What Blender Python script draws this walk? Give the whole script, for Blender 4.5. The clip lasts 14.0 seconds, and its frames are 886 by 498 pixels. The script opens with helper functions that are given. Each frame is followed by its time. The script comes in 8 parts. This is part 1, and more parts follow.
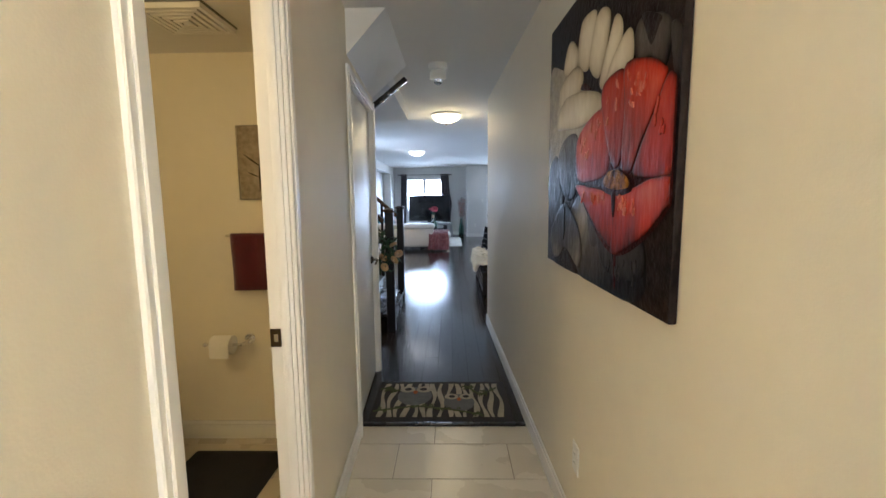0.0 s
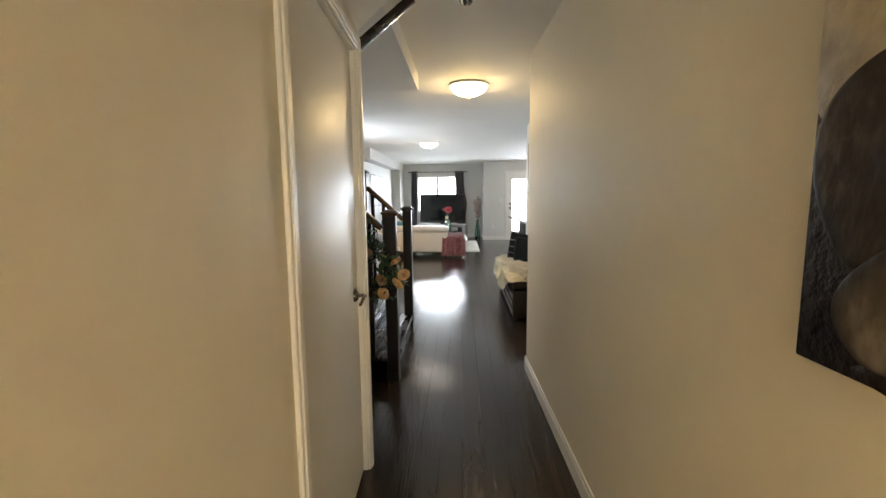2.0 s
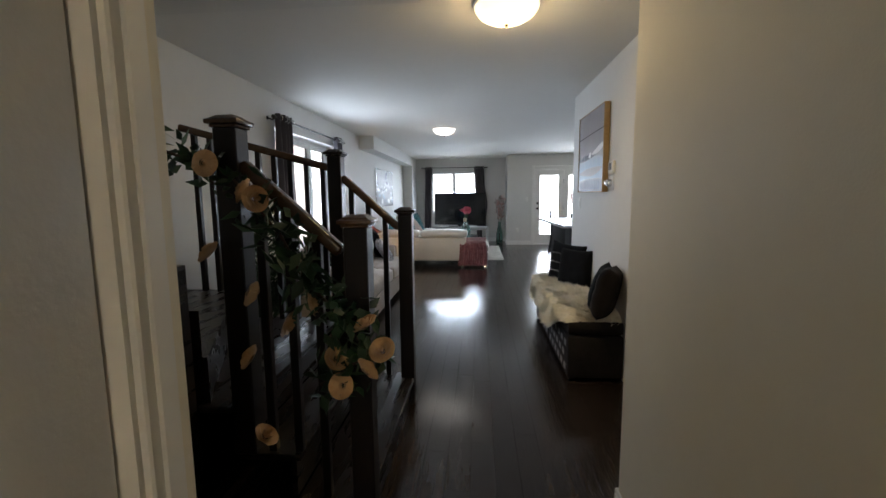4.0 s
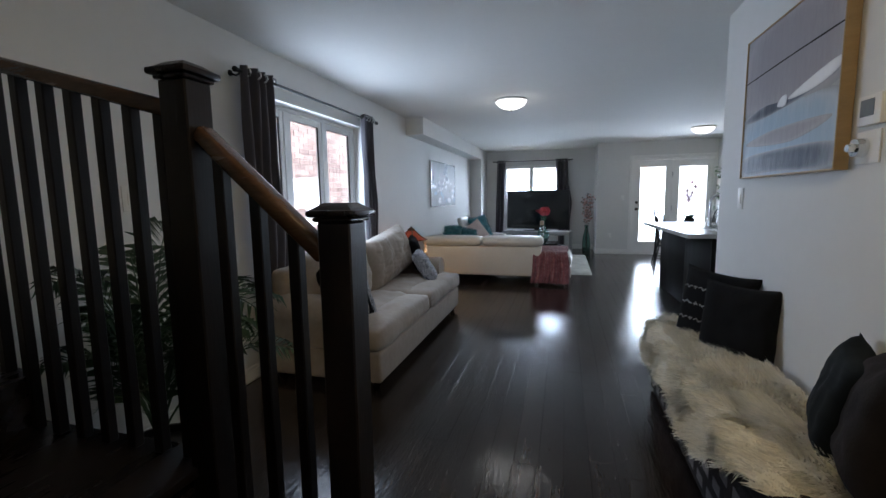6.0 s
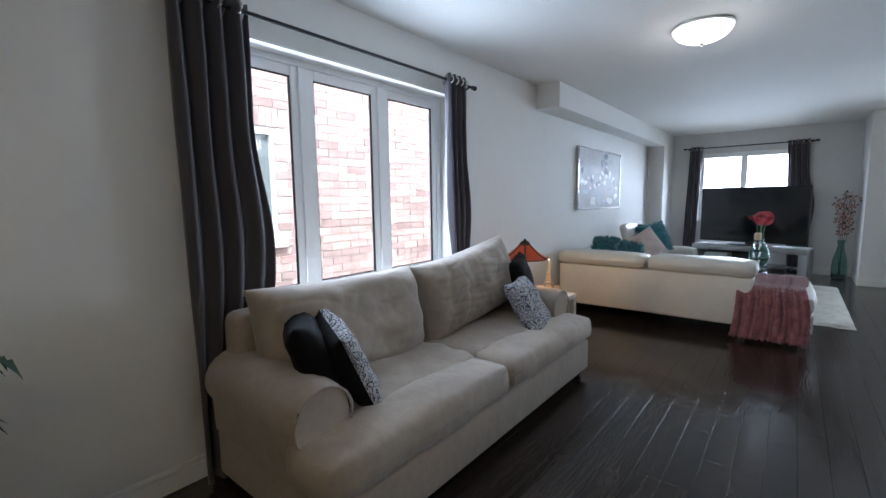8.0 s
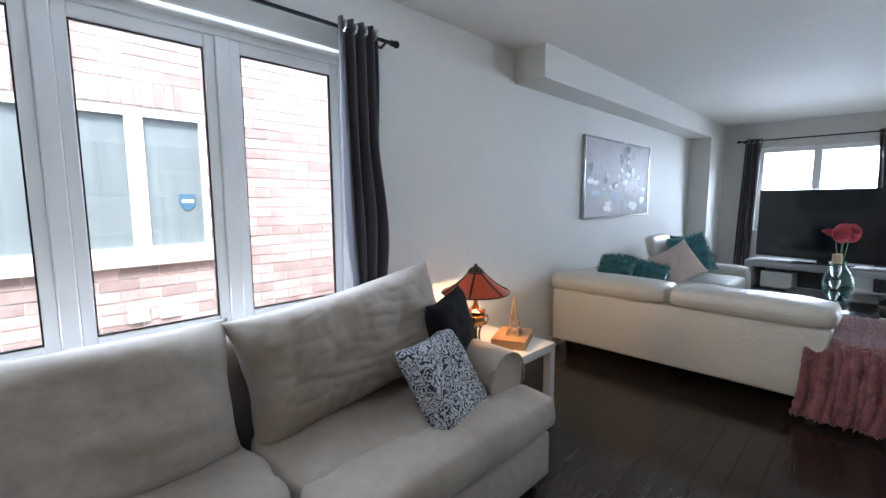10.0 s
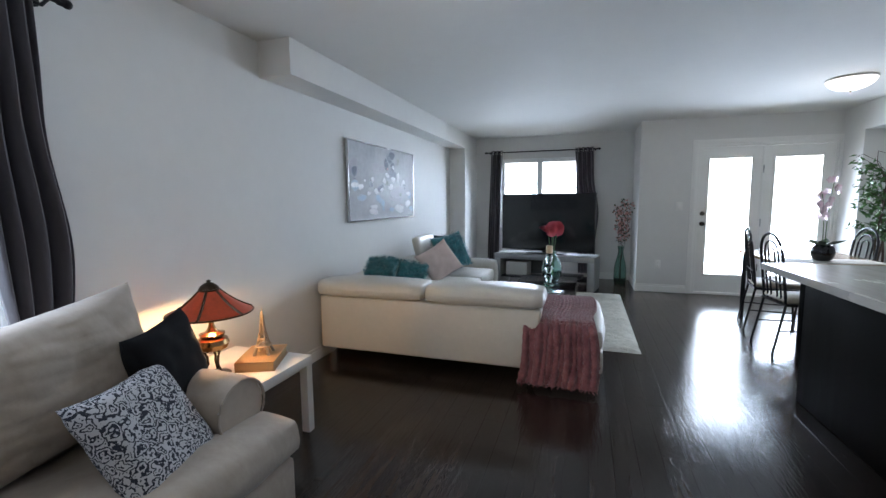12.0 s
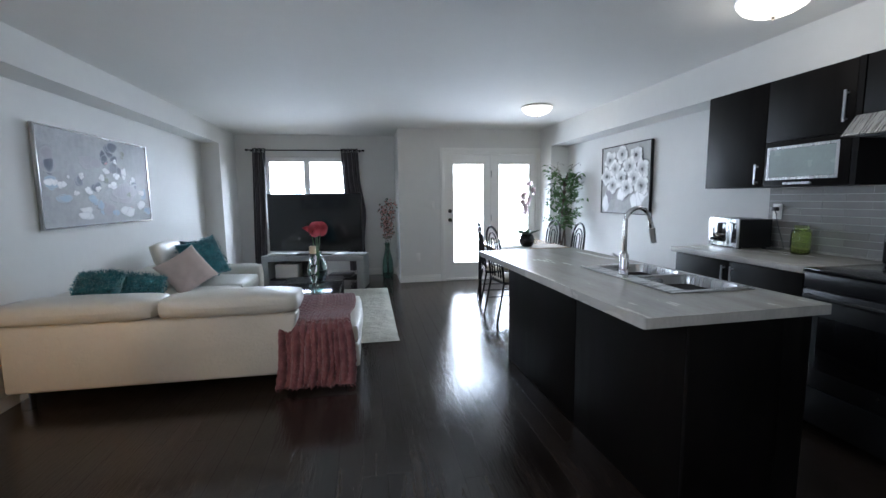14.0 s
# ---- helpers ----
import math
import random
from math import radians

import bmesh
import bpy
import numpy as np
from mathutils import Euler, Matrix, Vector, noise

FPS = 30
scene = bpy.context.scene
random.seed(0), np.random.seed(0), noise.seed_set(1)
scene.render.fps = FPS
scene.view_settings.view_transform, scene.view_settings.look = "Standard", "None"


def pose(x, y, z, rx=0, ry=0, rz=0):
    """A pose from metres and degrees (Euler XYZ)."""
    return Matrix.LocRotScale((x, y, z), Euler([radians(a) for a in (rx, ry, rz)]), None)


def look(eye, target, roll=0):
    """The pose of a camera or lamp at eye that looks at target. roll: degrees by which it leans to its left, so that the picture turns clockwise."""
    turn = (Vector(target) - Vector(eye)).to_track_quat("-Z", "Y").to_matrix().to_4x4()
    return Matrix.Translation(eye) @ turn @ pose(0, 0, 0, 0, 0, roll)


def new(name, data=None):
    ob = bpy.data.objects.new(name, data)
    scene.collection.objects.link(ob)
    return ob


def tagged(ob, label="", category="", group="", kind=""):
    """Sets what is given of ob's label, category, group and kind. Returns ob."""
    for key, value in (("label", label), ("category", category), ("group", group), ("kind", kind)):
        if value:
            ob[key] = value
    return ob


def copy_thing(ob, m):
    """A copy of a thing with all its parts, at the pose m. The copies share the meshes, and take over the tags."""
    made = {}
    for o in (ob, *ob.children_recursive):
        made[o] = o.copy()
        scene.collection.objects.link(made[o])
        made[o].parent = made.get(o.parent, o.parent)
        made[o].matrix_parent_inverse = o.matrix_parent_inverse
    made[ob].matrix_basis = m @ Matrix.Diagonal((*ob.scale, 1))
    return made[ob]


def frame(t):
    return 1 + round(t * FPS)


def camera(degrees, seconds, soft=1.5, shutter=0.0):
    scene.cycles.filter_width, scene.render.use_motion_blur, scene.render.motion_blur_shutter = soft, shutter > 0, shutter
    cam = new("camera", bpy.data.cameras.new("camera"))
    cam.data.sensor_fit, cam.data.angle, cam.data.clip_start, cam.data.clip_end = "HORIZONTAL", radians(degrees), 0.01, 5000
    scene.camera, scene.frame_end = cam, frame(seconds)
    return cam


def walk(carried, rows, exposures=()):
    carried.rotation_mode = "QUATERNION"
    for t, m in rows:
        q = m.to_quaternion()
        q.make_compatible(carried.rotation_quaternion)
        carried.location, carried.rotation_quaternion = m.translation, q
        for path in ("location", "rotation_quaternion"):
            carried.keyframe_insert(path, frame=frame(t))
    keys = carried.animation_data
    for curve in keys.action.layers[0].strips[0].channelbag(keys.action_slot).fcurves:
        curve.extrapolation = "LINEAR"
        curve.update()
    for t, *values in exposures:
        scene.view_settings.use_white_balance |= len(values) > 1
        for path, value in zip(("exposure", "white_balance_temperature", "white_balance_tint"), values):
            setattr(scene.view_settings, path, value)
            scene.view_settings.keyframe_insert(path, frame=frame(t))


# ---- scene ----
cam = camera(91.3, 14.0)
PATH = [
    (0, (0.142, 0.336, 1.414), (0.106, 2.321, 1.168), -0.6),
    (0.5, (0.116, 0.629, 1.4), (0.068, 2.613, 1.154), -0.6),
    (1, (0.099, 0.944, 1.396), (0.038, 2.928, 1.15), -0.7),
    (1.5, (0.075, 1.305, 1.396), (0.0, 3.289, 1.149), -0.8),
    (2, (0.034, 1.652, 1.389), (-0.055, 3.635, 1.143), -0.6),
    (2.5, (0.007, 2.029, 1.39), (-0.094, 4.011, 1.143), -0.6),
    (3, (-0.026, 2.407, 1.387), (-0.145, 4.388, 1.138), -0.6),
    (5.3, (-0.055, 4.412, 1.306), (-0.381, 6.371, 1.067), -0.9),
    (5.5, (-0.042, 4.584, 1.302), (-0.412, 6.534, 1.061), -1.0),
    (6, (0.008, 4.995, 1.294), (-0.527, 6.908, 1.057), -0.9),
    (6.5, (0.005, 5.424, 1.294), (-0.702, 7.279, 1.059), -0.8),
    (7, (0.016, 5.856, 1.277), (-0.891, 7.624, 1.044), -0.8),
    (9.5, (-0.181, 7.883, 1.274), (-1.651, 9.222, 1.061), -0.7),
    (10, (-0.18, 8.1, 1.32), (-1.58, 9.51, 1.092), -0.3),
    (10.5, (-0.162, 8.246, 1.33), (-1.382, 9.815, 1.104), -0.1),
    (11, (-0.117, 8.312, 1.337), (-1.154, 10.007, 1.112), -0.2),
    (11.5, (-0.064, 8.338, 1.332), (-0.907, 10.138, 1.107), -0.2),
    (12, (-0.019, 8.338, 1.33), (-0.639, 10.226, 1.107), -0.5),
    (12.5, (0.043, 8.318, 1.339), (-0.352, 10.265, 1.111), -0.3),
    (13, (0.071, 8.309, 1.343), (-0.088, 10.289, 1.113), -0.5),
    (13.5, (0.151, 8.316, 1.332), (0.221, 10.301, 1.102), -0.5),
    (14, (0.215, 8.311, 1.334), (0.552, 10.268, 1.099), -0.7),
]
EXPO = [(0, 1.88, 5600, 10), (0.6, 2.2, 6450, 10), (1.2, 2.2, 7050, 10), (2.0, 2.25, 7500, 10), (3.2, 1.68, 7200, 10), (5.4, 1.05, 6250, 10), (7.0, 1.28, 6150, 10), (9.5, 1.66, 6200, 10), (14, 1.38, 6350, 10)]
walk(cam, [(t, look(eye, target, roll)) for t, eye, target, roll in PATH], EXPO)

# ---- world and sun: bright overcast daylight ----
world = bpy.data.worlds.new("world")
scene.world = world
world.use_nodes = True
wn = world.node_tree.nodes
sky = wn.new("ShaderNodeTexSky")
sky.sky_type, sky.sun_disc = "NISHITA", False
sky.sun_elevation, sky.sun_rotation = radians(54), radians(112)
sky.air_density, sky.dust_density = 1.0, 3.0
world.node_tree.links.new(sky.outputs[0], wn["Background"].inputs[0])
wn["Background"].inputs[1].default_value = 0.15
sun = new("sun", bpy.data.lights.new("sun", "SUN"))
sun.data.energy, sun.data.angle, sun.data.color = 2.3, radians(6), (1.0, 0.97, 0.95)
sun.matrix_world = look((20, -8, 30), (0, 0, 0))


def area(name, eye, target, w, h, power, color, spread=180):
    ob = new(name, bpy.data.lights.new(name, "AREA"))
    ob.data.shape, ob.data.size, ob.data.size_y = "RECTANGLE", w, h
    ob.data.energy, ob.data.color = power, color
    ob.data.spread = radians(spread)
    ob.matrix_world = look(eye, target)
    return ob


def bulb(name, place, power, color, radius=0.05):
    ob = new(name, bpy.data.lights.new(name, "POINT"))
    ob.data.energy, ob.data.color, ob.data.shadow_soft_size = power, color, radius
    ob.location = place
    return ob


DAY = (0.66, 0.80, 1.0)
WARM = (1.0, 0.74, 0.38)
WHITE = (1.0, 0.97, 0.93)
# the sky's light in the window and door openings
area("daylight_side_window", (-2.22, 8.54, 1.42), (0, 8.54, 1.3), 1.7, 1.2, 16, DAY)
area("daylight_far_window", (-0.78, 16.04, 1.6), (-0.78, 10, -1.5), 1.25, 0.85, 22, DAY, 120)
area("daylight_patio_door", (2.18, 15.12, 1.06), (1.9, 8, -0.6), 1.15, 1.6, 26, DAY, 150)
area("daylight_entry_door", (0.285, -1.70, 1.35), (0.2, 3, 1.2), 0.55, 1.1, 4.2, (0.80, 0.88, 1.0))
# the lamps of the house
bulb("bulb_hall", (0.10, 5.80, 2.22), 2.8, WARM, 0.10)
area("bulb_hall_down", (0.10, 5.80, 2.262), (0.10, 5.80, 0), 0.26, 0.26, 2.0, WARM)
bulb("bulb_living", (-0.60, 10.20, 2.22), 1.2, WHITE, 0.10)
bulb("bulb_dining", (2.24, 13.36, 2.22), 1.2, WHITE, 0.10)
bulb("bulb_kitchen", (2.42, 10.45, 2.22), 1.2, WHITE, 0.10)
bulb("bulb_foyer", (0.28, -1.25, 2.2), 17.5, (1.0, 0.79, 0.49), 0.10)
bulb("bulb_bath", (-1.3, 1.1, 1.95), 3.7, (1.0, 0.67, 0.27), 0.08)
bulb("bulb_table_lamp", (-1.79, 9.99, 0.786), 4.8, (1.0, 0.62, 0.28), 0.035)

# ---- materials ----
def mat(name, color, rough=0.5, metal=0.0, var=0.08, scale=6.0, bump=0.0, bscale=120.0, stretch=(1, 1, 1), spec=0.5, sheen=0.0, coat=0.0, color2=None, rvar=0.08, island=0.0, objvar=0.0):
    """Base colour with two scales of variation, uneven roughness and a fine bump, in object metres."""
    m = bpy.data.materials.new(name)
    m.use_nodes = True
    nt = m.node_tree
    b = nt.nodes["Principled BSDF"]
    lk = nt.links.new
    tc = nt.nodes.new("ShaderNodeTexCoord")
    mp = nt.nodes.new("ShaderNodeMapping")
    mp.inputs["Scale"].default_value = stretch
    if objvar:
        # every piece takes its own stretch of the grain
        oi = nt.nodes.new("ShaderNodeObjectInfo")
        sh = nt.nodes.new("ShaderNodeVectorMath")
        sh.operation = "MULTIPLY_ADD"
        sh.inputs[1].default_value = (31, 57, 17)
        lk(oi.outputs["Random"], sh.inputs[0])
        lk(tc.outputs["Object"], sh.inputs[2])
        lk(sh.outputs[0], mp.inputs["Vector"])
    else:
        lk(tc.outputs["Object"], mp.inputs["Vector"])
    n1 = nt.nodes.new("ShaderNodeTexNoise")
    n1.inputs["Scale"].default_value, n1.inputs["Detail"].default_value = scale, 5
    n2 = nt.nodes.new("ShaderNodeTexNoise")
    n2.inputs["Scale"].default_value, n2.inputs["Detail"].default_value = scale * 9, 4
    lk(mp.outputs[0], n1.inputs["Vector"])
    lk(mp.outputs[0], n2.inputs["Vector"])
    add = nt.nodes.new("ShaderNodeMath")
    add.operation = "MULTIPLY_ADD"
    lk(n2.outputs["Fac"], add.inputs[0])
    add.inputs[1].default_value = 0.5
    lk(n1.outputs["Fac"], add.inputs[2])
    ramp = nt.nodes.new("ShaderNodeValToRGB")
    c2 = color2 or tuple(min(1, c * (1 + var)) for c in color)
    c1 = tuple(c * (1 - var) for c in color) if not color2 else color
    ramp.color_ramp.elements[0].position, ramp.color_ramp.elements[1].position = 0.45, 1.05
    ramp.color_ramp.elements[0].color, ramp.color_ramp.elements[1].color = (*c1, 1), (*c2, 1)
    lk(add.outputs[0], ramp.inputs[0])
    out = ramp.outputs[0]
    if objvar or island:
        if objvar:
            src = nt.nodes.new("ShaderNodeObjectInfo").outputs["Random"]
        else:
            src = nt.nodes.new("ShaderNodeNewGeometry").outputs["Random Per Island"]
        hsv = nt.nodes.new("ShaderNodeHueSaturation")
        mr = nt.nodes.new("ShaderNodeMapRange")
        k = objvar or island
        mr.inputs["To Min"].default_value, mr.inputs["To Max"].default_value = 1 - k, 1 + k
        lk(src, mr.inputs["Value"])
        lk(mr.outputs[0], hsv.inputs["Value"])
        lk(out, hsv.inputs["Color"])
        out = hsv.outputs[0]
    lk(out, b.inputs["Base Color"])
    rr = nt.nodes.new("ShaderNodeMapRange")
    rr.inputs["To Min"].default_value, rr.inputs["To Max"].default_value = max(0, rough - rvar), min(1, rough + rvar)
    lk(n1.outputs["Fac"], rr.inputs["Value"])
    lk(rr.outputs[0], b.inputs["Roughness"])
    b.inputs["Metallic"].default_value = metal
    b.inputs["Specular IOR Level"].default_value = spec
    if sheen:
        b.inputs["Sheen Weight"].default_value = sheen
    if coat:
        b.inputs["Coat Weight"].default_value, b.inputs["Coat Roughness"].default_value = coat, 0.08
    if bump:
        n3 = nt.nodes.new("ShaderNodeTexNoise")
        n3.inputs["Scale"].default_value, n3.inputs["Detail"].default_value = bscale, 3
        lk(mp.outputs[0], n3.inputs["Vector"])
        bp = nt.nodes.new("ShaderNodeBump")
        bp.inputs["Strength"].default_value, bp.inputs["Distance"].default_value = bump, 0.01
        lk(n3.outputs["Fac"], bp.inputs["Height"])
        lk(bp.outputs[0], b.inputs["Normal"])
    return m


def glass_mat(name, color=(1, 1, 1), rough=0.0, ior=1.45):
    m = bpy.data.materials.new(name)
    m.use_nodes = True
    b = m.node_tree.nodes["Principled BSDF"]
    b.inputs["Base Color"].default_value = (*color, 1)
    b.inputs["Transmission Weight"].default_value = 1
    b.inputs["Roughness"].default_value = rough
    b.inputs["IOR"].default_value = ior
    return m


def glow_mat(name, color, strength):
    m = bpy.data.materials.new(name)
    m.use_nodes = True
    b = m.node_tree.nodes["Principled BSDF"]
    b.inputs["Base Color"].default_value = (0.8, 0.78, 0.74, 1)
    b.inputs["Roughness"].default_value = 0.3
    b.inputs["Emission Color"].default_value = (*color, 1)
    b.inputs["Emission Strength"].default_value = strength
    return m


WALL = mat("wall_paint", (0.70, 0.692, 0.668), 0.66, var=0.03, scale=1.3, bump=0.06, bscale=180, spec=0.35)
HALLP = mat("hall_paint", (0.77, 0.72, 0.60), 0.6, var=0.03, scale=1.3, bump=0.06, bscale=180, spec=0.35)
CEIL = mat("ceiling_paint", (0.74, 0.73, 0.70), 0.8, var=0.02, scale=1.1, bump=0.35, bscale=140)
TRIM = mat("trim_paint", (0.80, 0.79, 0.76), 0.35, var=0.015, scale=2)
DOORP = mat("door_paint", (0.76, 0.75, 0.73), 0.42, var=0.02, scale=1.5, bump=0.06, bscale=90, rvar=0.05)
PVC = mat("white_pvc", (0.82, 0.83, 0.83), 0.35, var=0.015, scale=3)
PLANK = mat("dark_floorboard", (0.010, 0.0068, 0.0056), 0.15, color2=(0.036, 0.026, 0.021), scale=2.2, bump=0.16, bscale=11, stretch=(9, 0.7, 1), rvar=0.07, objvar=0.22, spec=0.42)
STAIRW = mat("dark_stair_wood", (0.006, 0.004, 0.0035), 0.28, color2=(0.012, 0.008, 0.0068), scale=3, bump=0.08, bscale=30, stretch=(6, 1, 6), spec=0.32)
POSTW = mat("dark_post_wood", (0.005, 0.0034, 0.003), 0.34, color2=(0.010, 0.0066, 0.0056), scale=3, bump=0.06, bscale=30, stretch=(6, 6, 0.6), spec=0.3)
RAILW = mat("brown_handrail_wood", (0.035, 0.018, 0.010), 0.25, color2=(0.09, 0.045, 0.022), scale=3, bump=0.1, bscale=30, stretch=(1, 6, 6))
TILE = mat("cream_floor_tile", (0.56, 0.52, 0.43), 0.28, var=0.018, scale=2.5, objvar=0.04)
GROUT = mat("tile_grout", (0.25, 0.22, 0.18), 0.9, var=0.1)
BLACKM = mat("black_metal", (0.015, 0.015, 0.016), 0.38, metal=0.6, var=0.1)
CHROME = mat("chrome", (0.78, 0.78, 0.78), 0.10, metal=1.0, var=0.02, rvar=0.04)
STEEL = mat("brushed_steel", (0.50, 0.50, 0.50), 0.28, metal=1.0, var=0.05, stretch=(1, 30, 1), scale=4)
GLASS = glass_mat("window_glass")
CREAM = mat("cream_suede", (0.295, 0.246, 0.202), 0.92, color2=(0.40, 0.340, 0.285), scale=2.6, bump=0.45, bscale=14, sheen=0.25)
LEATHER = mat("white_leather", (0.64, 0.62, 0.565), 0.36, var=0.05, scale=3, bump=0.30, bscale=60)
CABW = mat("espresso_cabinet", (0.0034, 0.0028, 0.0026), 0.46, color2=(0.007, 0.0055, 0.005), scale=2.2, stretch=(8, 8, 0.8), bump=0.06, bscale=60, spec=0.10)
COUNTER = mat("grey_beige_laminate", (0.40, 0.38, 0.35), 0.26, color2=(0.56, 0.54, 0.50), scale=3.2, stretch=(3, 0.5, 1), rvar=0.05)
CURTAIN = mat("charcoal_curtain", (0.054, 0.047, 0.055), 0.75, var=0.12, scale=9, bump=0.2, bscale=300, sheen=0.3)
BLACKF = mat("black_fabric", (0.006, 0.006, 0.007), 0.9, var=0.2, scale=8, bump=0.3, bscale=240, spec=0.2)

GOLDW = mat("pale_oak_frame", (0.36, 0.24, 0.11), 0.45, var=0.15, scale=4, stretch=(1, 1, 8))
LEAFD = mat("dark_palm_leaf", (0.012, 0.035, 0.016), 0.5, color2=(0.03, 0.075, 0.03), scale=5, island=0.3)
LEAFG = mat("green_leaf", (0.03, 0.09, 0.02), 0.45, color2=(0.07, 0.17, 0.04), scale=6, island=0.35)
BARK = mat("brown_bark", (0.06, 0.038, 0.024), 0.8, var=0.3, scale=20, bump=0.4, bscale=60)
ROSE = mat("apricot_silk_petal", (0.50, 0.27, 0.11), 0.7, color2=(0.62, 0.42, 0.23), scale=9, sheen=0.2)
PINKF = mat("pink_silk_petal", (0.62, 0.07, 0.12), 0.6, color2=(0.75, 0.20, 0.24), scale=9)
CORALF = mat("coral_blossom", (0.58, 0.26, 0.23), 0.6, color2=(0.74, 0.48, 0.44), scale=9)
ORCHF = mat("pale_pink_orchid_petal", (0.70, 0.42, 0.50), 0.5, color2=(0.80, 0.68, 0.70), scale=20)
TEAL = mat("teal_shag", (0.012, 0.10, 0.13), 0.9, color2=(0.04, 0.26, 0.30), scale=16, bump=0.9, bscale=90, sheen=0.5)
BLUSH = mat("blush_linen", (0.62, 0.50, 0.46), 0.85, var=0.06, scale=8, bump=0.2, bscale=300)
THROW = mat("dusty_rose_knit", (0.13, 0.032, 0.040), 0.9, color2=(0.30, 0.115, 0.122), scale=14, bump=0.8, bscale=70, sheen=0.4)
FUR = mat("ivory_sheepskin", (0.72, 0.66, 0.52), 0.9, color2=(0.86, 0.83, 0.74), scale=12, sheen=0.4, island=0.15)
RUG = mat("ivory_grey_rug", (0.36, 0.35, 0.29), 0.95, color2=(0.62, 0.60, 0.53), scale=4, bump=0.9, bscale=60)
OTTO = mat("charcoal_woven_upholstery", (0.010, 0.0085, 0.0085), 0.85, color2=(0.024, 0.020, 0.020), scale=8, bump=0.35, bscale=200, spec=0.25)
CREAMP = mat("white_ceramic", (0.78, 0.75, 0.68), 0.12, var=0.02, scale=3)
BURG = mat("burgundy_terry", (0.075, 0.006, 0.012), 0.95, var=0.2, scale=20, bump=0.5, bscale=200, sheen=0.3)
NAVYMAT = mat("black_bath_rug", (0.008, 0.009, 0.013), 0.95, var=0.3, scale=25, bump=0.8, bscale=150)
PAPER = mat("white_paper", (0.80, 0.79, 0.76), 0.8, var=0.02)
PLASTIC = mat("white_plastic", (0.76, 0.75, 0.72), 0.4, var=0.02)
GREYP = mat("grey_display", (0.10, 0.11, 0.11), 0.3, var=0.05)
TVB = mat("tv_screen", (0.004, 0.004, 0.005), 0.12, var=0.05, rvar=0.02)
TVF = mat("tv_bezel", (0.010, 0.010, 0.011), 0.3, var=0.05)
SILVERW = mat("silver_grey_stand", (0.34, 0.345, 0.35), 0.35, metal=0.4, var=0.06, scale=3)
DARKGL = mat("dark_brown_gloss_table", (0.012, 0.008, 0.007), 0.12, var=0.15, scale=3)
GREENGL = glass_mat("pale_green_glass", (0.55, 0.78, 0.72), 0.02)
CLEARGL = glass_mat("clear_glass", (0.95, 0.98, 0.97), 0.0)
LIMEGL = glass_mat("lime_green_glass", (0.80, 0.95, 0.42), 0.05)
FROST = mat("frosted_glass_panel", (0.30, 0.36, 0.35), 0.25, var=0.08, scale=5)
BRASS = mat("antique_brass", (0.24, 0.16, 0.075), 0.25, metal=1.0, var=0.15, scale=8)
BRONZE = mat("dark_bronze", (0.06, 0.04, 0.025), 0.3, metal=0.8, var=0.2, scale=10)
CHAMP = mat("champagne_metal", (0.42, 0.35, 0.27), 0.3, metal=0.9, var=0.12, scale=12)
KRAFT = mat("tan_book_cover", (0.34, 0.21, 0.10), 0.7, var=0.12, scale=9)
TABLEW = mat("honey_table_wood", (0.34, 0.20, 0.10), 0.25, var=0.2, scale=2, stretch=(1, 8, 1))
SEATF = mat("beige_chair_vinyl", (0.42, 0.37, 0.28), 0.5, var=0.1, scale=8)
BLKGL = mat("black_glass", (0.006, 0.006, 0.007), 0.06, var=0.05, rvar=0.02)
BSPL = mat("grey_glass_tile", (0.30, 0.29, 0.28), 0.16, var=0.1, scale=4, objvar=0.12)
BRICK = mat("red_brick", (0.36, 0.25, 0.235), 0.9, color2=(0.55, 0.45, 0.43), scale=5, bump=0.4, bscale=60, objvar=0.3)
MORTAR = mat("pale_mortar", (0.68, 0.67, 0.65), 0.95, var=0.1, scale=8, bump=0.3, bscale=90)
CANVAS = mat("canvas_ground", (0.32, 0.315, 0.305), 0.7, color2=(0.50, 0.50, 0.49), scale=2.5, bump=0.25, bscale=90)


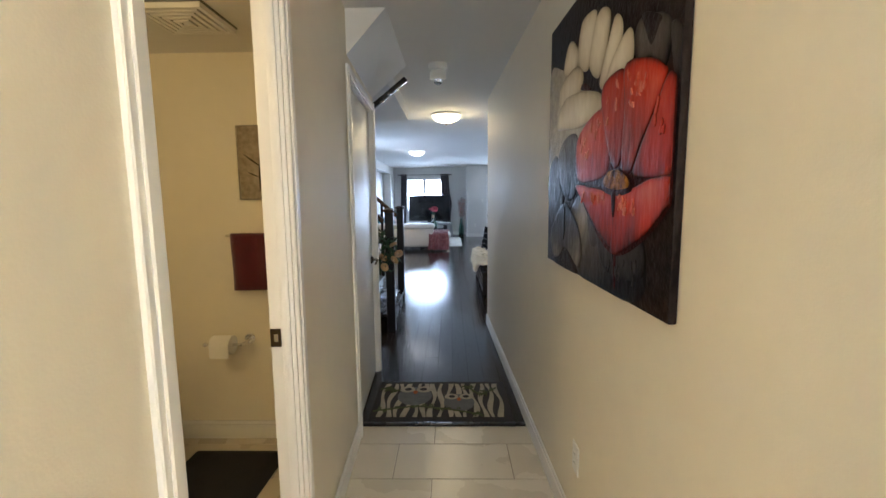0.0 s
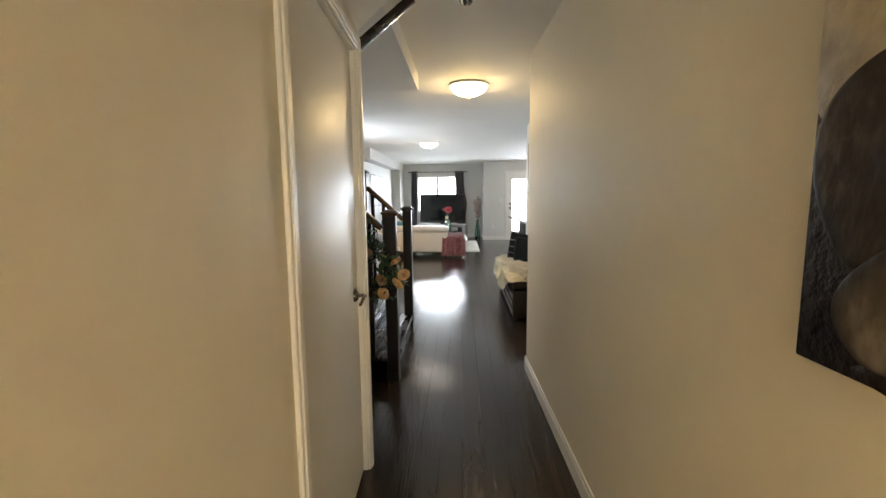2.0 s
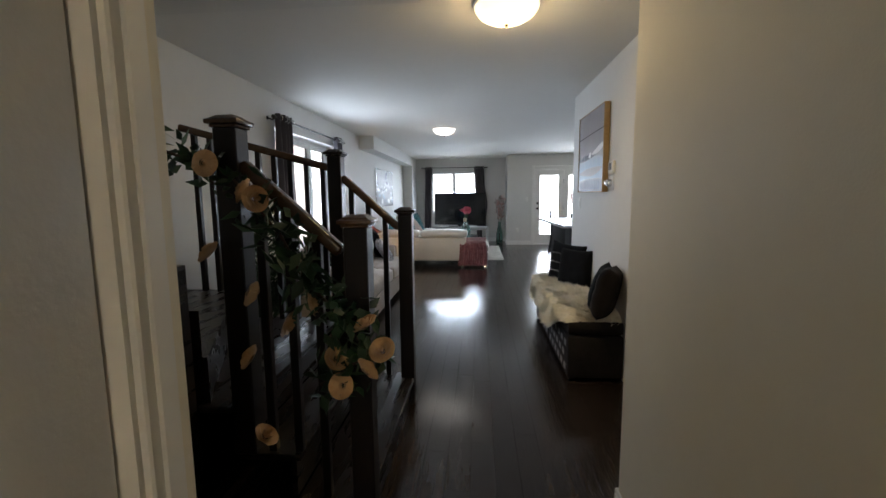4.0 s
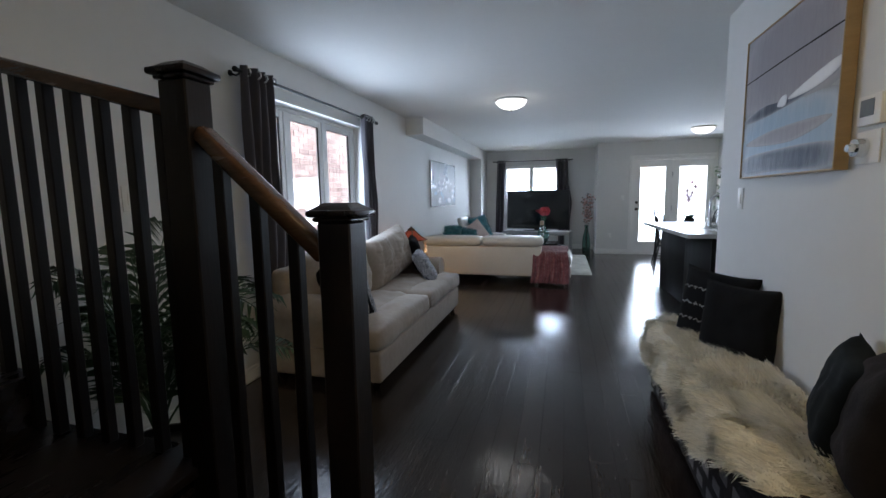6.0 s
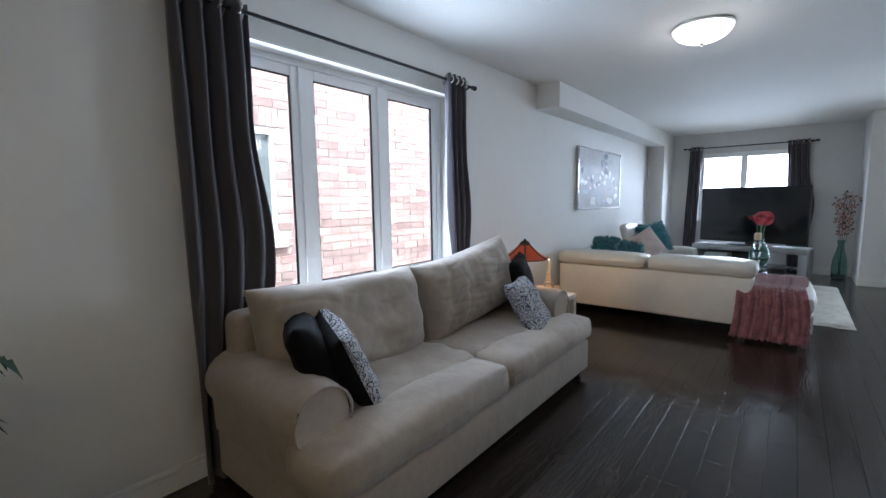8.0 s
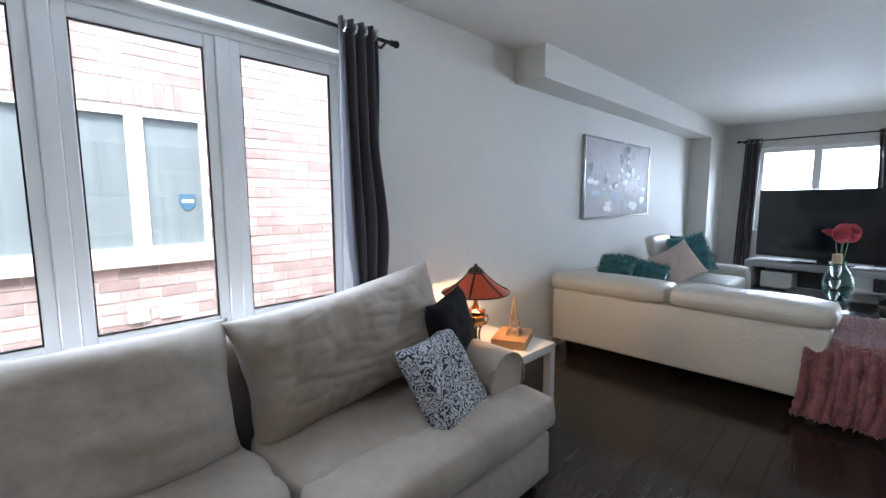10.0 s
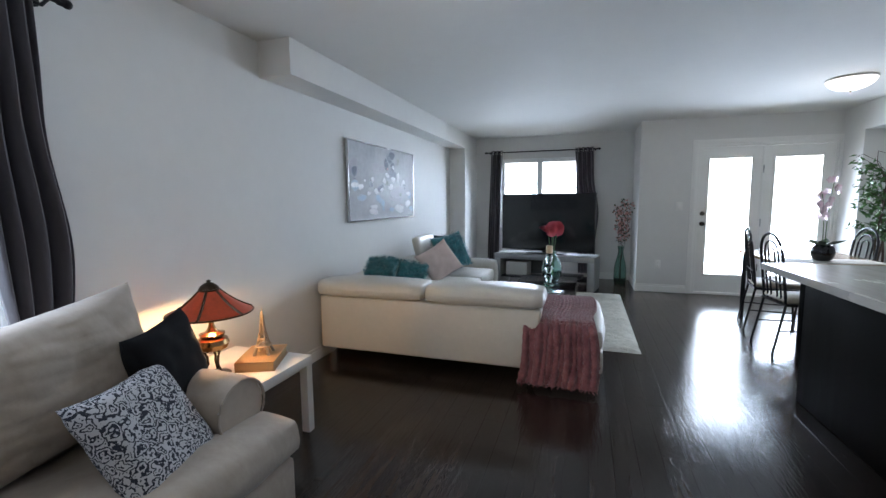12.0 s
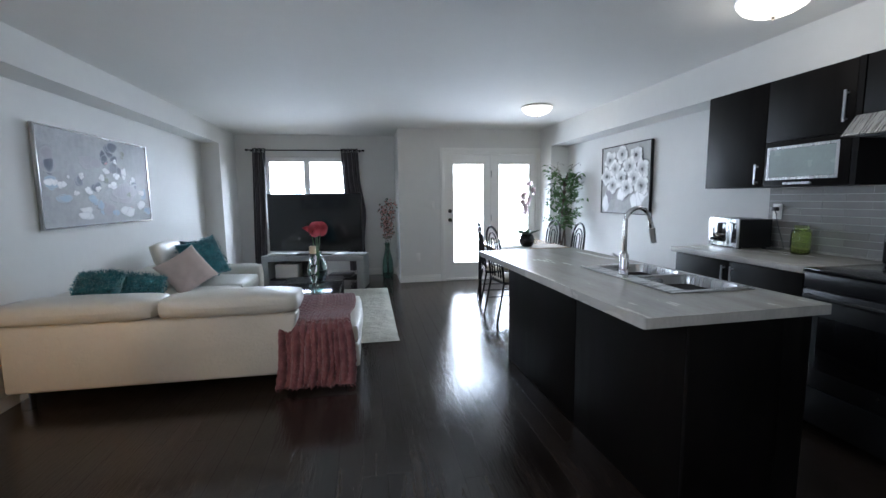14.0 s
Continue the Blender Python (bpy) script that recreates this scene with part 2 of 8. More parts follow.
def scroll_mat(name, dark, light, size):
    """Printed scrollwork: rings about scattered centres."""
    m = mat(name, light, 0.85, var=0.05, bump=0.2, bscale=260)
    nt = m.node_tree
    lk = nt.links.new
    tc = nt.nodes.new("ShaderNodeTexCoord")
    wob = nt.nodes.new("ShaderNodeTexNoise")
    wob.inputs["Scale"].default_value = size * 1.5
    lk(tc.outputs["Object"], wob.inputs["Vector"])
    mixv = nt.nodes.new("ShaderNodeVectorMath")
    mixv.operation = "MULTIPLY_ADD"
    mixv.inputs[1].default_value = (0.05, 0.05, 0.05)
    lk(wob.outputs["Color"], mixv.inputs[0])
    lk(tc.outputs["Object"], mixv.inputs[2])
    vo = nt.nodes.new("ShaderNodeTexVoronoi")
    vo.inputs["Scale"].default_value = size
    lk(mixv.outputs[0], vo.inputs["Vector"])
    mul = nt.nodes.new("ShaderNodeMath")
    mul.operation = "MULTIPLY"
    mul.inputs[1].default_value = 23
    lk(vo.outputs["Distance"], mul.inputs[0])
    sn = nt.nodes.new("ShaderNodeMath")
    sn.operation = "SINE"
    lk(mul.outputs[0], sn.inputs[0])
    rp = nt.nodes.new("ShaderNodeValToRGB")
    rp.color_ramp.elements[0].position, rp.color_ramp.elements[1].position = 0.0, 0.35
    rp.color_ramp.elements[0].color, rp.color_ramp.elements[1].color = (*light, 1), (*dark, 1)
    lk(sn.outputs[0], rp.inputs[0])
    lk(rp.outputs[0], nt.nodes["Principled BSDF"].inputs["Base Color"])
    return m


SCROLL = scroll_mat("scroll_print_cotton", (0.018, 0.022, 0.035), (0.46, 0.46, 0.48), 24)


def shade_mat(name, color, strength):
    """A mica lamp shade, lit from inside."""
    m = mat(name, color, 0.35, color2=(color[0] * 0.35, color[1] * 0.3, color[2] * 0.3), scale=7)
    b = m.node_tree.nodes["Principled BSDF"]
    b.inputs["Emission Color"].default_value = (1.0, 0.16, 0.04, 1)
    b.inputs["Emission Strength"].default_value = strength
    return m

PLANK2 = mat("dark_floorboard_joined", (0.010, 0.0068, 0.0056), 0.15, color2=(0.036, 0.026, 0.021), scale=2.2, bump=0.16, bscale=11, stretch=(9, 0.7, 1), rvar=0.07, island=0.22, spec=0.42)
BRICK2 = mat("red_brick_joined", (0.36, 0.25, 0.235), 0.9, color2=(0.55, 0.45, 0.43), scale=5, bump=0.4, bscale=60, island=0.3)

# ---- builders ----
def thing(name, label, category, group="", place=(0, 0, 0), turn=0.0, kind=""):
    ob = new(name)
    ob.empty_display_size = 0.05
    ob.matrix_world = pose(*place, 0, 0, turn)
    return tagged(ob, label, category, group, kind)


def mesh_of(name, bm, material, smooth=None):
    me = bpy.data.meshes.new(name)
    bmesh.ops.recalc_face_normals(bm, faces=bm.faces[:])
    bm.to_mesh(me)
    bm.free()
    for m in material if isinstance(material, (list, tuple)) else [material]:
        me.materials.append(m)
    if smooth:
        for p in me.polygons:
            p.use_smooth = True
        me.set_sharp_from_angle(angle=radians(smooth))
    return me


def part(name, bm, material, parent=None, label="", smooth=35):
    ob = new(name, mesh_of(name, bm, material, smooth))
    if parent:
        ob.parent = parent
    return tagged(ob, label)


def solid(name, bm, material, label, category="", kind="", group="", smooth=35):
    return tagged(part(name, bm, material, None, "", smooth), label, category, group, kind)


def box(bm, a, b, bevel=0.0, seg=2, m=None):
    vs = [bm.verts.new((x, y, z)) for x in (a[0], b[0]) for y in (a[1], b[1]) for z in (a[2], b[2])]
    fs = [bm.faces.new([vs[i] for i in f]) for f in ((0, 1, 3, 2), (4, 6, 7, 5), (0, 4, 5, 1), (2, 3, 7, 6), (0, 2, 6, 4), (1, 5, 7, 3))]
    if m is not None:
        bmesh.ops.transform(bm, matrix=m, verts=vs)
    if bevel:
        es = list({e for f in fs for e in f.edges})
        bmesh.ops.bevel(bm, geom=es, offset=bevel, segments=seg, affect="EDGES", profile=0.5)
    return bm


def boxes(*items, bevel=0.0):
    bm = bmesh.new()
    for a, b in items:
        box(bm, a, b, bevel)
    return bm


def cyl(bm, a, b, r0, r1=None, n=16, caps=True):
    a, b = Vector(a), Vector(b)
    q = (b - a).to_track_quat("Z", "Y")
    rings = []
    for p, r in ((a, r0), (b, r0 if r1 is None else r1)):
        rings.append([bm.verts.new(p + q @ Vector((r * math.cos(2 * math.pi * i / n), r * math.sin(2 * math.pi * i / n), 0))) for i in range(n)])
    for i in range(n):
        bm.faces.new((rings[0][i], rings[0][(i + 1) % n], rings[1][(i + 1) % n], rings[1][i]))
    if caps:
        bm.faces.new(rings[0][::-1])
        bm.faces.new(rings[1])
    return bm


def lathe(bm, profile, n=24, at=(0, 0, 0)):
    """Turns (radius, height) pairs about the z axis."""
    rings = []
    for r, z in profile:
        rings.append([bm.verts.new((at[0] + max(r, 1e-4) * math.cos(2 * math.pi * i / n), at[1] + max(r, 1e-4) * math.sin(2 * math.pi * i / n), at[2] + z)) for i in range(n)])
    for p, q in zip(rings, rings[1:]):
        for i in range(n):
            bm.faces.new((p[i], p[(i + 1) % n], q[(i + 1) % n], q[i]))
    bm.faces.new(rings[0][::-1])
    bm.faces.new(rings[-1])
    return bm


def tube(bm, pts, r, n=8, r1=None):
    """A round bar through the points."""
    pts = [Vector(p) for p in pts]
    rings = []
    up = Vector((0, 0, 1))
    for k, p in enumerate(pts):
        d = (pts[min(k + 1, len(pts) - 1)] - pts[max(k - 1, 0)]).normalized()
        s = d.cross(up if abs(d.z) < 0.95 else Vector((0, 1, 0))).normalized()
        u = s.cross(d)
        rr = r if r1 is None else r + (r1 - r) * k / (len(pts) - 1)
        rings.append([bm.verts.new(p + rr * (math.cos(2 * math.pi * i / n) * s + math.sin(2 * math.pi * i / n) * u)) for i in range(n)])
    for p, q in zip(rings, rings[1:]):
        for i in range(n):
            bm.faces.new((p[i], p[(i + 1) % n], q[(i + 1) % n], q[i]))
    bm.faces.new(rings[0][::-1])
    bm.faces.new(rings[-1])
    return bm


def arc(c, r, a0, a1, n, axis="xz"):
    out = []
    for i in range(n + 1):
        a = radians(a0 + (a1 - a0) * i / n)
        u, v = r * math.cos(a), r * math.sin(a)
        out.append({"xz": (c[0] + u, c[1], c[2] + v), "yz": (c[0], c[1] + u, c[2] + v), "xy": (c[0] + u, c[1] + v, c[2])}[axis])
    return out


def sheet(bm, fn, nu, nv):
    g = [[bm.verts.new(fn(i / nu, j / nv)) for j in range(nv + 1)] for i in range(nu + 1)]
    for i in range(nu):
        for j in range(nv):
            bm.faces.new((g[i][j], g[i + 1][j], g[i + 1][j + 1], g[i][j + 1]))
    return bm


def pad(bm, a, b, r=0.06, n=10, puff=0.0, seed=0, wrinkle=0.0):
    """A stuffed cushion: a box with round edges, crowned faces and shallow folds."""
    a, b = Vector(a), Vector(b)
    c, h = (a + b) / 2, (b - a) / 2
    off = Vector((seed * 3.7, seed * 1.9, seed * 0.7))
    verts = {}

    def vert(p):
        key = tuple(round(v, 5) for v in p)
        if key not in verts:
            q = Vector([max(-1, min(1, v)) for v in p])
            core = Vector([q[i] * (h[i] - r) for i in range(3)])
            d = Vector([q[i] * abs(q[i]) ** 3 for i in range(3)])
            d = d.normalized() * r
            s = Vector([(1 - q[(i + 1) % 3] ** 2) * (1 - q[(i + 2) % 3] ** 2) * q[i] * puff for i in range(3)])
            w = core + d + s
            if wrinkle:
                w += d.normalized() * wrinkle * (noise.noise(w * 4 + off) + 0.5 * noise.noise(Vector((w.x * 13, w.y * 13, w.z * 5)) + off))
            verts[key] = bm.verts.new(c + w)
        return verts[key]

    for ax in range(3):
        for s in (-1, 1):
            for i in range(n):
                for j in range(n):
                    q = []
                    for di, dj in ((0, 0), (1, 0), (1, 1), (0, 1)):
                        p = [0, 0, 0]
                        p[ax], p[(ax + 1) % 3], p[(ax + 2) % 3] = s, -1 + 2 * (i + di) / n, -1 + 2 * (j + dj) / n
                        q.append(vert(p))
                    bm.faces.new(q)
    return bm


def pillow_bm(w, h, d, n=18, seed=0, ear=0.1):
    """A scatter cushion lying in the xz plane, with pulled-out corners."""
    bm = bmesh.new()
    off = Vector((seed * 5.1, 0, seed * 2.3))
    grids = []
    for s in (1, -1):
        g = []
        for i in range(n + 1):
            row = []
            for j in range(n + 1):
                u, v = -1 + 2 * i / n, -1 + 2 * j / n
                k = 1 - ear * (1 - u * u) * abs(v) ** 6 - 0.0
                l = 1 - ear * (1 - v * v) * abs(u) ** 6
                t = ((1 - u ** 4) * (1 - v ** 4)) ** 0.5
                fold = 0.012 * noise.noise(Vector((u * 3, s, v * 3)) + off)
                if s == -1 and (i in (0, n) or j in (0, n)):
                    row.append(grids[0][i][j])
                else:
                    row.append(bm.verts.new((u * w / 2 * l, s * (t * d / 2 + fold * t), v * h / 2 * k)))
            g.append(row)
        grids.append(g)
        for i in range(n):
            for j in range(n):
                q = (g[i][j], g[i + 1][j], g[i + 1][j + 1], g[i][j + 1])
                bm.faces.new(q if s == -1 else q[::-1])
    return bm

# ---- structure ----
CZ = 2.40      # ceiling
XL, XR = -2.14, 3.29   # side walls of the great room
YW, YD = 15.98, 15.10  # window wall, patio door wall
T = 0.20
HT = 0.082  # hall wall


def wall(name, items, label, paint_=None):
    return solid(name, boxes(*items), paint_ or WALL, label, "wall", "structure", smooth=0)


def base(items, label="white moulded baseboard along the wall", bend=None):
    bm = bmesh.new()
    for a, b in items:
        box(bm, a, (b[0], b[1], 0.085), 0.003, 1)
        dx, dy = b[0] - a[0], b[1] - a[1]
        k = 0.005
        if dx < dy:
            box(bm, (a[0] + k / 2, a[1], 0.0855), (b[0] - k / 2, b[1], 0.112), 0.005, 2)
        else:
            box(bm, (a[0], a[1] + k / 2, 0.0855), (b[0], b[1] - k / 2, 0.112), 0.005, 2)
    if bend:
        bend(bm)
    return solid("baseboard", bm, TRIM, label, "baseboard", "structure")


# hall
HL, HR = -0.46, 0.54
# the hall runs a little askew to the great room: its left side turns about the stair corner
SKEW = Matrix.Translation((-0.455, 3.8, 0)) @ Matrix.Rotation(radians(2.58), 4, "Z") @ Matrix.Translation((0.46, -3.8, 0))


def askew(ob):
    ob.matrix_world = SKEW @ ob.matrix_world
    return ob



def slant(bm):
    """The hall widens slightly towards the entry."""
    for v in bm.verts:
        v.co.x += 0.033 * (5 - v.co.y)
    return bm


askew(wall("wall_hall_left", [((HL - HT, -1.8, 0), (HL, 1.02, CZ)), ((HL - HT, 1.02, 2.05), (HL, 1.68, CZ)), ((HL - HT, 1.68, 0), (HL, 2.77, CZ)),
                              ((HL - HT, 2.77, 2.05), (HL, 3.69, CZ)), ((HL - HT, 3.69, 0), (HL, 3.79, CZ))], "cream painted hall wall with two doorways", HALLP))
solid("wall_hall_right", slant(boxes(((HR, -1.8, 0), (HR + 0.12, 5.0, CZ)))), HALLP, "cream painted hall wall carrying a flower painting", "wall", "structure", smooth=0)
wall("wall_hall_end", [((HL - HT, -1.95, 0), (HR + 0.32, -1.8, CZ))], "cream painted wall at the entry", HALLP)
wall("wall_bath_back", [((-2.1, 2.73, 0), (-0.46, 2.85, CZ))], "cream painted bathroom wall with a towel ring", HALLP)
wall("wall_bath_side", [((-2.1, 0.3, 0), (-1.98, 2.73, CZ))], "cream painted bathroom wall behind the toilet", HALLP)
wall("wall_bath_front", [((-2.1, 0.18, 0), (-0.36, 0.3, CZ))], "cream painted bathroom wall", HALLP)
wall("wall_closet_side", [((XL, 3.69, 0), (-0.5, 3.79, CZ))], "off-white painted wall at the stair foot")
wall("wall_closet_back", [((-1.5, 2.85, 0), (-1.4, 3.69, CZ))], "off-white painted closet wall")
# great room
WY0, WY1, WZ0, WZ1 = 7.62, 9.46, 0.72, 2.07
wall("wall_west", [((XL - T, 3.69, 0), (XL, WY0, CZ)), ((XL - T, WY1, 0), (XL, YW + T, CZ)), ((XL - T, WY0, 0), (XL, WY1, WZ0)), ((XL - T, WY0, WZ1), (XL, WY1, CZ))],
     "off-white painted living room wall around a triple window")
FX0, FX1, FZ0, FZ1 = -1.45, -0.12, 0.85, 2.04
wall("wall_north", [((XL, YW, 0), (FX0, YW + T, CZ)), ((FX1, YW, 0), (0.70 + T, YW + T, CZ)), ((FX0, YW, 0), (FX1, YW + T, FZ0)), ((FX0, YW, FZ1), (FX1, YW + T, CZ))],
     "off-white painted wall around the far window")
DX0, DX1, DZ = 1.42, 2.97, 2.04
wall("wall_jog", [((0.70, YD, 0), (0.70 + T, YW, CZ))], "off-white painted wall return beside the far window")
wall("wall_patio", [((0.70 + T, YD, 0), (DX0, YD + T, CZ)), ((DX1, YD, 0), (XR, YD + T, CZ)), ((DX0, YD, DZ), (DX1, YD + T, CZ))], "off-white painted wall around the patio doors")
wall("wall_east", [((XR, 8.15, 0), (XR + T, YD + T, CZ))], "off-white painted kitchen and dining wall")
wall("wall_bench", [((1.0, 5.12, 2.05), (1.12, 5.93, CZ)), ((1.0, 5.93, 0), (1.12, 8.27, CZ)), ((1.0, 5.0, 0), (1.12, 5.12, CZ))], "off-white painted wall behind the upholstered bench")
wall("wall_hall_return", [((HR + 0.12, 4.88, 0), (1.12, 5.0, CZ))], "off-white painted wall return")
wall("wall_kitchen_back", [((1.12, 8.15, 0), (XR, 8.27, CZ))], "off-white painted kitchen wall")
wall("wall_closet_dark", [((1.8, 4.88, 0), (1.9, 8.15, CZ)), ((1.12, 4.88, 0), (1.8, 5.0, CZ))], "off-white painted closet wall")

ceil = bmesh.new()
box(ceil, (XL - T, -1.95, CZ), (XR + T, YW + T, CZ + 0.12))
solid("ceiling", ceil, CEIL, "white stippled ceiling", "ceiling", "structure", smooth=0)
solid("ceiling_bath", boxes(((-1.98, 0.3, 2.18), (-0.415, 2.73, 2.24))), CEIL, "low cream bathroom ceiling", "ceiling", "structure", smooth=0)
solid("soffit_west", boxes(((XL, 10.84, 2.165), (-1.885, YW, CZ))), WALL, "off-white boxed duct soffit along the ceiling", "soffit", "structure", smooth=0)
solid("soffit_east", boxes(((3.0, 8.27, 2.10), (XR, YD, CZ))), WALL, "off-white boxed soffit over the kitchen cabinets", "soffit", "structure", smooth=0)
solid("pilaster_west", boxes(((XL, 15.2, 0), (-1.885, YW, 2.165))), WALL, "off-white painted wall pilaster", "pilaster", "structure", smooth=0)
solid("pilaster_east", boxes(((3.0, 14.67, 0), (XR, YD, 2.10))), WALL, "off-white painted wall pilaster", "pilaster", "structure", smooth=0)
solid("soffit_stairs", boxes(((XL, 3.79, 2.27), (-0.33, 5.43, CZ))), WALL, "lowered painted soffit over the stairs", "soffit", "structure", smooth=0)
wedge = bmesh.new()
ends = [[wedge.verts.new(p) for p in ((HL + 0.045 * (3.8 - y), y, 2.16), (HL + 0.045 * (3.8 - y), y, CZ), (-0.19, y, CZ))] for y in (2.75, 3.79)]
for i in range(3):
    wedge.faces.new((ends[0][i], ends[0][(i + 1) % 3], ends[1][(i + 1) % 3], ends[1][i]))
wedge.faces.new(ends[0]), wedge.faces.new(ends[1])
solid("soffit_sloped", wedge, WALL, "sloped painted underside of the upper stairs", "soffit", "structure", smooth=0)
bm = bmesh.new()
box(bm, (0, -0.02, -0.02), (0.36, 0.02, 0.02), 0.006, 2, pose(-0.475, 3.80, 2.085, 0, -38, 0))
solid("stair_edge_trim", bm, STAIRW, "dark wooden trim on the sloped stair edge", "trim", "structure")

solid("subfloor", boxes(((XL - T, 2.87, -0.1), (XR + T, YW + T, -0.014))), mat("subfloor_black", (0.006, 0.005, 0.004), 0.7), "dark underlay seen in the floorboard joints", "floor", "structure", smooth=0)
solid("tile_bed", boxes(((-2.1, -1.95, -0.1), (HR + 0.30, 2.86, -0.004))), GROUT, "grey-brown grout bed of the hall tiles", "floor", "structure", smooth=0)

askew(base([((HL, 1.745, 0), (HL + 0.014, 2.70, 0)), ((HL, -1.8, 0), (HL + 0.014, 0.955, 0))]))
base([((HR - 0.014, -1.8, 0), (HR, 5.0, 0))], bend=slant)
base([((HR - 0.014, 5.0, 0), (1.0, 5.014, 0))])
base([((-1.966, 2.716, 0), (-0.51, 2.73, 0))])
base([((-1.98, 0.3, 0), (-1.966, 2.716, 0))])
base([((XL, 6.0, 0), (XL + 0.014, 15.2, 0))])
base([((XL + 0.014, 15.186, 0), (-1.871, 15.2, 0)), ((-1.871, YW - 0.014, 0), (0.686, YW, 0))])
base([((-1.885, 15.2, 0), (-1.871, YW - 0.014, 0))])
base([((0.686, YD, 0), (0.70, YW - 0.014, 0))])
base([((0.686, YD - 0.014, 0), (DX0 - 0.075, YD, 0)), ((DX1 + 0.075, YD - 0.014, 0), (3.0, YD, 0))])
base([((XR - 0.014, 11.52, 0), (XR, 14.67, 0)), ((3.0 - 0.014, 14.67, 0), (3.0, YD - 0.014, 0))])
base([((0.986, 6.0, 0), (1.0, 8.27, 0))])

# ---- doors, windows, curtains ----
def casing(name, axis, face, u0, u1, top, out, label, w=0.07):
    """Door trim on a wall plane: axis 'x' for a wall facing +-x. out: +1 or -1, the side it stands proud of."""
    bm = bmesh.new()
    d = 0.014 * out
    for a, b in (((u0 - w, 0), (u0, top + w)), ((u1, 0), (u1 + w, top + w)), ((u0, top), (u1, top + w))):
        for k, (i0, i1) in enumerate(((0, 1), (0.25, 0.8))):
            f0, f1 = face + (0.0 if not k else d), face + d * (1 if not k else 1.45)
            p = [a[0] + (b[0] - a[0]) * (i0 if b[0] - a[0] < 0.1 else 0), a[1] + (0 if b[0] - a[0] < 0.1 else (b[1] - a[1]) * i0)]
            q = [a[0] + (b[0] - a[0]) * (i1 if b[0] - a[0] < 0.1 else 1), a[1] + ((b[1] - a[1]) if b[0] - a[0] < 0.1 else (b[1] - a[1]) * i1)]
            lo, hi = min(f0, f1), max(f0, f1)
            if axis == "x":
                box(bm, (lo, p[0], p[1]), (hi, q[0], q[1]), 0.003, 1)
            else:
                box(bm, (p[0], lo, p[1]), (q[0], hi, q[1]), 0.003, 1)
    return solid(name, bm, TRIM, label, "door trim", "structure")


def lever(parent, p, out, along, metal):
    """A lever handle at p on a door facing x. out: the side, along: which way in y the lever points."""
    bm = bmesh.new()
    cyl(bm, p, (p[0] + 0.010 * out, p[1], p[2]), 0.032, 0.030, 24)
    cyl(bm, (p[0] + 0.010 * out, p[1], p[2]), (p[0] + 0.018 * out, p[1], p[2]), 0.024, 0.018, 20)
    h = part("door_handle", bm, metal, parent, "dark polished lever handle")
    bm = bmesh.new()
    x = p[0] + 0.05 * out
    tube(bm, [(p[0] + 0.014 * out, p[1], p[2]), (x - 0.01 * out, p[1], p[2]), (x, p[1] + 0.012 * along, p[2]), (x + 0.004 * out, p[1] + 0.05 * along, p[2] + 0.006),
              (x + 0.002 * out, p[1] + 0.09 * along, p[2] - 0.004), (x - 0.004 * out, p[1] + 0.115 * along, p[2] - 0.018)], 0.010, 10, 0.007)
    part("lever", bm, metal, h)


DARKN = mat("dark_nickel", (0.16, 0.14, 0.12), 0.16, metal=1.0, var=0.1)
door = thing("door_1", "closed off-white slab closet door with a dark lever", "door", kind="structure")
part("door_slab", boxes(((HL - 0.06, 2.775, 0.01), (HL - 0.022, 3.685, 2.04)), bevel=0.003), DOORP, door)
lever(door, (HL - 0.022, 3.61, 0.93), 1, -1, DARKN)
for z in (0.30, 1.05, 1.82):
    bm = bmesh.new()
    cyl(bm, (HL - 0.013, 2.776, z - 0.045), (HL - 0.013, 2.776, z + 0.045), 0.007, n=10)
    part("hinge", bm, DARKN, door, "dark metal hinge")
askew(door)
askew(solid("door_jamb", boxes(((HL - HT, 2.755, 0), (HL, 2.771, 2.06)), ((HL - HT, 3.689, 0), (HL, 3.705, 2.06)), ((HL - HT, 2.771, 2.045), (HL, 3.689, 2.06))), TRIM, "white painted closet door frame", "door frame", "structure"))
askew(casing("door_trim", "x", HL, 2.765, 3.695, 2.05, 1, "white moulded trim round the closet door", 0.06))
askew(solid("door_jamb", boxes(((HL - HT, 1.005, 0), (HL, 1.025, 2.06)), ((HL - HT, 1.675, 0), (HL, 1.695, 2.06)), ((HL - HT, 1.025, 2.04), (HL, 1.675, 2.06)),
                               ((HL - 0.042, 1.665, 0), (HL - 0.012, 1.6745, 2.04)), ((HL - 0.042, 1.0255, 0), (HL - 0.012, 1.035, 2.04)), bevel=0.004), TRIM, "white painted bathroom door frame with a stop", "door frame", "structure"))
askew(casing("door_trim", "x", HL, 1.02, 1.68, 2.05, 1, "white moulded trim round the bathroom doorway", 0.06))
bm = bmesh.new()
box(bm, (HL - 0.080, 1.6715, 0.935), (HL - 0.046, 1.675, 0.995), 0.001, 1)
strike = thing("strike_plate", "small dark metal strike plate on the door frame", "strike plate")
part("plate", bm, DARKN, strike)
part("latch_hole", boxes(((HL - 0.068, 1.6695, 0.952), (HL - 0.054, 1.6713, 0.978)), bevel=0.0005), CHROME, strike)
askew(strike)
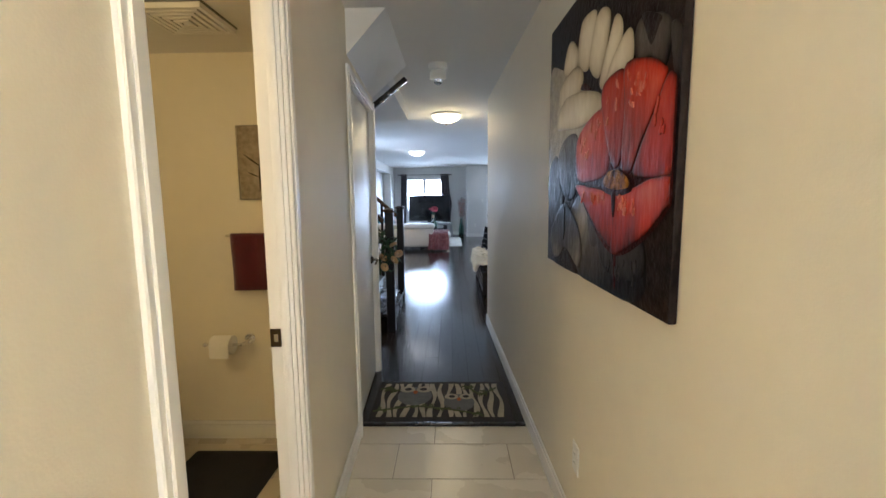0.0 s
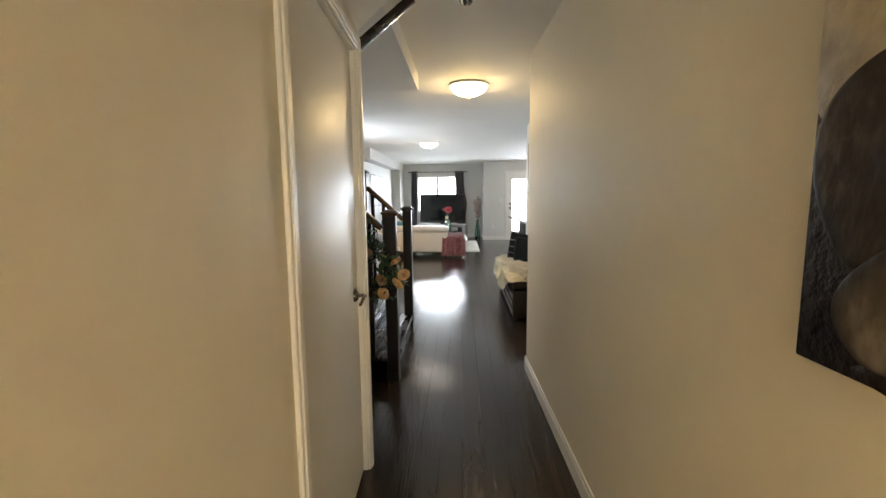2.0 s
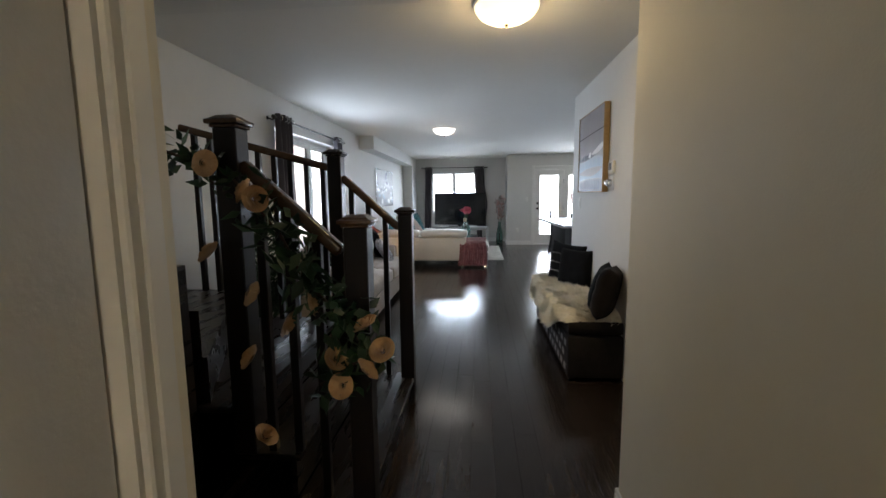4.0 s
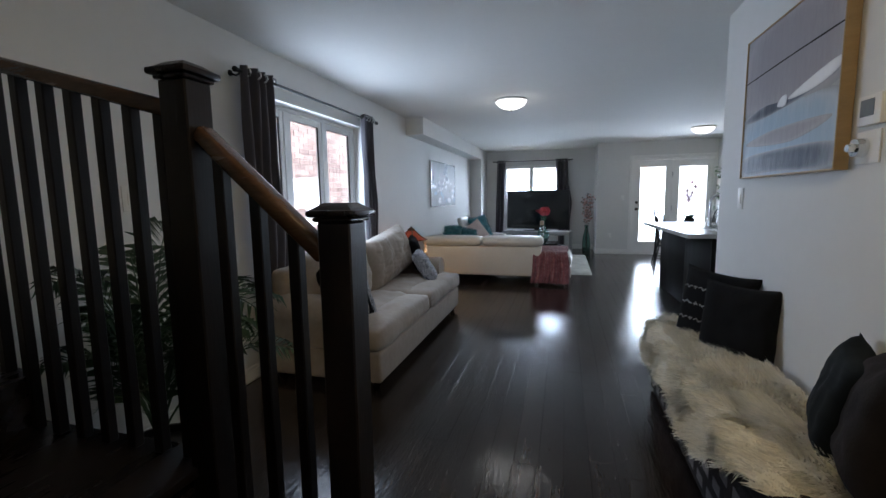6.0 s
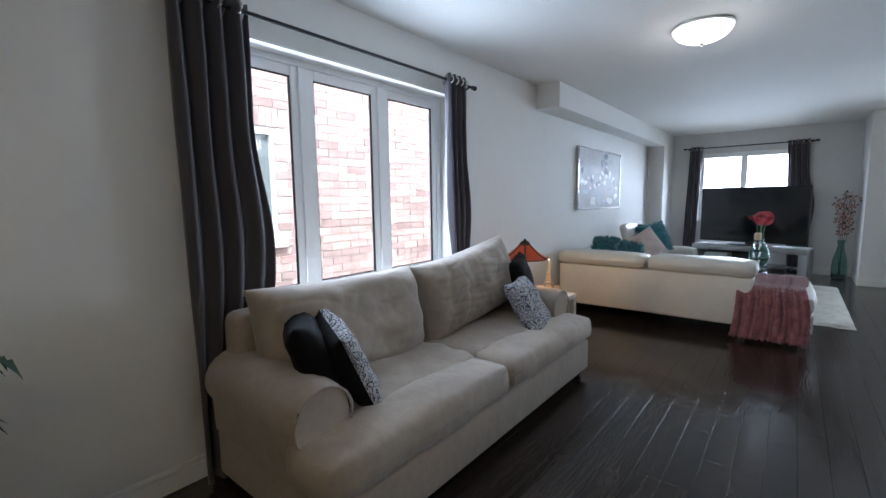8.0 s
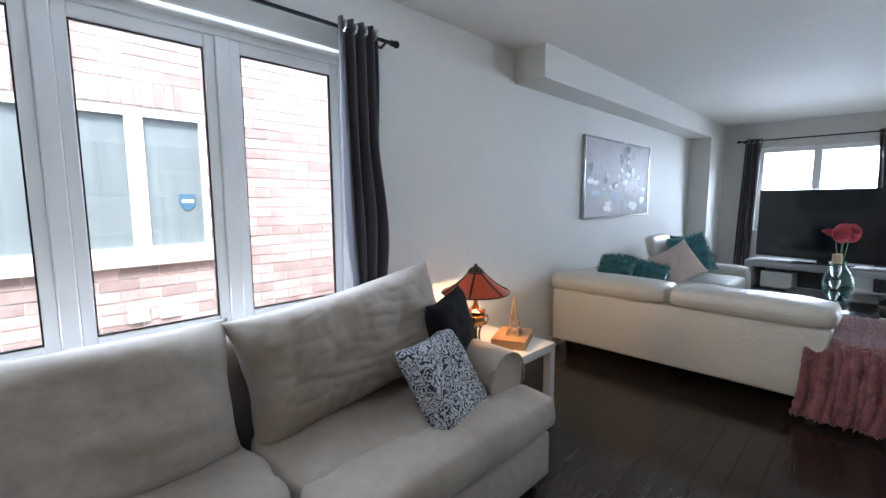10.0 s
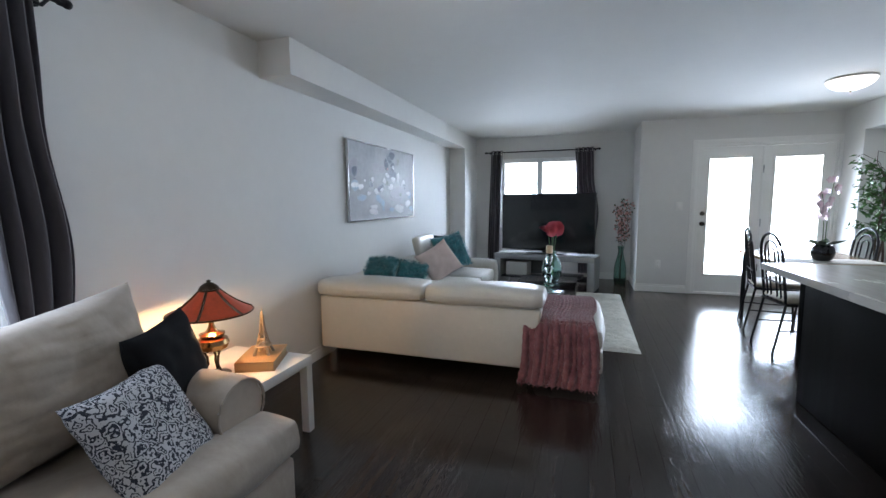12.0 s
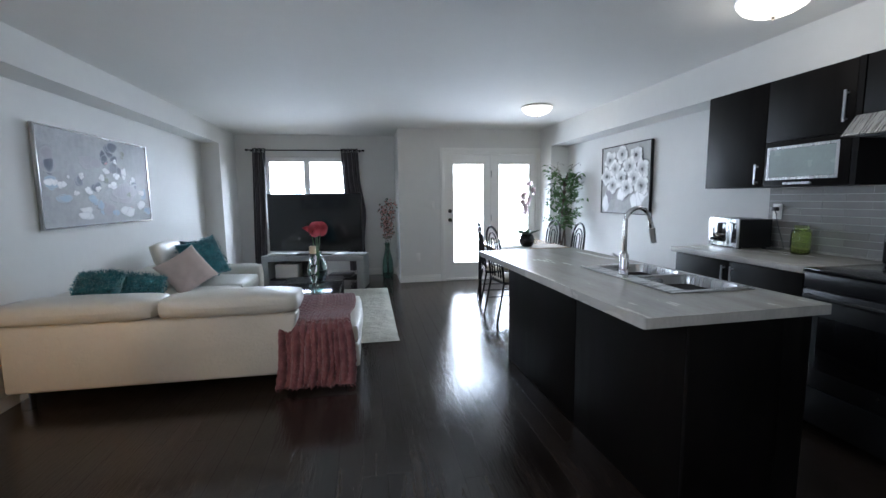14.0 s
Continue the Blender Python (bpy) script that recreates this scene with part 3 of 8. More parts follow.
# door in the bench wall, mostly out of sight
door = thing("door_2", "closed off-white slab door with a dark lever", "door", kind="structure")
part("door_slab", boxes(((1.02, 5.135, 0.01), (1.06, 5.915, 2.03)), bevel=0.003), DOORP, door)
lever(door, (1.02, 5.85, 0.92), -1, -1, DARKN)
casing("door_trim", "x", 1.0, 5.13, 5.92, 2.05, -1, "white moulded trim round a closed door")

door = thing("door_3", "closed white entry door with a glass light", "door", kind="structure", place=(0.235, 0, 0))
part("door_slab", boxes(((-0.42, -1.80, 0.01), (-0.23, -1.755, 2.05)), ((0.33, -1.80, 0.01), (0.52, -1.755, 2.05)), ((-0.23, -1.80, 0.01), (0.33, -1.755, 0.80)), ((-0.23, -1.80, 1.90), (0.33, -1.755, 2.05))), DOORP, door, "", 0)
pane = part("pane", boxes(((-0.229, -1.79, 0.801), (0.329, -1.784, 1.899))), GLASS, door, "clear glass light", 0)
pane.visible_shadow = False
lever(door, (0.44, -1.755, 0.95), 1, 1, DARKN)

# side window with three sashes
win = thing("window_1", "white vinyl triple casement window facing a brick house", "window", kind="structure")
gx = -2.265
bm = bmesh.new()
f = 0.045
box(bm, (gx - 0.05, WY0, WZ0), (gx + 0.02, WY1, WZ0 + f), 0.004, 1)
box(bm, (gx - 0.05, WY0, WZ1 - f), (gx + 0.02, WY1, WZ1), 0.004, 1)
cells = [(7.71, 8.16), (8.31, 8.752), (8.902, 9.357)]
ys = [WY0] + [v for c in cells for v in c] + [WY1]
for a, b in ((WY0, 7.665), (8.205, 8.265), (8.797, 8.857), (9.40, WY1)):
    box(bm, (gx - 0.05, a, WZ0 + f), (gx + 0.02, b, WZ1 - f), 0.004, 1)
part("window_frame", bm, PVC, win)
for a, b in cells:
    bm = bmesh.new()
    z0, z1 = 0.80, 1.97
    for k, (d, x1) in enumerate(((0.045, gx + 0.010), (0.016, gx + 0.004))):
        if k == 0:
            for p, q in (((a - 0.045, z0 - 0.035), (a - 0.0, z1 + 0.055)), ((b, z0 - 0.035), (b + 0.045, z1 + 0.055)), ((a, z0 - 0.035), (b, z0)), ((a, z1), (b, z1 + 0.055))):
                box(bm, (gx - 0.03, p[0], p[1]), (x1, q[0], q[1]), 0.004, 1)
    sash = part("sash", bm, PVC, win)
    bm = bmesh.new()
    for p, q in (((a, z0), (a + 0.006, z1)), ((b - 0.006, z0), (b, z1)), ((a + 0.006, z1 - 0.007), (b - 0.006, z1)), ((a + 0.006, z0), (b - 0.006, z0 + 0.006))):
        box(bm, (gx - 0.012, p[0], p[1]), (gx + 0.003, q[0], q[1]))
    part("gasket", bm, BLACKM, sash, "black rubber gasket", 0)
    pane = part("pane", boxes(((gx - 0.008, a + 0.001, z0 + 0.001), (gx - 0.003, b - 0.001, z1 - 0.001))), GLASS, sash, "clear glass pane", 0)
    pane.visible_shadow = False
part("window_reveal", boxes(((gx + 0.021, WY0 - 0.001, WZ1 - 0.012), (XL + 0.012, WY1 + 0.001, WZ1 + 0.002)), ((gx + 0.021, WY0 - 0.002, WZ0), (XL + 0.004, WY0 + 0.012, WZ1 - 0.013)), ((gx + 0.021, WY1 - 0.012, WZ0), (XL + 0.004, WY1 + 0.002, WZ1 - 0.013)),
                            ((gx + 0.021, WY0 - 0.03, WZ0 - 0.005), (XL + 0.04, WY1 + 0.03, WZ0 + 0.016)), bevel=0.003), TRIM, win)
# far window
win = thing("window_2", "white vinyl window above the television", "window", kind="structure")
gy = YW + 0.11
bm = bmesh.new()
for a, b in (((FX0, FZ0), (FX1, FZ0 + 0.05)), ((FX0, FZ1 - 0.07), (FX1, FZ1)), ((FX0, FZ0 + 0.05), (FX0 + 0.06, FZ1 - 0.07)), ((FX1 - 0.06, FZ0 + 0.05), (FX1, FZ1 - 0.07)), ((-0.83, FZ0 + 0.05), (-0.74, FZ1 - 0.07))):
    box(bm, (a[0], gy - 0.03, a[1]), (b[0], gy + 0.03, b[1]), 0.004, 1)
part("window_frame", bm, PVC, win)
for a, b in ((FX0 + 0.06, -0.83), (-0.74, FX1 - 0.06)):
    pane = part("pane", boxes(((a, gy - 0.003, FZ0 + 0.05), (b, gy + 0.003, FZ1 - 0.07))), GLASS, win, "clear glass pane", 0)
    pane.visible_shadow = False
bm = bmesh.new()
box(bm, (FX0 - 0.03, YW - 0.04, FZ0 - 0.02), (FX1 + 0.03, gy - 0.031, FZ0), 0.004, 1)
part("window_sill", bm, TRIM, win)
# patio doors
pd = thing("patio_door", "white double patio door with full glass panes", "door", kind="structure")
bm = bmesh.new()
for a, b in (((DX0, 0), (DX0 + 0.03, DZ)), ((DX1 - 0.03, 0), (DX1, DZ)), ((DX0 + 0.03, DZ - 0.03), (DX1 - 0.03, DZ)), ((DX0 + 0.03, 0), (DX1 - 0.03, 0.03))):
    box(bm, (a[0], YD + 0.005, a[1]), (b[0], YD + T - 0.02, b[1]), 0.003, 1)
part("door_frame", bm, TRIM, pd)
mid = 2.185
for x0, x1 in ((DX0 + 0.033, mid - 0.018), (mid + 0.018, DX1 - 0.033)):
    bm = bmesh.new()
    g0, g1, z0, z1 = x0 + 0.10, x1 - 0.10, 0.27, 1.87
    for a, b in (((x0, 0.035), (g0, DZ - 0.034)), ((g1, 0.035), (x1, DZ - 0.034)), ((g0, 0.035), (g1, z0)), ((g0, z1), (g1, DZ - 0.034))):
        box(bm, (a[0], YD + 0.02, a[1]), (b[0], YD + 0.065, b[1]), 0.0)
    leaf = part("door_leaf", bm, TRIM, pd, "", 0)
    bm = bmesh.new()
    for a, b in (((g0 - 0.012, z0 - 0.012), (g0 + 0.014, z1 + 0.012)), ((g1 - 0.014, z0 - 0.012), (g1 + 0.012, z1 + 0.012)), ((g0 + 0.014, z0 - 0.012), (g1 - 0.014, z0 + 0.014)), ((g0 + 0.014, z1 - 0.014), (g1 - 0.014, z1 + 0.012))):
        box(bm, (a[0], YD + 0.012, a[1]), (b[0], YD + 0.024, b[1]), 0.004, 1)
    part("glazing_bead", bm, TRIM, leaf)
    pane = part("pane", boxes(((g0, YD + 0.035, z0), (g1, YD + 0.041, z1))), GLASS, leaf, "clear glass pane", 0)
    pane.visible_shadow = False
part("mullion", boxes(((mid - 0.016, YD + 0.01, 0.035), (mid + 0.016, YD + 0.08, DZ - 0.034)), bevel=0.003), TRIM, pd)
for z, r in ((0.98, 0.026), (1.12, 0.026)):
    bm = bmesh.new()
    cyl(bm, (DX0 + 0.085, YD + 0.018, z), (DX0 + 0.085, YD + 0.005, z), 0.03, 0.03, 20)
    cyl(bm, (DX0 + 0.085, YD + 0.005, z), (DX0 + 0.085, YD - (0.05 if z < 1 else 0.012), z), 0.013 if z < 1 else 0.02, r if z < 1 else 0.018, 20)
    part("knob" if z < 1 else "deadbolt", bm, DARKN, pd, "dark metal knob" if z < 1 else "dark metal deadbolt")
for z in (0.4, 1.0, 1.7):
    bm = bmesh.new()
    cyl(bm, (mid, YD + 0.006, z - 0.05), (mid, YD + 0.006, z + 0.05), 0.008, n=10)
    part("hinge", bm, STEEL, pd)
casing("door_trim", "y", YD, DX0, DX1, DZ, -1, "white moulded trim round the patio doors")

# ---- curtains ----
def curtain(name, axis, face, u0, u1, z0, z1, folds, amp, label, tie=0.0, bulge=0.0, seed=0, group="", slant=0.0, hold=0.5, waist=0.06):
    """Pleated drape hanging on grommets. tie: how far it narrows at the waist, about the share hold of its width; bulge: how far one edge swings out."""
    c = thing(name, label, "curtain", group)
    w = u1 - u0

    def f(s, t):
        zz = z0 + (z1 - z0) * t
        low = 1 - t
        pinch = 1 - tie * math.exp(-((t - waist) / 0.16) ** 2)
        swing = bulge * math.sin(math.pi * min(1, max(0, (t - 0.22) / 0.55))) ** 2
        u = u0 + w * hold + (s - hold) * w * pinch + (swing * s if bulge > 0 else swing * (1 - s)) + 0.012 * low * math.sin(7 * s + seed) + slant * low
        a = amp * (1 - 0.25 * low) * (math.sin(2 * math.pi * folds * s + 0.5 * math.sin(5 * t + seed)) + 0.25 * low * math.sin(23 * s + 6 * t + seed)) + 0.016 * noise.noise(Vector((s * 5, t * 4, seed)))
        d = face + a
        return (d, u, zz) if axis == "x" else (u, d, zz)

    bm = bmesh.new()
    sheet(bm, f, folds * 14, 40)
    ob = part("drape", bm, CURTAIN, c, smooth=60)
    mod = ob.modifiers.new("thickness", "SOLIDIFY")
    mod.thickness, mod.offset = 0.004, 0
    for k in range(folds * 2):
        s = (k + 0.5) / (folds * 2)
        p = Vector(f(s, 1 - 0.045 / (z1 - z0)))
        bm = bmesh.new()
        n = 16
        dirv = Vector((0, 1, 0)) if axis == "x" else Vector((1, 0, 0))
        o2 = Vector((1, 0, 0)) if axis == "x" else Vector((0, 1, 0))
        ring = [p + 0.024 * (math.cos(2 * math.pi * i / n) * o2 + math.sin(2 * math.pi * i / n) * Vector((0, 0, 1))) for i in range(n + 1)]
        tube(bm, ring, 0.006, 6)
        part("grommet", bm, STEEL, c, "brushed metal grommet")
    return c


def rod(name, a, b, r, label, bracket):
    t = thing(name, label, "curtain rod")
    bm = bmesh.new()
    cyl(bm, a, b, r, n=12)
    part("pole", bm, BLACKM, t)
    d = (Vector(b) - Vector(a)).normalized()
    for p, s in ((Vector(a), -1), (Vector(b), 1)):
        bm = bmesh.new()
        cyl(bm, p, p + d * s * 0.02, r * 1.5, n=12)
        bmesh.ops.create_uvsphere(bm, u_segments=14, v_segments=10, radius=0.019, matrix=Matrix.Translation(p + d * s * 0.034))
        part("finial", bm, BLACKM, t)
        bm = bmesh.new()
        q = p - d * s * 0.03
        tube(bm, [q + Vector((0, 0, -0.002)), q + Vector(bracket) * 0.5 + Vector((0, 0, -0.02)), q + Vector(bracket)], 0.007, 8)
        cyl(bm, q + Vector(bracket) * 0.94, q + Vector(bracket), 0.02, n=14)
        part("bracket", bm, BLACKM, t)
    return t


rod("curtain_rod", (-2.045, 7.47, 2.135), (-2.045, 9.60, 2.135), 0.010, "thin black metal curtain rod above the triple window", (-0.095, 0, 0))
rod("curtain_rod", (-1.66, YW - 0.09, 2.14), (0.14, YW - 0.09, 2.14), 0.009, "thin black metal curtain rod above the far window", (0, 0.09, 0))
curtain("curtain", "x", -2.045, 7.49, 7.83, 0.02, 2.175, 4, 0.040, "charcoal grommet curtain hanging to the floor", 0.25, 0.06, 1, "curtains", 0.0, 0.0)
curtain("curtain", "x", -2.045, 9.275, 9.505, 0.10, 2.175, 4, 0.036, "charcoal grommet curtain bunched behind the sofa", 0.22, 0.05, 2, "curtains", 0.035, 0.75, 0.27)
curtain("curtain", "y", YW - 0.09, -1.60, -1.40, 0.10, 2.17, 3, 0.030, "narrow charcoal curtain beside the television", 0.0, 0.0, 3, "curtains", -0.06)
curtain("curtain", "y", YW - 0.09, -0.20, 0.08, 0.10, 2.17, 4, 0.030, "charcoal curtain behind the television", 0.0, 0.06, 4, "curtains", 0.10)

# ---- staircase ----
st = thing("staircase", "dark-stained wooden staircase with square newels and balusters", "staircase")
SY0, SY1 = 4.78, 5.94
RZ = 0.185
nose = [-0.47, -0.735, -0.965]
for k, x in enumerate(nose):
    z = RZ * (k + 1)
    x1 = nose[k + 1] - 0.0 if k < 2 else -2.13
    bm = bmesh.new()
    box(bm, (x1 - 0.02 if k < 2 else x1, SY0 - 0.03, z - 0.03), (x + 0.0, SY1 + 0.05, z), 0.008, 2)
    part("tread", bm, STAIRW, st)
    bm = bmesh.new()
    box(bm, (x - 0.045, SY0 - 0.01, z - RZ + 0.001), (x - 0.025, SY1 + 0.03, z - 0.031))
    part("riser", bm, STAIRW, st, "", 0)
# winder steps turning towards the hall
def winder(z, p):
    bm = bmesh.new()
    lo = [bm.verts.new((x, y, z - RZ + 0.001)) for x, y in p]
    hi = [bm.verts.new((x, y, z)) for x, y in p]
    bm.faces.new(lo), bm.faces.new(hi)
    for i in range(len(p)):
        bm.faces.new((lo[i], lo[(i + 1) % len(p)], hi[(i + 1) % len(p)], hi[i]))
    part("winder_tread", bm, STAIRW, st)


winder(4 * RZ, [(-1.10, SY0), (-1.68, SY1 + 0.03), (-2.13, SY1 + 0.03), (-2.13, SY0)])
winder(5 * RZ, [(-1.12, SY0), (-2.13, 5.55), (-2.13, SY0)])
bm = bmesh.new()
box(bm, (-2.13, SY0 - 0.9, 0.001), (-1.13, SY0 - 0.04, 6 * RZ), 0.0)
part("upper_flight", bm, STAIRW, st, "", 0)
for y0 in (SY1 + 0.0,):
    bm = bmesh.new()
    box(bm, (-2.13, y0, 0.001), (-0.50, y0 + 0.025, 0.15), 0.0)
    box(bm, (-2.13, y0, 0.151), (-0.76, y0 + 0.025, 0.335), 0.0)
    box(bm, (-2.13, y0, 0.336), (-0.99, y0 + 0.025, 0.52), 0.0)
    part("stringer", bm, STAIRW, st, "", 0)


def newel(x, y, z0, top):
    bm = bmesh.new()
    h = 0.043
    box(bm, (x - h, y - h, z0), (x + h, y + h, top - 0.045), 0.004, 1)
    n = part("newel_post", bm, POSTW, st)
    bm = bmesh.new()
    box(bm, (x - 0.050, y - 0.050, top - 0.0445), (x + 0.050, y + 0.050, top - 0.034), 0.003, 1)
    box(bm, (x - 0.062, y - 0.062, top - 0.0335), (x + 0.062, y + 0.062, top - 0.016), 0.006, 2)
    vs = [bm.verts.new((x + sx * 0.054, y + sy * 0.054, top - 0.016)) for sx, sy in ((-1, -1), (1, -1), (1, 1), (-1, 1))]
    ws = [bm.verts.new((x + sx * 0.030, y + sy * 0.030, top)) for sx, sy in ((-1, -1), (1, -1), (1, 1), (-1, 1))]
    bm.faces.new(ws)
    for i in range(4):
        bm.faces.new((vs[i], vs[(i + 1) % 4], ws[(i + 1) % 4], ws[i]))
    part("cap", bm, RAILW if y < 5 else STAIRW, n)
    return n


LX = -0.51
newel(LX, SY1, RZ * 0, 1.285)
newel(-0.945, SY1, RZ * 2, 1.645)
newel(-0.487, SY0, 0.0, 1.290)
newel(-0.945, SY0, RZ * 2, 1.645)


def hrail(a, b):
    a, b = Vector(a), Vector(b)
    bm = bmesh.new()
    L = (b - a).length
    q = (b - a).to_track_quat("X", "Z").to_matrix().to_4x4()
    box(bm, (0, -0.028, -0.025), (L, 0.028, 0.02), 0.012, 3, Matrix.Translation(a) @ q)
    part("handrail", bm, RAILW, st, "polished brown wooden handrail")


def balusters(y, xs, foot, head):
    for x in xs:
        bm = bmesh.new()
        box(bm, (x - 0.016, y - 0.016, foot(x)), (x + 0.016, y + 0.016, head(x)), 0.003, 1)
        part("baluster", bm, POSTW, st)


def step_z(x):
    return RZ * (1 if x > nose[1] else 2 if x > nose[2] else 3)


slope = (1.475 - 1.155) / 0.35
for y in (SY1, SY0):
    hrail((-0.905, y, 1.475), (-0.55, y, 1.155))
    balusters(y, (-0.64, -0.745, -0.85), step_z, lambda x: 1.155 + (-0.55 - x) * slope - 0.015)
hrail((-1.955, SY1, 1.803), (-0.985, SY1, 1.535))
balusters(SY1, [-1.03 - 0.1045 * k for k in range(9)], lambda x: RZ * (3 if x > -1.70 else 4), lambda x: 1.535 + (-0.985 - x) * 0.276 - 0.015)

# garland of silk roses along the near rail
gar = thing("rose_garland", "silk garland of apricot roses and dark leaves on the stair rail", "garland")
rng = random.Random(5)
line = [(-1.6, 4.76, 1.75), (-1.25, 4.76, 1.55), (-0.93, 4.74, 1.43), (-0.75, 4.72, 1.22), (-0.66, 4.71, 1.05), (-0.52, 4.69, 0.93), (-0.44, 4.69, 0.80), (-0.62, 4.70, 0.68)]
bm = bmesh.new()
tube(bm, line, 0.006, 6)
part("stem", bm, BARK, gar)


def leaf_quad(bm, p, d, up, l, w):
    s = d.cross(up).normalized() * w / 2
    m = p + d * l * 0.45 + up * l * 0.08
    vs = [bm.verts.new(v) for v in (p, m + s, p + d * l, m - s)]
    c = bm.verts.new(p + d * l * 0.5 - up * 0.004)
    for i in range(4):
        bm.faces.new((vs[i], vs[(i + 1) % 4], c))


def rnd(rng):
    return Vector((rng.uniform(-1, 1), rng.uniform(-1, 1), rng.uniform(-1, 1))).normalized()


bm = bmesh.new()
for k in range(480):
    t = rng.uniform(0, len(line) - 1.001)
    i = int(t)
    p = Vector(line[i]).lerp(Vector(line[i + 1]), t - i) + rnd(rng) * rng.uniform(0, 0.10)
    leaf_quad(bm, p, rnd(rng), rnd(rng), rng.uniform(0.05, 0.09), rng.uniform(0.025, 0.045))
part("leaves", bm, LEAFD, gar, "dark green silk leaves", 60)


def rose(parent, p, r, material, rng, name="rose"):
    bm = bmesh.new()
    ax = rnd(rng)
    for ring in range(4):
        n = 3 + ring
        for k in range(n):
            a = 2 * math.pi * (k + ring * 0.4) / n
            q = ax.to_track_quat("Z", "Y")
            rr = r * (0.2 + 0.27 * ring)
            tilt = 0.25 + 0.32 * ring
            base_p = Vector(p)

            def f(s, t, a=a, rr=rr, tilt=tilt, q=q, n=n):
                aa = a + (s - 0.5) * 2 * math.pi / n * 1.25
                h = r * 0.95 * t * math.cos(tilt) * (1 - 0.35 * (2 * s - 1) ** 2)
                rad = rr * 0.45 + rr * 0.55 * t ** 0.6 + r * 0.3 * t * math.sin(tilt)
                return base_p + q @ Vector((rad * math.cos(aa), rad * math.sin(aa), h - r * 0.4))

            sheet(bm, f, 5, 4)
    part(name, bm, material, parent, "", 80)


for p in ((-0.97, 4.66, 1.47), (-0.86, 4.68, 1.38), (-0.80, 4.66, 1.35), (-1.0, 4.68, 1.17), (-0.84, 4.67, 1.02), (-0.62, 4.66, 0.99), (-0.70, 4.64, 0.92), (-0.44, 4.65, 0.93), (-0.38, 4.64, 0.84), (-0.42, 4.62, 0.78), (-0.54, 4.66, 0.80), (-0.53, 4.65, 0.70), (-0.86, 4.65, 0.80), (-0.80, 4.64, 0.52)):
    rose(gar, p, 0.036, ROSE, rng)

# ---- living room: cream sofa ----
def turned(x, y, z, rx=0, ry=0, rz=0):
    return pose(x, y, z, rx, ry, rz)


def cushion(name, w, h, d, m, material, label, category="cushion", group="", seed=0, ear=0.1, trim=None, back=None):
    c = thing(name, label, category, group)
    c.matrix_world = m
    bm = pillow_bm(w, h, d, seed=seed, ear=ear)
    if back:
        for f in bm.faces:
            f.material_index = 1 if f.calc_center_median().y < 0 else 0
    part("cover", bm, [material, back] if back else material, c, smooth=70)
    if trim:
        bm = bmesh.new()
        pts = [(w / 2 * 0.97 * u, 0, h / 2 * 0.97 * v) for u, v in ((-1, -1), (0, -0.9), (1, -1))]
        tube(bm, pts, 0.004, 6)
        part("zip", bm, trim, c, "pale zip along the seam")
    return c


cs = thing("sofa", "cream microsuede sofa with rolled arms under the window", "sofa")
CX0, CX1, CY0, CY1 = -2.02, -1.13, 7.50, 9.82
bm = bmesh.new()
box(bm, (CX0, CY0 + 0.05, 0.055), (CX1 - 0.02, CY1 - 0.05, 0.27), 0.02, 3)
part("base", bm, CREAM, cs)
bm = bmesh.new()
box(bm, (CX0, CY0 + 0.10, 0.28), (CX0 + 0.13, CY1 - 0.10, 0.80), 0.05, 4)
part("back_frame", bm, CREAM, cs)
for y0, y1, sd in ((CY0 + 0.0, 8.655, 1), (8.665, CY1 - 0.0, 2)):
    bm = bmesh.new()
    pad(bm, (-1.80, y0 + (0.27 if sd == 1 else 0), 0.275), (-1.34, y1 - (0.27 if sd == 2 else 0), 0.455), 0.05, 16, 0.02, sd, 0.022)
    pad(bm, (-1.42, y0 + 0.01, 0.27), (CX1, y1 - 0.01, 0.445), 0.055, 16, 0.012, sd + 4, 0.016)
    part("seat_cushion", bm, CREAM, cs, smooth=60)
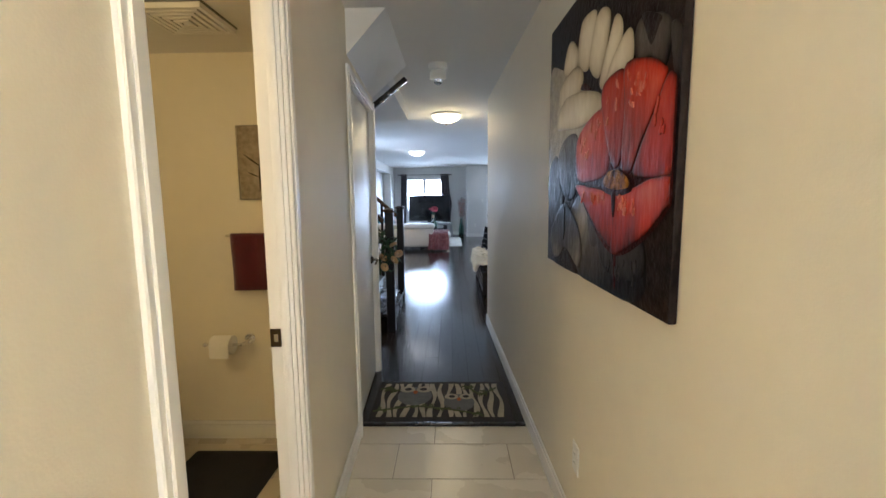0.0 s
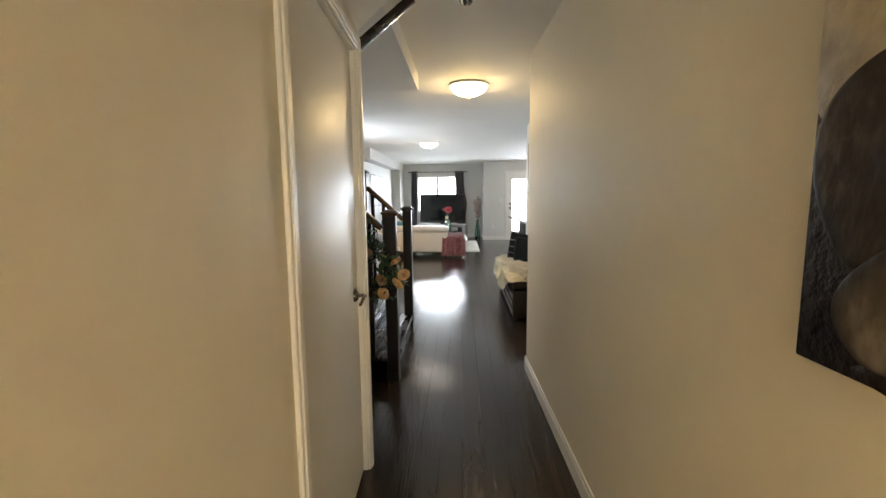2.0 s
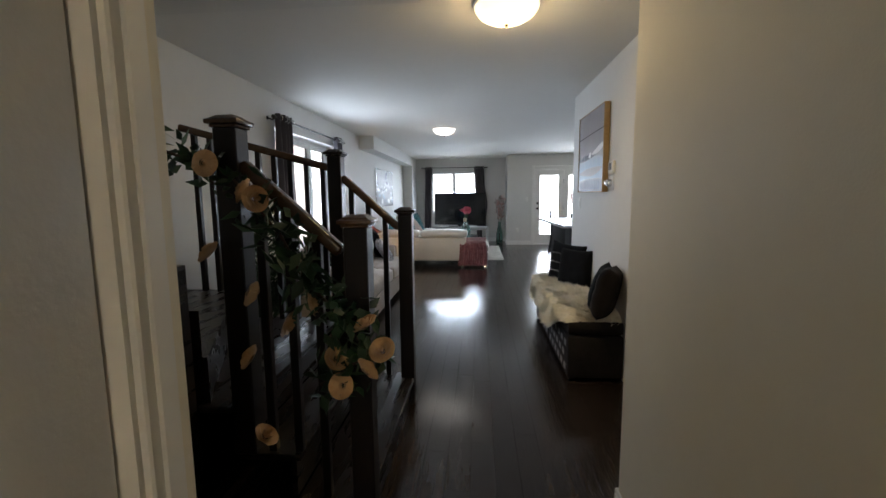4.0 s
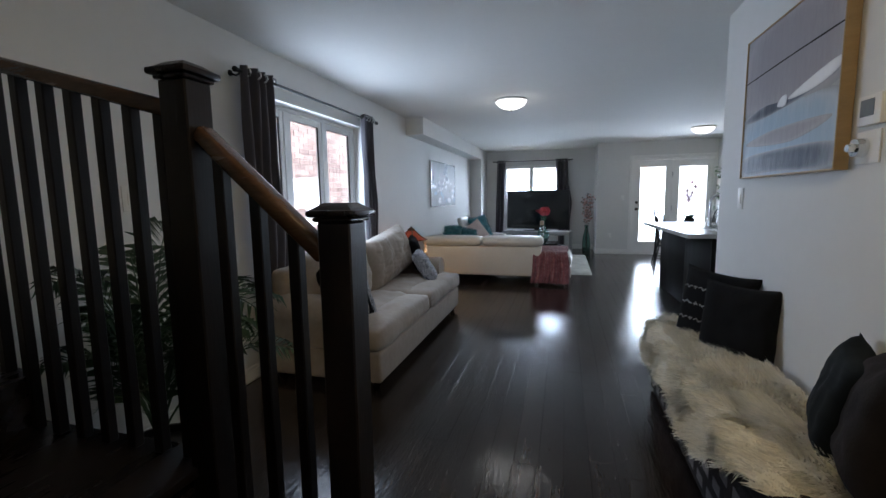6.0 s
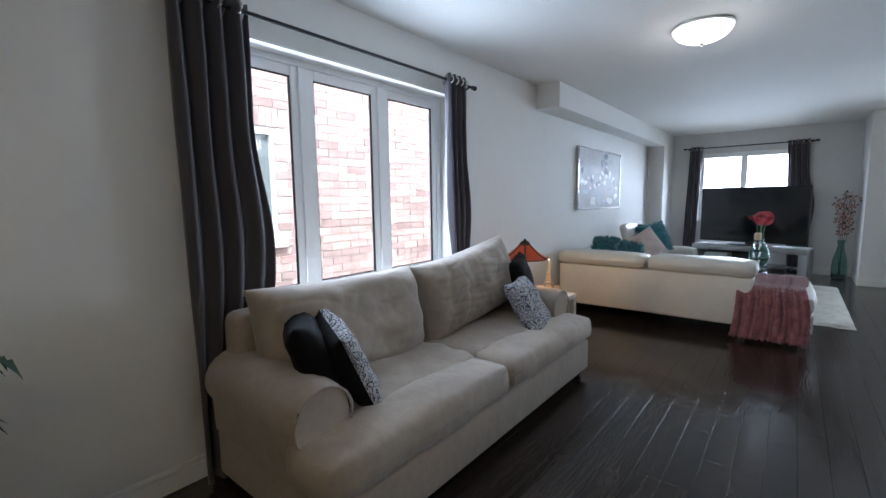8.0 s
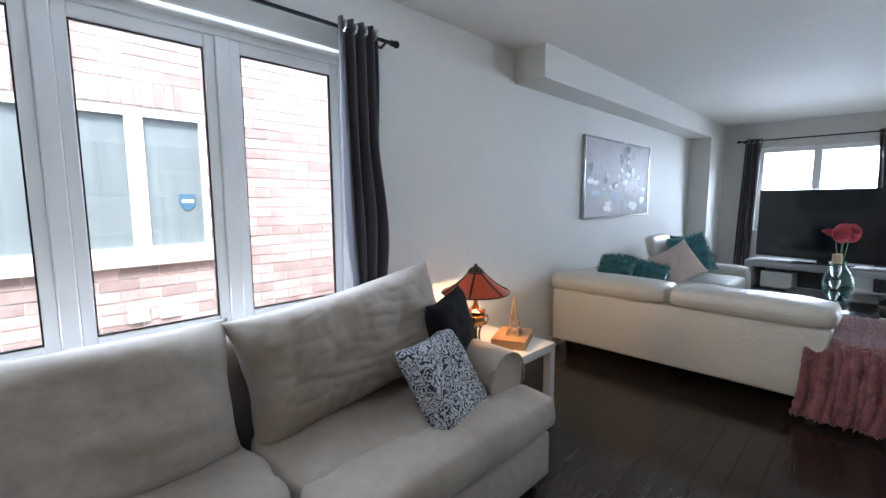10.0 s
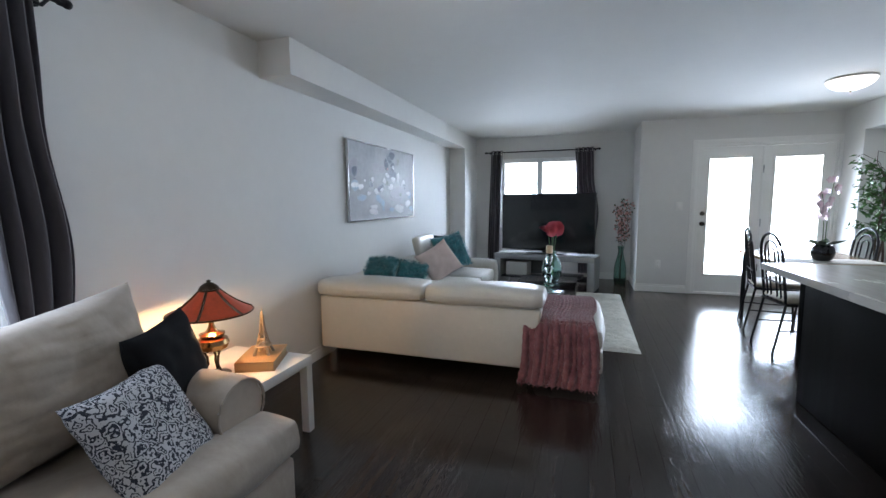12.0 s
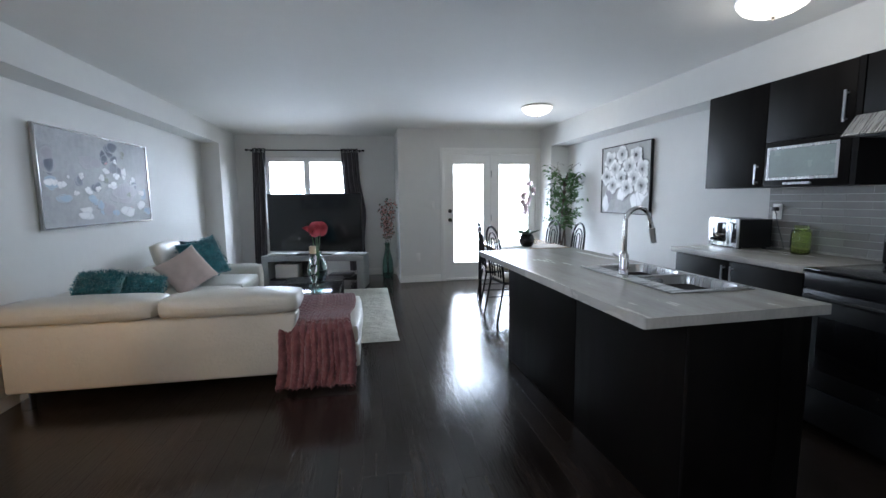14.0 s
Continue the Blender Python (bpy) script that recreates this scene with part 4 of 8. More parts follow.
for w, h, d, m_, sd, ear in ((1.02, 0.50, 0.30, pose(-1.79, 8.13, 0.655, -12, 1, 90), 3, 0.06), (1.02, 0.50, 0.34, pose(-1.77, 9.14, 0.70, -12, -7, 90), 4, 0.10)):
    bm = pillow_bm(w, h, d, 64, sd, ear)
    for v in bm.verts:
        u, t = v.co.x / w * 2, v.co.z / h * 2
        fold = 0.013 * math.sin(13 * u + 2.5 * t * math.sin(3 * u) + sd) * (1 - abs(t) ** 3) * (0.45 + 0.55 * max(0, -u)) if sd == 4 else 0.010 * math.sin(5 * u + 4 * t * t)
        v.co.y += fold * (1 if v.co.y < 0 else -0.4)
        v.co.y += 0.022 * noise.noise(Vector((u * 2.2, sd, t * 2.2)))
        # loose cloth: creases that gather towards one end, finer towards the seams
        g = Vector((u * 4.5 + 0.9 * t * u, sd * 7.0, t * 1.5))
        g2 = Vector((u * 2.5 + t * 1.5, sd * 3.0, t * 3.5 - u))
        rim = (1 - u ** 6) * (1 - t ** 6)
        ridge = (1 - min(1, 2.6 * abs(noise.noise(g)))) ** 2 + 0.7 * (1 - min(1, 3.2 * abs(noise.noise(g2)))) ** 2
        v.co.y += (0.015 if sd == 4 else 0.008) * ridge * rim * (0.5 + 0.7 * max(0, -u)) * (1 if v.co.y < 0 else -1)
    bmesh.ops.transform(bm, matrix=m_, verts=bm.verts[:])
    bc_ = part("back_cushion", bm, CREAM, cs, smooth=70)
    bm = bmesh.new()
    edge = [(u * w / 2, 0, v * h / 2) for u, v in ((-0.99, 0.97), (-0.5, 0.98 - ear), (0, 0.985 - ear), (0.5, 0.98 - ear), (0.99, 0.97))]
    tube(bm, [m_ @ Vector(p) for p in edge], 0.006, 6)
    part("piping", bm, CREAM, bc_)
for y, s in ((CY0 + 0.14, 1), (CY1 - 0.14, 2)):
    bm = bmesh.new()
    prof = [(-0.10, 0.28), (-0.105, 0.42)] + [(0.135 * math.cos(radians(a)), 0.50 + 0.125 * math.sin(radians(a))) for a in range(200, -21, -18)] + [(0.105, 0.42), (0.10, 0.28)]
    n = 14
    rings = []
    for k in range(n + 1):
        x = CX0 + 0.02 + (-1.33 - CX0 - 0.02) * k / n
        sc = 1 - 0.14 * max(0, (k - n + 1.2) / 1.2) ** 2
        rings.append([bm.verts.new((x, y + u * sc + 0.006 * noise.noise(Vector((x * 5, u * 9, s))), 0.28 + (z - 0.28) * (1 - 0.05 * (1 - sc) * 5) + 0.006 * noise.noise(Vector((x * 6, u * 7, s + 9))))) for u, z in prof])
    for a, b in zip(rings, rings[1:]):
        for i in range(len(prof) - 1):
            bm.faces.new((a[i], a[i + 1], b[i + 1], b[i]))
    bm.faces.new(rings[0]), bm.faces.new(rings[-1])
    arm = part("arm", bm, CREAM, cs, smooth=50)
    bm = bmesh.new()
    tube(bm, [(-1.325, y + 0.92 * u, 0.28 + (z - 0.28) * 0.965) for u, z in prof], 0.006, 6)
    part("piping", bm, CREAM, arm)
for x in (CX0 + 0.06, CX1 - 0.08):
    for y in (CY0 + 0.11, CY1 - 0.11):
        bm = bmesh.new()
        cyl(bm, (x, y, 0.0), (x, y, 0.056), 0.022, 0.03, 12)
        part("foot", bm, STAIRW, cs, "dark wooden foot")

cushion("scatter_cushion", 0.44, 0.44, 0.15, pose(-1.60, 7.80, 0.61, 24, 0, -30), BLACKF, "plain black velvet scatter cushion on the sofa", "cushion", "black cushions", 1)
cushion("scatter_cushion", 0.41, 0.41, 0.13, pose(-1.52, 7.90, 0.60, 24, 8, -22), SCROLL, "black and white scroll print cushion on the sofa", "cushion", "print cushions", 2, back=BLACKF)
cushion("scatter_cushion", 0.40, 0.40, 0.13, pose(-1.60, 9.60, 0.665, -14, -4, 112), BLACKF, "plain black scatter cushion behind the print cushion", "cushion", "black cushions", 3)
cushion("scatter_cushion", 0.40, 0.42, 0.13, pose(-1.41, 9.35, 0.56, -32, -2, 104), SCROLL, "black and white scroll print cushion against the sofa arm", "cushion", "print cushions", 4)

# ---- side table with lamp, book and tower ----
tb = thing("side_table", "white square side table with block legs", "side table", place=(-1.775, 10.13, 0))
part("tabletop", boxes(((-0.275, -0.27, 0.40), (0.275, 0.27, 0.45)), bevel=0.003), TRIM, tb)
for sx in (-1, 1):
    for sy in (-1, 1):
        bm = bmesh.new()
        box(bm, (sx * 0.249 - 0.025, sy * 0.244 - 0.025, 0), (sx * 0.249 + 0.025, sy * 0.244 + 0.025, 0.3995), 0.002, 1)
        part("leg", bm, TRIM, tb)
lp = thing("table_lamp", "bronze table lamp with a conical amber mica shade, lit", "lamp", place=(-1.79, 9.99, 0.45))
bm = bmesh.new()
lathe(bm, [(0.0, 0.0), (0.075, 0.0), (0.078, 0.012), (0.05, 0.02), (0.012, 0.03)], 24)
part("foot", bm, BRONZE, lp)
for k in range(3):
    a = 2 * math.pi * k / 3
    c, s = math.cos(a), math.sin(a)
    bm = bmesh.new()
    tube(bm, [(0.052 * c, 0.052 * s, 0.018), (0.026 * c, 0.026 * s, 0.07), (0.03 * c, 0.03 * s, 0.11), (0.05 * c, 0.05 * s, 0.15)], 0.006, 8)
    part("leg", bm, BRONZE, lp)
bm = bmesh.new()
lathe(bm, [(0.0, 0.125), (0.03, 0.127), (0.068, 0.15), (0.078, 0.175), (0.07, 0.198), (0.052, 0.21), (0.058, 0.218), (0.06, 0.226), (0.03, 0.236), (0.016, 0.26), (0.009, 0.30)], 32)
part("urn", bm, BRASS, lp, "brass urn body")
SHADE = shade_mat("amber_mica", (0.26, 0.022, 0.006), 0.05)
for k in range(6):
    bm = bmesh.new()
    a0, a1 = 2 * math.pi * k / 6 + 0.03, 2 * math.pi * (k + 1) / 6 - 0.03

    def f(s, t, a0=a0, a1=a1):
        a = a0 + (a1 - a0) * s
        r = 0.195 + (0.045 - 0.195) * t
        return (r * math.cos(a), r * math.sin(a), 0.335 + 0.112 * t - 0.012 * math.sin(math.pi * t))

    sheet(bm, f, 8, 5)
    part("shade", bm, SHADE, lp, "amber mica shade panel")
bm = bmesh.new()
for k in range(6):
    a = 2 * math.pi * k / 6
    tube(bm, [((0.197 + (0.043 - 0.197) * t) * math.cos(a), (0.197 + (0.043 - 0.197) * t) * math.sin(a), 0.336 + 0.112 * t - 0.012 * math.sin(math.pi * t)) for t in (0, 0.25, 0.5, 0.75, 1)], 0.007, 6)
tube(bm, [(0.197 * math.cos(a), 0.197 * math.sin(a), 0.334) for a in [2 * math.pi * i / 36 for i in range(37)]], 0.005, 6)
tube(bm, [(0.044 * math.cos(a), 0.044 * math.sin(a), 0.449) for a in [2 * math.pi * i / 24 for i in range(25)]], 0.006, 6)
part("shade_frame", bm, BRONZE, lp, "dark shade ribs")
bm = bmesh.new()
lathe(bm, [(0.048, 0.455), (0.04, 0.468), (0.02, 0.482), (0.008, 0.487), (0.012, 0.494), (0.001, 0.50)], 20)
part("finial", bm, BRONZE, lp)
bk = thing("book_box", "tan kraft book-shaped box on the side table", "box", place=(-1.69, 10.22, 0.45), turn=24)
part("cover", boxes(((-0.10, -0.14, 0.0), (0.10, 0.14, 0.006)), ((-0.10, -0.14, 0.046), (0.10, 0.14, 0.052)), ((-0.10, -0.14, 0.0061), (-0.094, 0.14, 0.0459)), bevel=0.0015), KRAFT, bk)
part("pages", boxes(((-0.0935, -0.134, 0.0062), (0.094, 0.134, 0.0458))), mat("page_edges", (0.40, 0.28, 0.15), 0.9, var=0.1, stretch=(1, 1, 60)), bk, "tan page block")
ef = thing("tower_ornament", "champagne metal lattice tower ornament on the box", "ornament", place=(-1.68, 10.22, 0.502), turn=20)
for k in range(4):
    a = math.pi / 4 + math.pi / 2 * k
    c, s = math.cos(a), math.sin(a)
    bm = bmesh.new()
    tube(bm, [(0.055 * c, 0.055 * s, 0), (0.040 * c, 0.040 * s, 0.035), (0.026 * c, 0.026 * s, 0.075), (0.014 * c, 0.014 * s, 0.13), (0.006 * c, 0.006 * s, 0.20), (0.003 * c, 0.003 * s, 0.235)], 0.009, 6, 0.004)
    part("leg", bm, CHAMP, ef)
bm = bmesh.new()
for z, r in ((0.042, 0.036), (0.085, 0.022), (0.205, 0.010)):
    box(bm, (-r, -r, z), (r, r, z + 0.008), 0.001, 1)
for z0, z1, r0, r1 in ((0.05, 0.085, 0.026, 0.019), (0.093, 0.14, 0.016, 0.010), (0.14, 0.2, 0.010, 0.005)):
    for sx, sy, tx, ty in ((-1, -1, 1, -1), (1, -1, 1, 1), (1, 1, -1, 1), (-1, 1, -1, -1)):
        tube(bm, [(sx * r0, sy * r0, z0), (tx * r1, ty * r1, z1)], 0.002, 4)
        tube(bm, [(tx * r0, ty * r0, z0), (sx * r1, sy * r1, z1)], 0.002, 4)
cyl(bm, (0, 0, 0.213), (0, 0, 0.262), 0.004, 0.001, 8)
part("lattice", bm, CHAMP, ef)

# ---- white leather sectional ----
ws = thing("sectional_sofa", "white leather corner sofa with padded back rolls and chrome feet", "sofa")
bm = bmesh.new()
for a, b in (((-2.09, 11.36, 0.12), (-0.36, 11.52, 0.56)),):
    box(bm, a, b, 0.02, 3)
for v in bm.verts:
    if v.co.x > -0.5:
        v.co.x += 0.07 * (v.co.z - 0.12) / 0.44
part("back_panel", bm, LEATHER, ws)
for x0, x1, sd in ((-2.10, -1.175, 1), (-1.165, -0.275, 2)):
    bm = bmesh.new()
    pad(bm, (x0, 11.32, 0.555), (x1, 11.66, 0.705), 0.06, 14, 0.008, sd, 0.006)
    part("back_roll", bm, LEATHER, ws, smooth=60)
for a, b, sd in (((-2.0, 11.55, 0.13), (-1.22, 12.35, 0.44), 5), ((-1.21, 11.55, 0.13), (-0.40, 12.45, 0.44), 6), ((-0.39, 11.44, 0.13), (0.135, 12.50, 0.43), 7), ((-1.98, 12.36, 0.13), (-1.14, 13.25, 0.44), 8), ((-1.98, 13.26, 0.13), (-1.14, 13.98, 0.44), 9)):
    bm = bmesh.new()
    pad(bm, (a[0], a[1], 0.26), b, 0.06, 12, 0.015, sd, 0.008)
    box(bm, (a[0] + 0.01, a[1] + 0.01, 0.10), (b[0] - 0.01, b[1] - 0.01, 0.27), 0.02, 2)
    part("seat_cushion", bm, LEATHER, ws, smooth=60)
bm = bmesh.new()
box(bm, (-2.10, 11.66, 0.12), (-1.93, 14.18, 0.56), 0.02, 3)
part("back_panel", bm, LEATHER, ws)
for y0, y1, sd in ((11.68, 12.85, 3), (12.86, 14.0, 4)):
    bm = bmesh.new()
    pad(bm, (-2.10, y0, 0.54), (-1.80, y1, 0.66), 0.05, 12, 0.008, sd, 0.006)
    part("back_roll", bm, LEATHER, ws, smooth=60)
bm = bmesh.new()
pad(bm, (-0.055, -0.30, -0.12), (0.055, 0.30, 0.12), 0.045, 10, 0.008, 11, 0.005)
bmesh.ops.transform(bm, matrix=pose(-1.90, 13.35, 0.79, 0, -14, 0), verts=bm.verts[:])
part("headrest", bm, LEATHER, ws, "raised white headrest", 60)
bm = bmesh.new()
pad(bm, (-1.98, 13.97, 0.12), (-1.14, 14.22, 0.53), 0.06, 12, 0.01, 12, 0.006)
part("arm", bm, LEATHER, ws, smooth=60)
for x, y in ((-2.0, 11.42), (-0.36, 11.40), (0.06, 11.50), (0.06, 12.42), (-1.22, 14.12), (-2.0, 14.12)):
    bm = bmesh.new()
    box(bm, (x - 0.028, y - 0.028, 0.0), (x + 0.028, y + 0.028, 0.122), 0.004, 1)
    part("foot", bm, CHROME, ws, "chrome block foot")

tw = thing("throw_blanket", "dusty rose knitted throw draped over the sofa end", "blanket")
rng = random.Random(3)


def drape(s, t):
    # t runs from the seat over the front edge to the floor
    L = t * 1.42
    spread = 1.0 + 0.22 * max(0, L - 0.95) / 0.47
    x = -0.165 + (s - 0.5) * (0.43 + 0.06 * math.sin(3 * t)) * spread - 0.05 * max(0, L - 0.95) + 0.02 * math.sin(9 * t)
    if L < 0.93:
        y, z = 12.34 - L, 0.448 + 0.012 * math.sin(L * 9)
    elif L < 1.03:
        a = (L - 0.93) / 0.10 * math.pi / 2
        y, z = 11.41 - 0.035 * math.sin(a), 0.445 - 0.045 * (1 - math.cos(a))
    else:
        y, z = 11.372 - 0.05 * (L - 1.03) ** 1.2 * 2, 0.40 - (L - 1.03) * 0.92
    # thick knitted ribs that gather and wander down the fall
    rib = math.sin(s * 60 + 1.8 * math.sin(t * 4 + s * 5) + 1.2 * noise.noise(Vector((s * 4, t * 5, 2))))
    r = 0.013 * rib * (0.7 + 0.3 * math.sin(t * 150 + 2 * rib))
    r += 0.028 * math.sin(s * 13 + t * 2 + 2 * noise.noise(Vector((s * 2, t * 3, 7)))) * min(1, max(0, L - 0.8) * 3)
    if L < 0.98:
        return (x, y, z + abs(r) + 0.004)
    return (x, y - abs(r) - 0.008, max(0.02, z))


bm = bmesh.new()
sheet(bm, drape, 110, 200)
ob = part("knit", bm, THROW, tw, smooth=80)
mod = ob.modifiers.new("thickness", "SOLIDIFY")
mod.thickness = 0.010
for k in range(26):
    s = (k + 0.5) / 26
    p = Vector(drape(s, 1))
    bm = bmesh.new()
    tube(bm, [p + Vector((0, 0, 0.03)), p + Vector((rng.uniform(-0.01, 0.01), -0.012, 0.0)), p + Vector((rng.uniform(-0.02, 0.02), -0.02, -0.012))], 0.006, 5, 0.003)
    part("fringe", bm, THROW, tw)


def shag(name, w, h, d, m, material, label, seed, group=""):
    c = cushion(name, w, h, d, m, material, label, "cushion", group, seed)
    rng = random.Random(seed)
    bm = bmesh.new()
    for k in range(1400):
        u, v, s = rng.uniform(-0.97, 0.97), rng.uniform(-0.97, 0.97), rng.choice((-1, 1))
        t = ((1 - u ** 4) * (1 - v ** 4)) ** 0.5
        p = Vector((u * w / 2, s * t * d / 2, v * h / 2))
        dr = (Vector((u * 0.5, s, v * 0.5)).normalized() + 0.8 * rnd(rng)).normalized() * rng.uniform(0.02, 0.035)
        sd = rnd(rng) * 0.005
        bm.faces.new([bm.verts.new(q) for q in (p - sd, p + sd, p + dr)])
    part("shag", bm, material, c, "long shaggy pile", 0)
    return c


shag("scatter_cushion", 0.30, 0.22, 0.14, pose(-1.72, 11.78, 0.73, -50, 0, 4), TEAL, "teal shaggy bolster cushion on the back roll", 21)
shag("scatter_cushion", 0.30, 0.24, 0.12, pose(-1.50, 11.92, 0.67, -40, 10, 20), TEAL, "small teal shaggy cushion in the sofa corner", 22)
shag("scatter_cushion", 0.46, 0.46, 0.15, pose(-1.58, 13.42, 0.70, -22, -10, 55), TEAL, "teal shaggy square cushion leaning on the backrest", 23)
cushion("scatter_cushion", 0.44, 0.40, 0.14, pose(-1.58, 12.95, 0.64, -30, -25, 50), BLUSH, "pale blush linen cushion on the corner sofa", "cushion", "", 24)
cushion("scatter_cushion", 0.44, 0.44, 0.12, pose(-1.66, 13.62, 0.69, -20, 0, 60), mat("dark_teal_velvet", (0.008, 0.03, 0.045), 0.8, var=0.2), "dark teal velvet cushion behind the shaggy one", "cushion", "", 25)

# ---- rug, coffee table, television ----
rg = thing("area_rug", "ivory and grey shaggy area rug on the floorboards", "rug")
bm = bmesh.new()
sheet(bm, lambda s, t: (-1.05 + 1.52 * s + 0.006 * noise.noise(Vector((t * 20, 1, 0))), 12.27 + 2.47 * t + 0.006 * noise.noise(Vector((s * 20, 2, 0))), 0.002 + (0.022 + 0.010 * noise.noise(Vector((s * 26, t * 42, 0)))) * min(1, 12 * min(s, 1 - s) * 1.5 + 0.1, 12 * min(t, 1 - t) * 2.4 + 0.1)), 70, 110)
part("rug_surface", bm, RUG, rg, smooth=80)
ct = thing("coffee_table", "dark glossy wooden coffee table on the rug", "coffee table", place=(-0.41, 13.07, 0.024))
part("tabletop", boxes(((-0.32, -0.54, 0.345), (0.32, 0.54, 0.395)), bevel=0.005), DARKGL, ct)
part("shelf", boxes(((-0.29, -0.50, 0.12), (0.29, 0.50, 0.145)), bevel=0.003), DARKGL, ct)
for sx in (-1, 1):
    for sy in (-1, 1):
        part("leg", boxes(((sx * 0.285 - 0.03, sy * 0.50 - 0.03, 0), (sx * 0.285 + 0.03, sy * 0.50 + 0.03, 0.3445)), bevel=0.003), DARKGL, ct)
vz = thing("glass_vase", "pale green glass vase of pink silk flowers on the coffee table", "vase", place=(-0.36, 13.28, 0.420))
bm = bmesh.new()
lathe(bm, [(0.05, 0), (0.075, 0.01), (0.105, 0.07), (0.115, 0.14), (0.095, 0.22), (0.055, 0.28), (0.045, 0.31), (0.06, 0.335), (0.056, 0.335), (0.041, 0.31), (0.05, 0.28), (0.09, 0.22), (0.108, 0.14), (0.098, 0.07), (0.06, 0.018), (0.001, 0.016)], 32)
part("body", bm, GREENGL, vz, "pale green glass")
rng = random.Random(9)
for k, (x, y) in enumerate(((-0.045, 0.0), (0.045, 0.02), (0.0, -0.04), (0.01, 0.05))):
    bm = bmesh.new()
    tube(bm, [(x * 0.2, y * 0.2, 0.05), (x * 0.4, y * 0.4, 0.33), (x, y, 0.54)], 0.004, 6)
    part("stem", bm, LEAFG, vz)
    rose(vz, (x * 1.3, y * 1.3, 0.585), 0.065, PINKF, rng, "flower")
ch = thing("candle_holder", "clear glass candle holder with a cream candle", "candle holder", place=(-0.37, 13.02, 0.420))
bm = bmesh.new()
lathe(bm, [(0.05, 0), (0.055, 0.012), (0.02, 0.03), (0.03, 0.06), (0.04, 0.085), (0.03, 0.11), (0.022, 0.13), (0.035, 0.16), (0.042, 0.185), (0.03, 0.21), (0.022, 0.23), (0.036, 0.27), (0.04, 0.30), (0.03, 0.33), (0.045, 0.345), (0.001, 0.345)], 24)
part("holder", bm, CLEARGL, ch, "turned clear glass")
bm = bmesh.new()
lathe(bm, [(0.034, 0.347), (0.034, 0.42), (0.030, 0.424), (0.001, 0.420)], 20)
part("candle", bm, mat("cream_wax", (0.62, 0.48, 0.30), 0.5, var=0.05), ch, "cream wax candle")
tvt = thing("tv_stand", "silver-grey open television stand", "tv stand", place=(-0.58, 15.12, 0), turn=-11)
part("top", boxes(((-0.76, -0.22, 0.42), (0.76, 0.22, 0.50)), bevel=0.004), SILVERW, tvt)
for sx in (-1, 1):
    part("side_panel", boxes(((sx * 0.71 - 0.05, -0.22, 0), (sx * 0.71 + 0.05, 0.22, 0.4195)), bevel=0.004), SILVERW, tvt)
part("shelf", boxes(((-0.655, -0.19, 0.13), (0.655, 0.20, 0.15)), bevel=0.002), BLKGL, tvt, "black glass shelf")
part("back_panel", boxes(((-0.655, 0.195, 0.151), (0.10, 0.205, 0.419))), GREYP, tvt, "", 0)
tv = thing("television", "large black flat-screen television, switched off", "television", place=(-0.583, 15.15, 0.50), turn=-15.6)
bm = bmesh.new()
box(bm, (-0.735, -0.02, 0.045), (0.735, 0.03, 0.922), 0.006, 2)
part("body", bm, TVF, tv)
part("screen", boxes(((-0.722, -0.0235, 0.062), (0.722, -0.0205, 0.909))), TVB, tv, "dark glossy screen", 0)
part("stand_base", boxes(((-0.28, -0.11, 0.0), (0.28, 0.13, 0.012)), ((-0.06, -0.005, 0.0121), (0.06, 0.022, 0.046)), bevel=0.003), TVF, tv)
for nm, lb, a, b, z, m_, ct_ in (("white_console", "small white console box on the stand shelf", (-0.60, -0.12), (-0.26, 0.10), (0.15, 0.36), PLASTIC, "box"), ("cable_box", "flat black cable box on the stand shelf", (0.20, -0.10), (0.55, 0.12), (0.15, 0.20), TVF, "cable box"), ("remote_tray", "flat white tray on the television stand", (-0.68, -0.20), (-0.42, -0.12), (0.50, 0.515), PLASTIC, "tray")):
    t_ = thing(nm, lb, ct_, place=(-0.58, 15.12, 0), turn=-11)
    part("case", boxes(((a[0], a[1], z[0] + 0.0005), (b[0], b[1], z[1])), bevel=0.006), m_, t_)
    part("front_strip", boxes(((a[0] + 0.02, a[1] - 0.002, z[0] + 0.004), (b[0] - 0.02, a[1] - 0.0005, z[0] + 0.010))), GREYP, t_, "grey front strip", 0)
fv = thing("floor_vase", "tall pale glass floor vase with coral blossom branches", "vase", place=(0.52, 15.55, 0))
bm = bmesh.new()
lathe(bm, [(0.07, 0), (0.085, 0.01), (0.095, 0.12), (0.085, 0.30), (0.05, 0.44), (0.035, 0.52), (0.05, 0.60), (0.046, 0.60), (0.031, 0.52), (0.045, 0.44), (0.078, 0.30), (0.088, 0.12), (0.07, 0.02), (0.001, 0.018)], 28)
part("body", bm, GREENGL, fv, "pale glass")
rng = random.Random(12)
petals, leaves = bmesh.new(), bmesh.new()
for k in range(6):
    dx, dy = rng.uniform(-0.13, 0.13), rng.uniform(-0.10, 0.05)
    pts = [Vector((dx * t ** 1.6 + 0.01 * math.sin(t * 9 + k), dy * t ** 1.6, 0.05 + (1.12 + 0.03 * k - 0.05) * t)) for t in [i / 8 for i in range(9)]]
    bm = bmesh.new()
    tube(bm, pts, 0.004, 6, 0.002)
    part("branch", bm, BARK, fv)
    for p in pts[5:]:
        for j in range(7):
            q = p + rnd(rng) * 0.05
            for i in range(4):
                leaf_quad(petals if rng.random() < 0.6 else leaves, q, rnd(rng), rnd(rng), 0.035, 0.026)
part("blossom", petals, CORALF, fv, "coral silk blossom", 60)
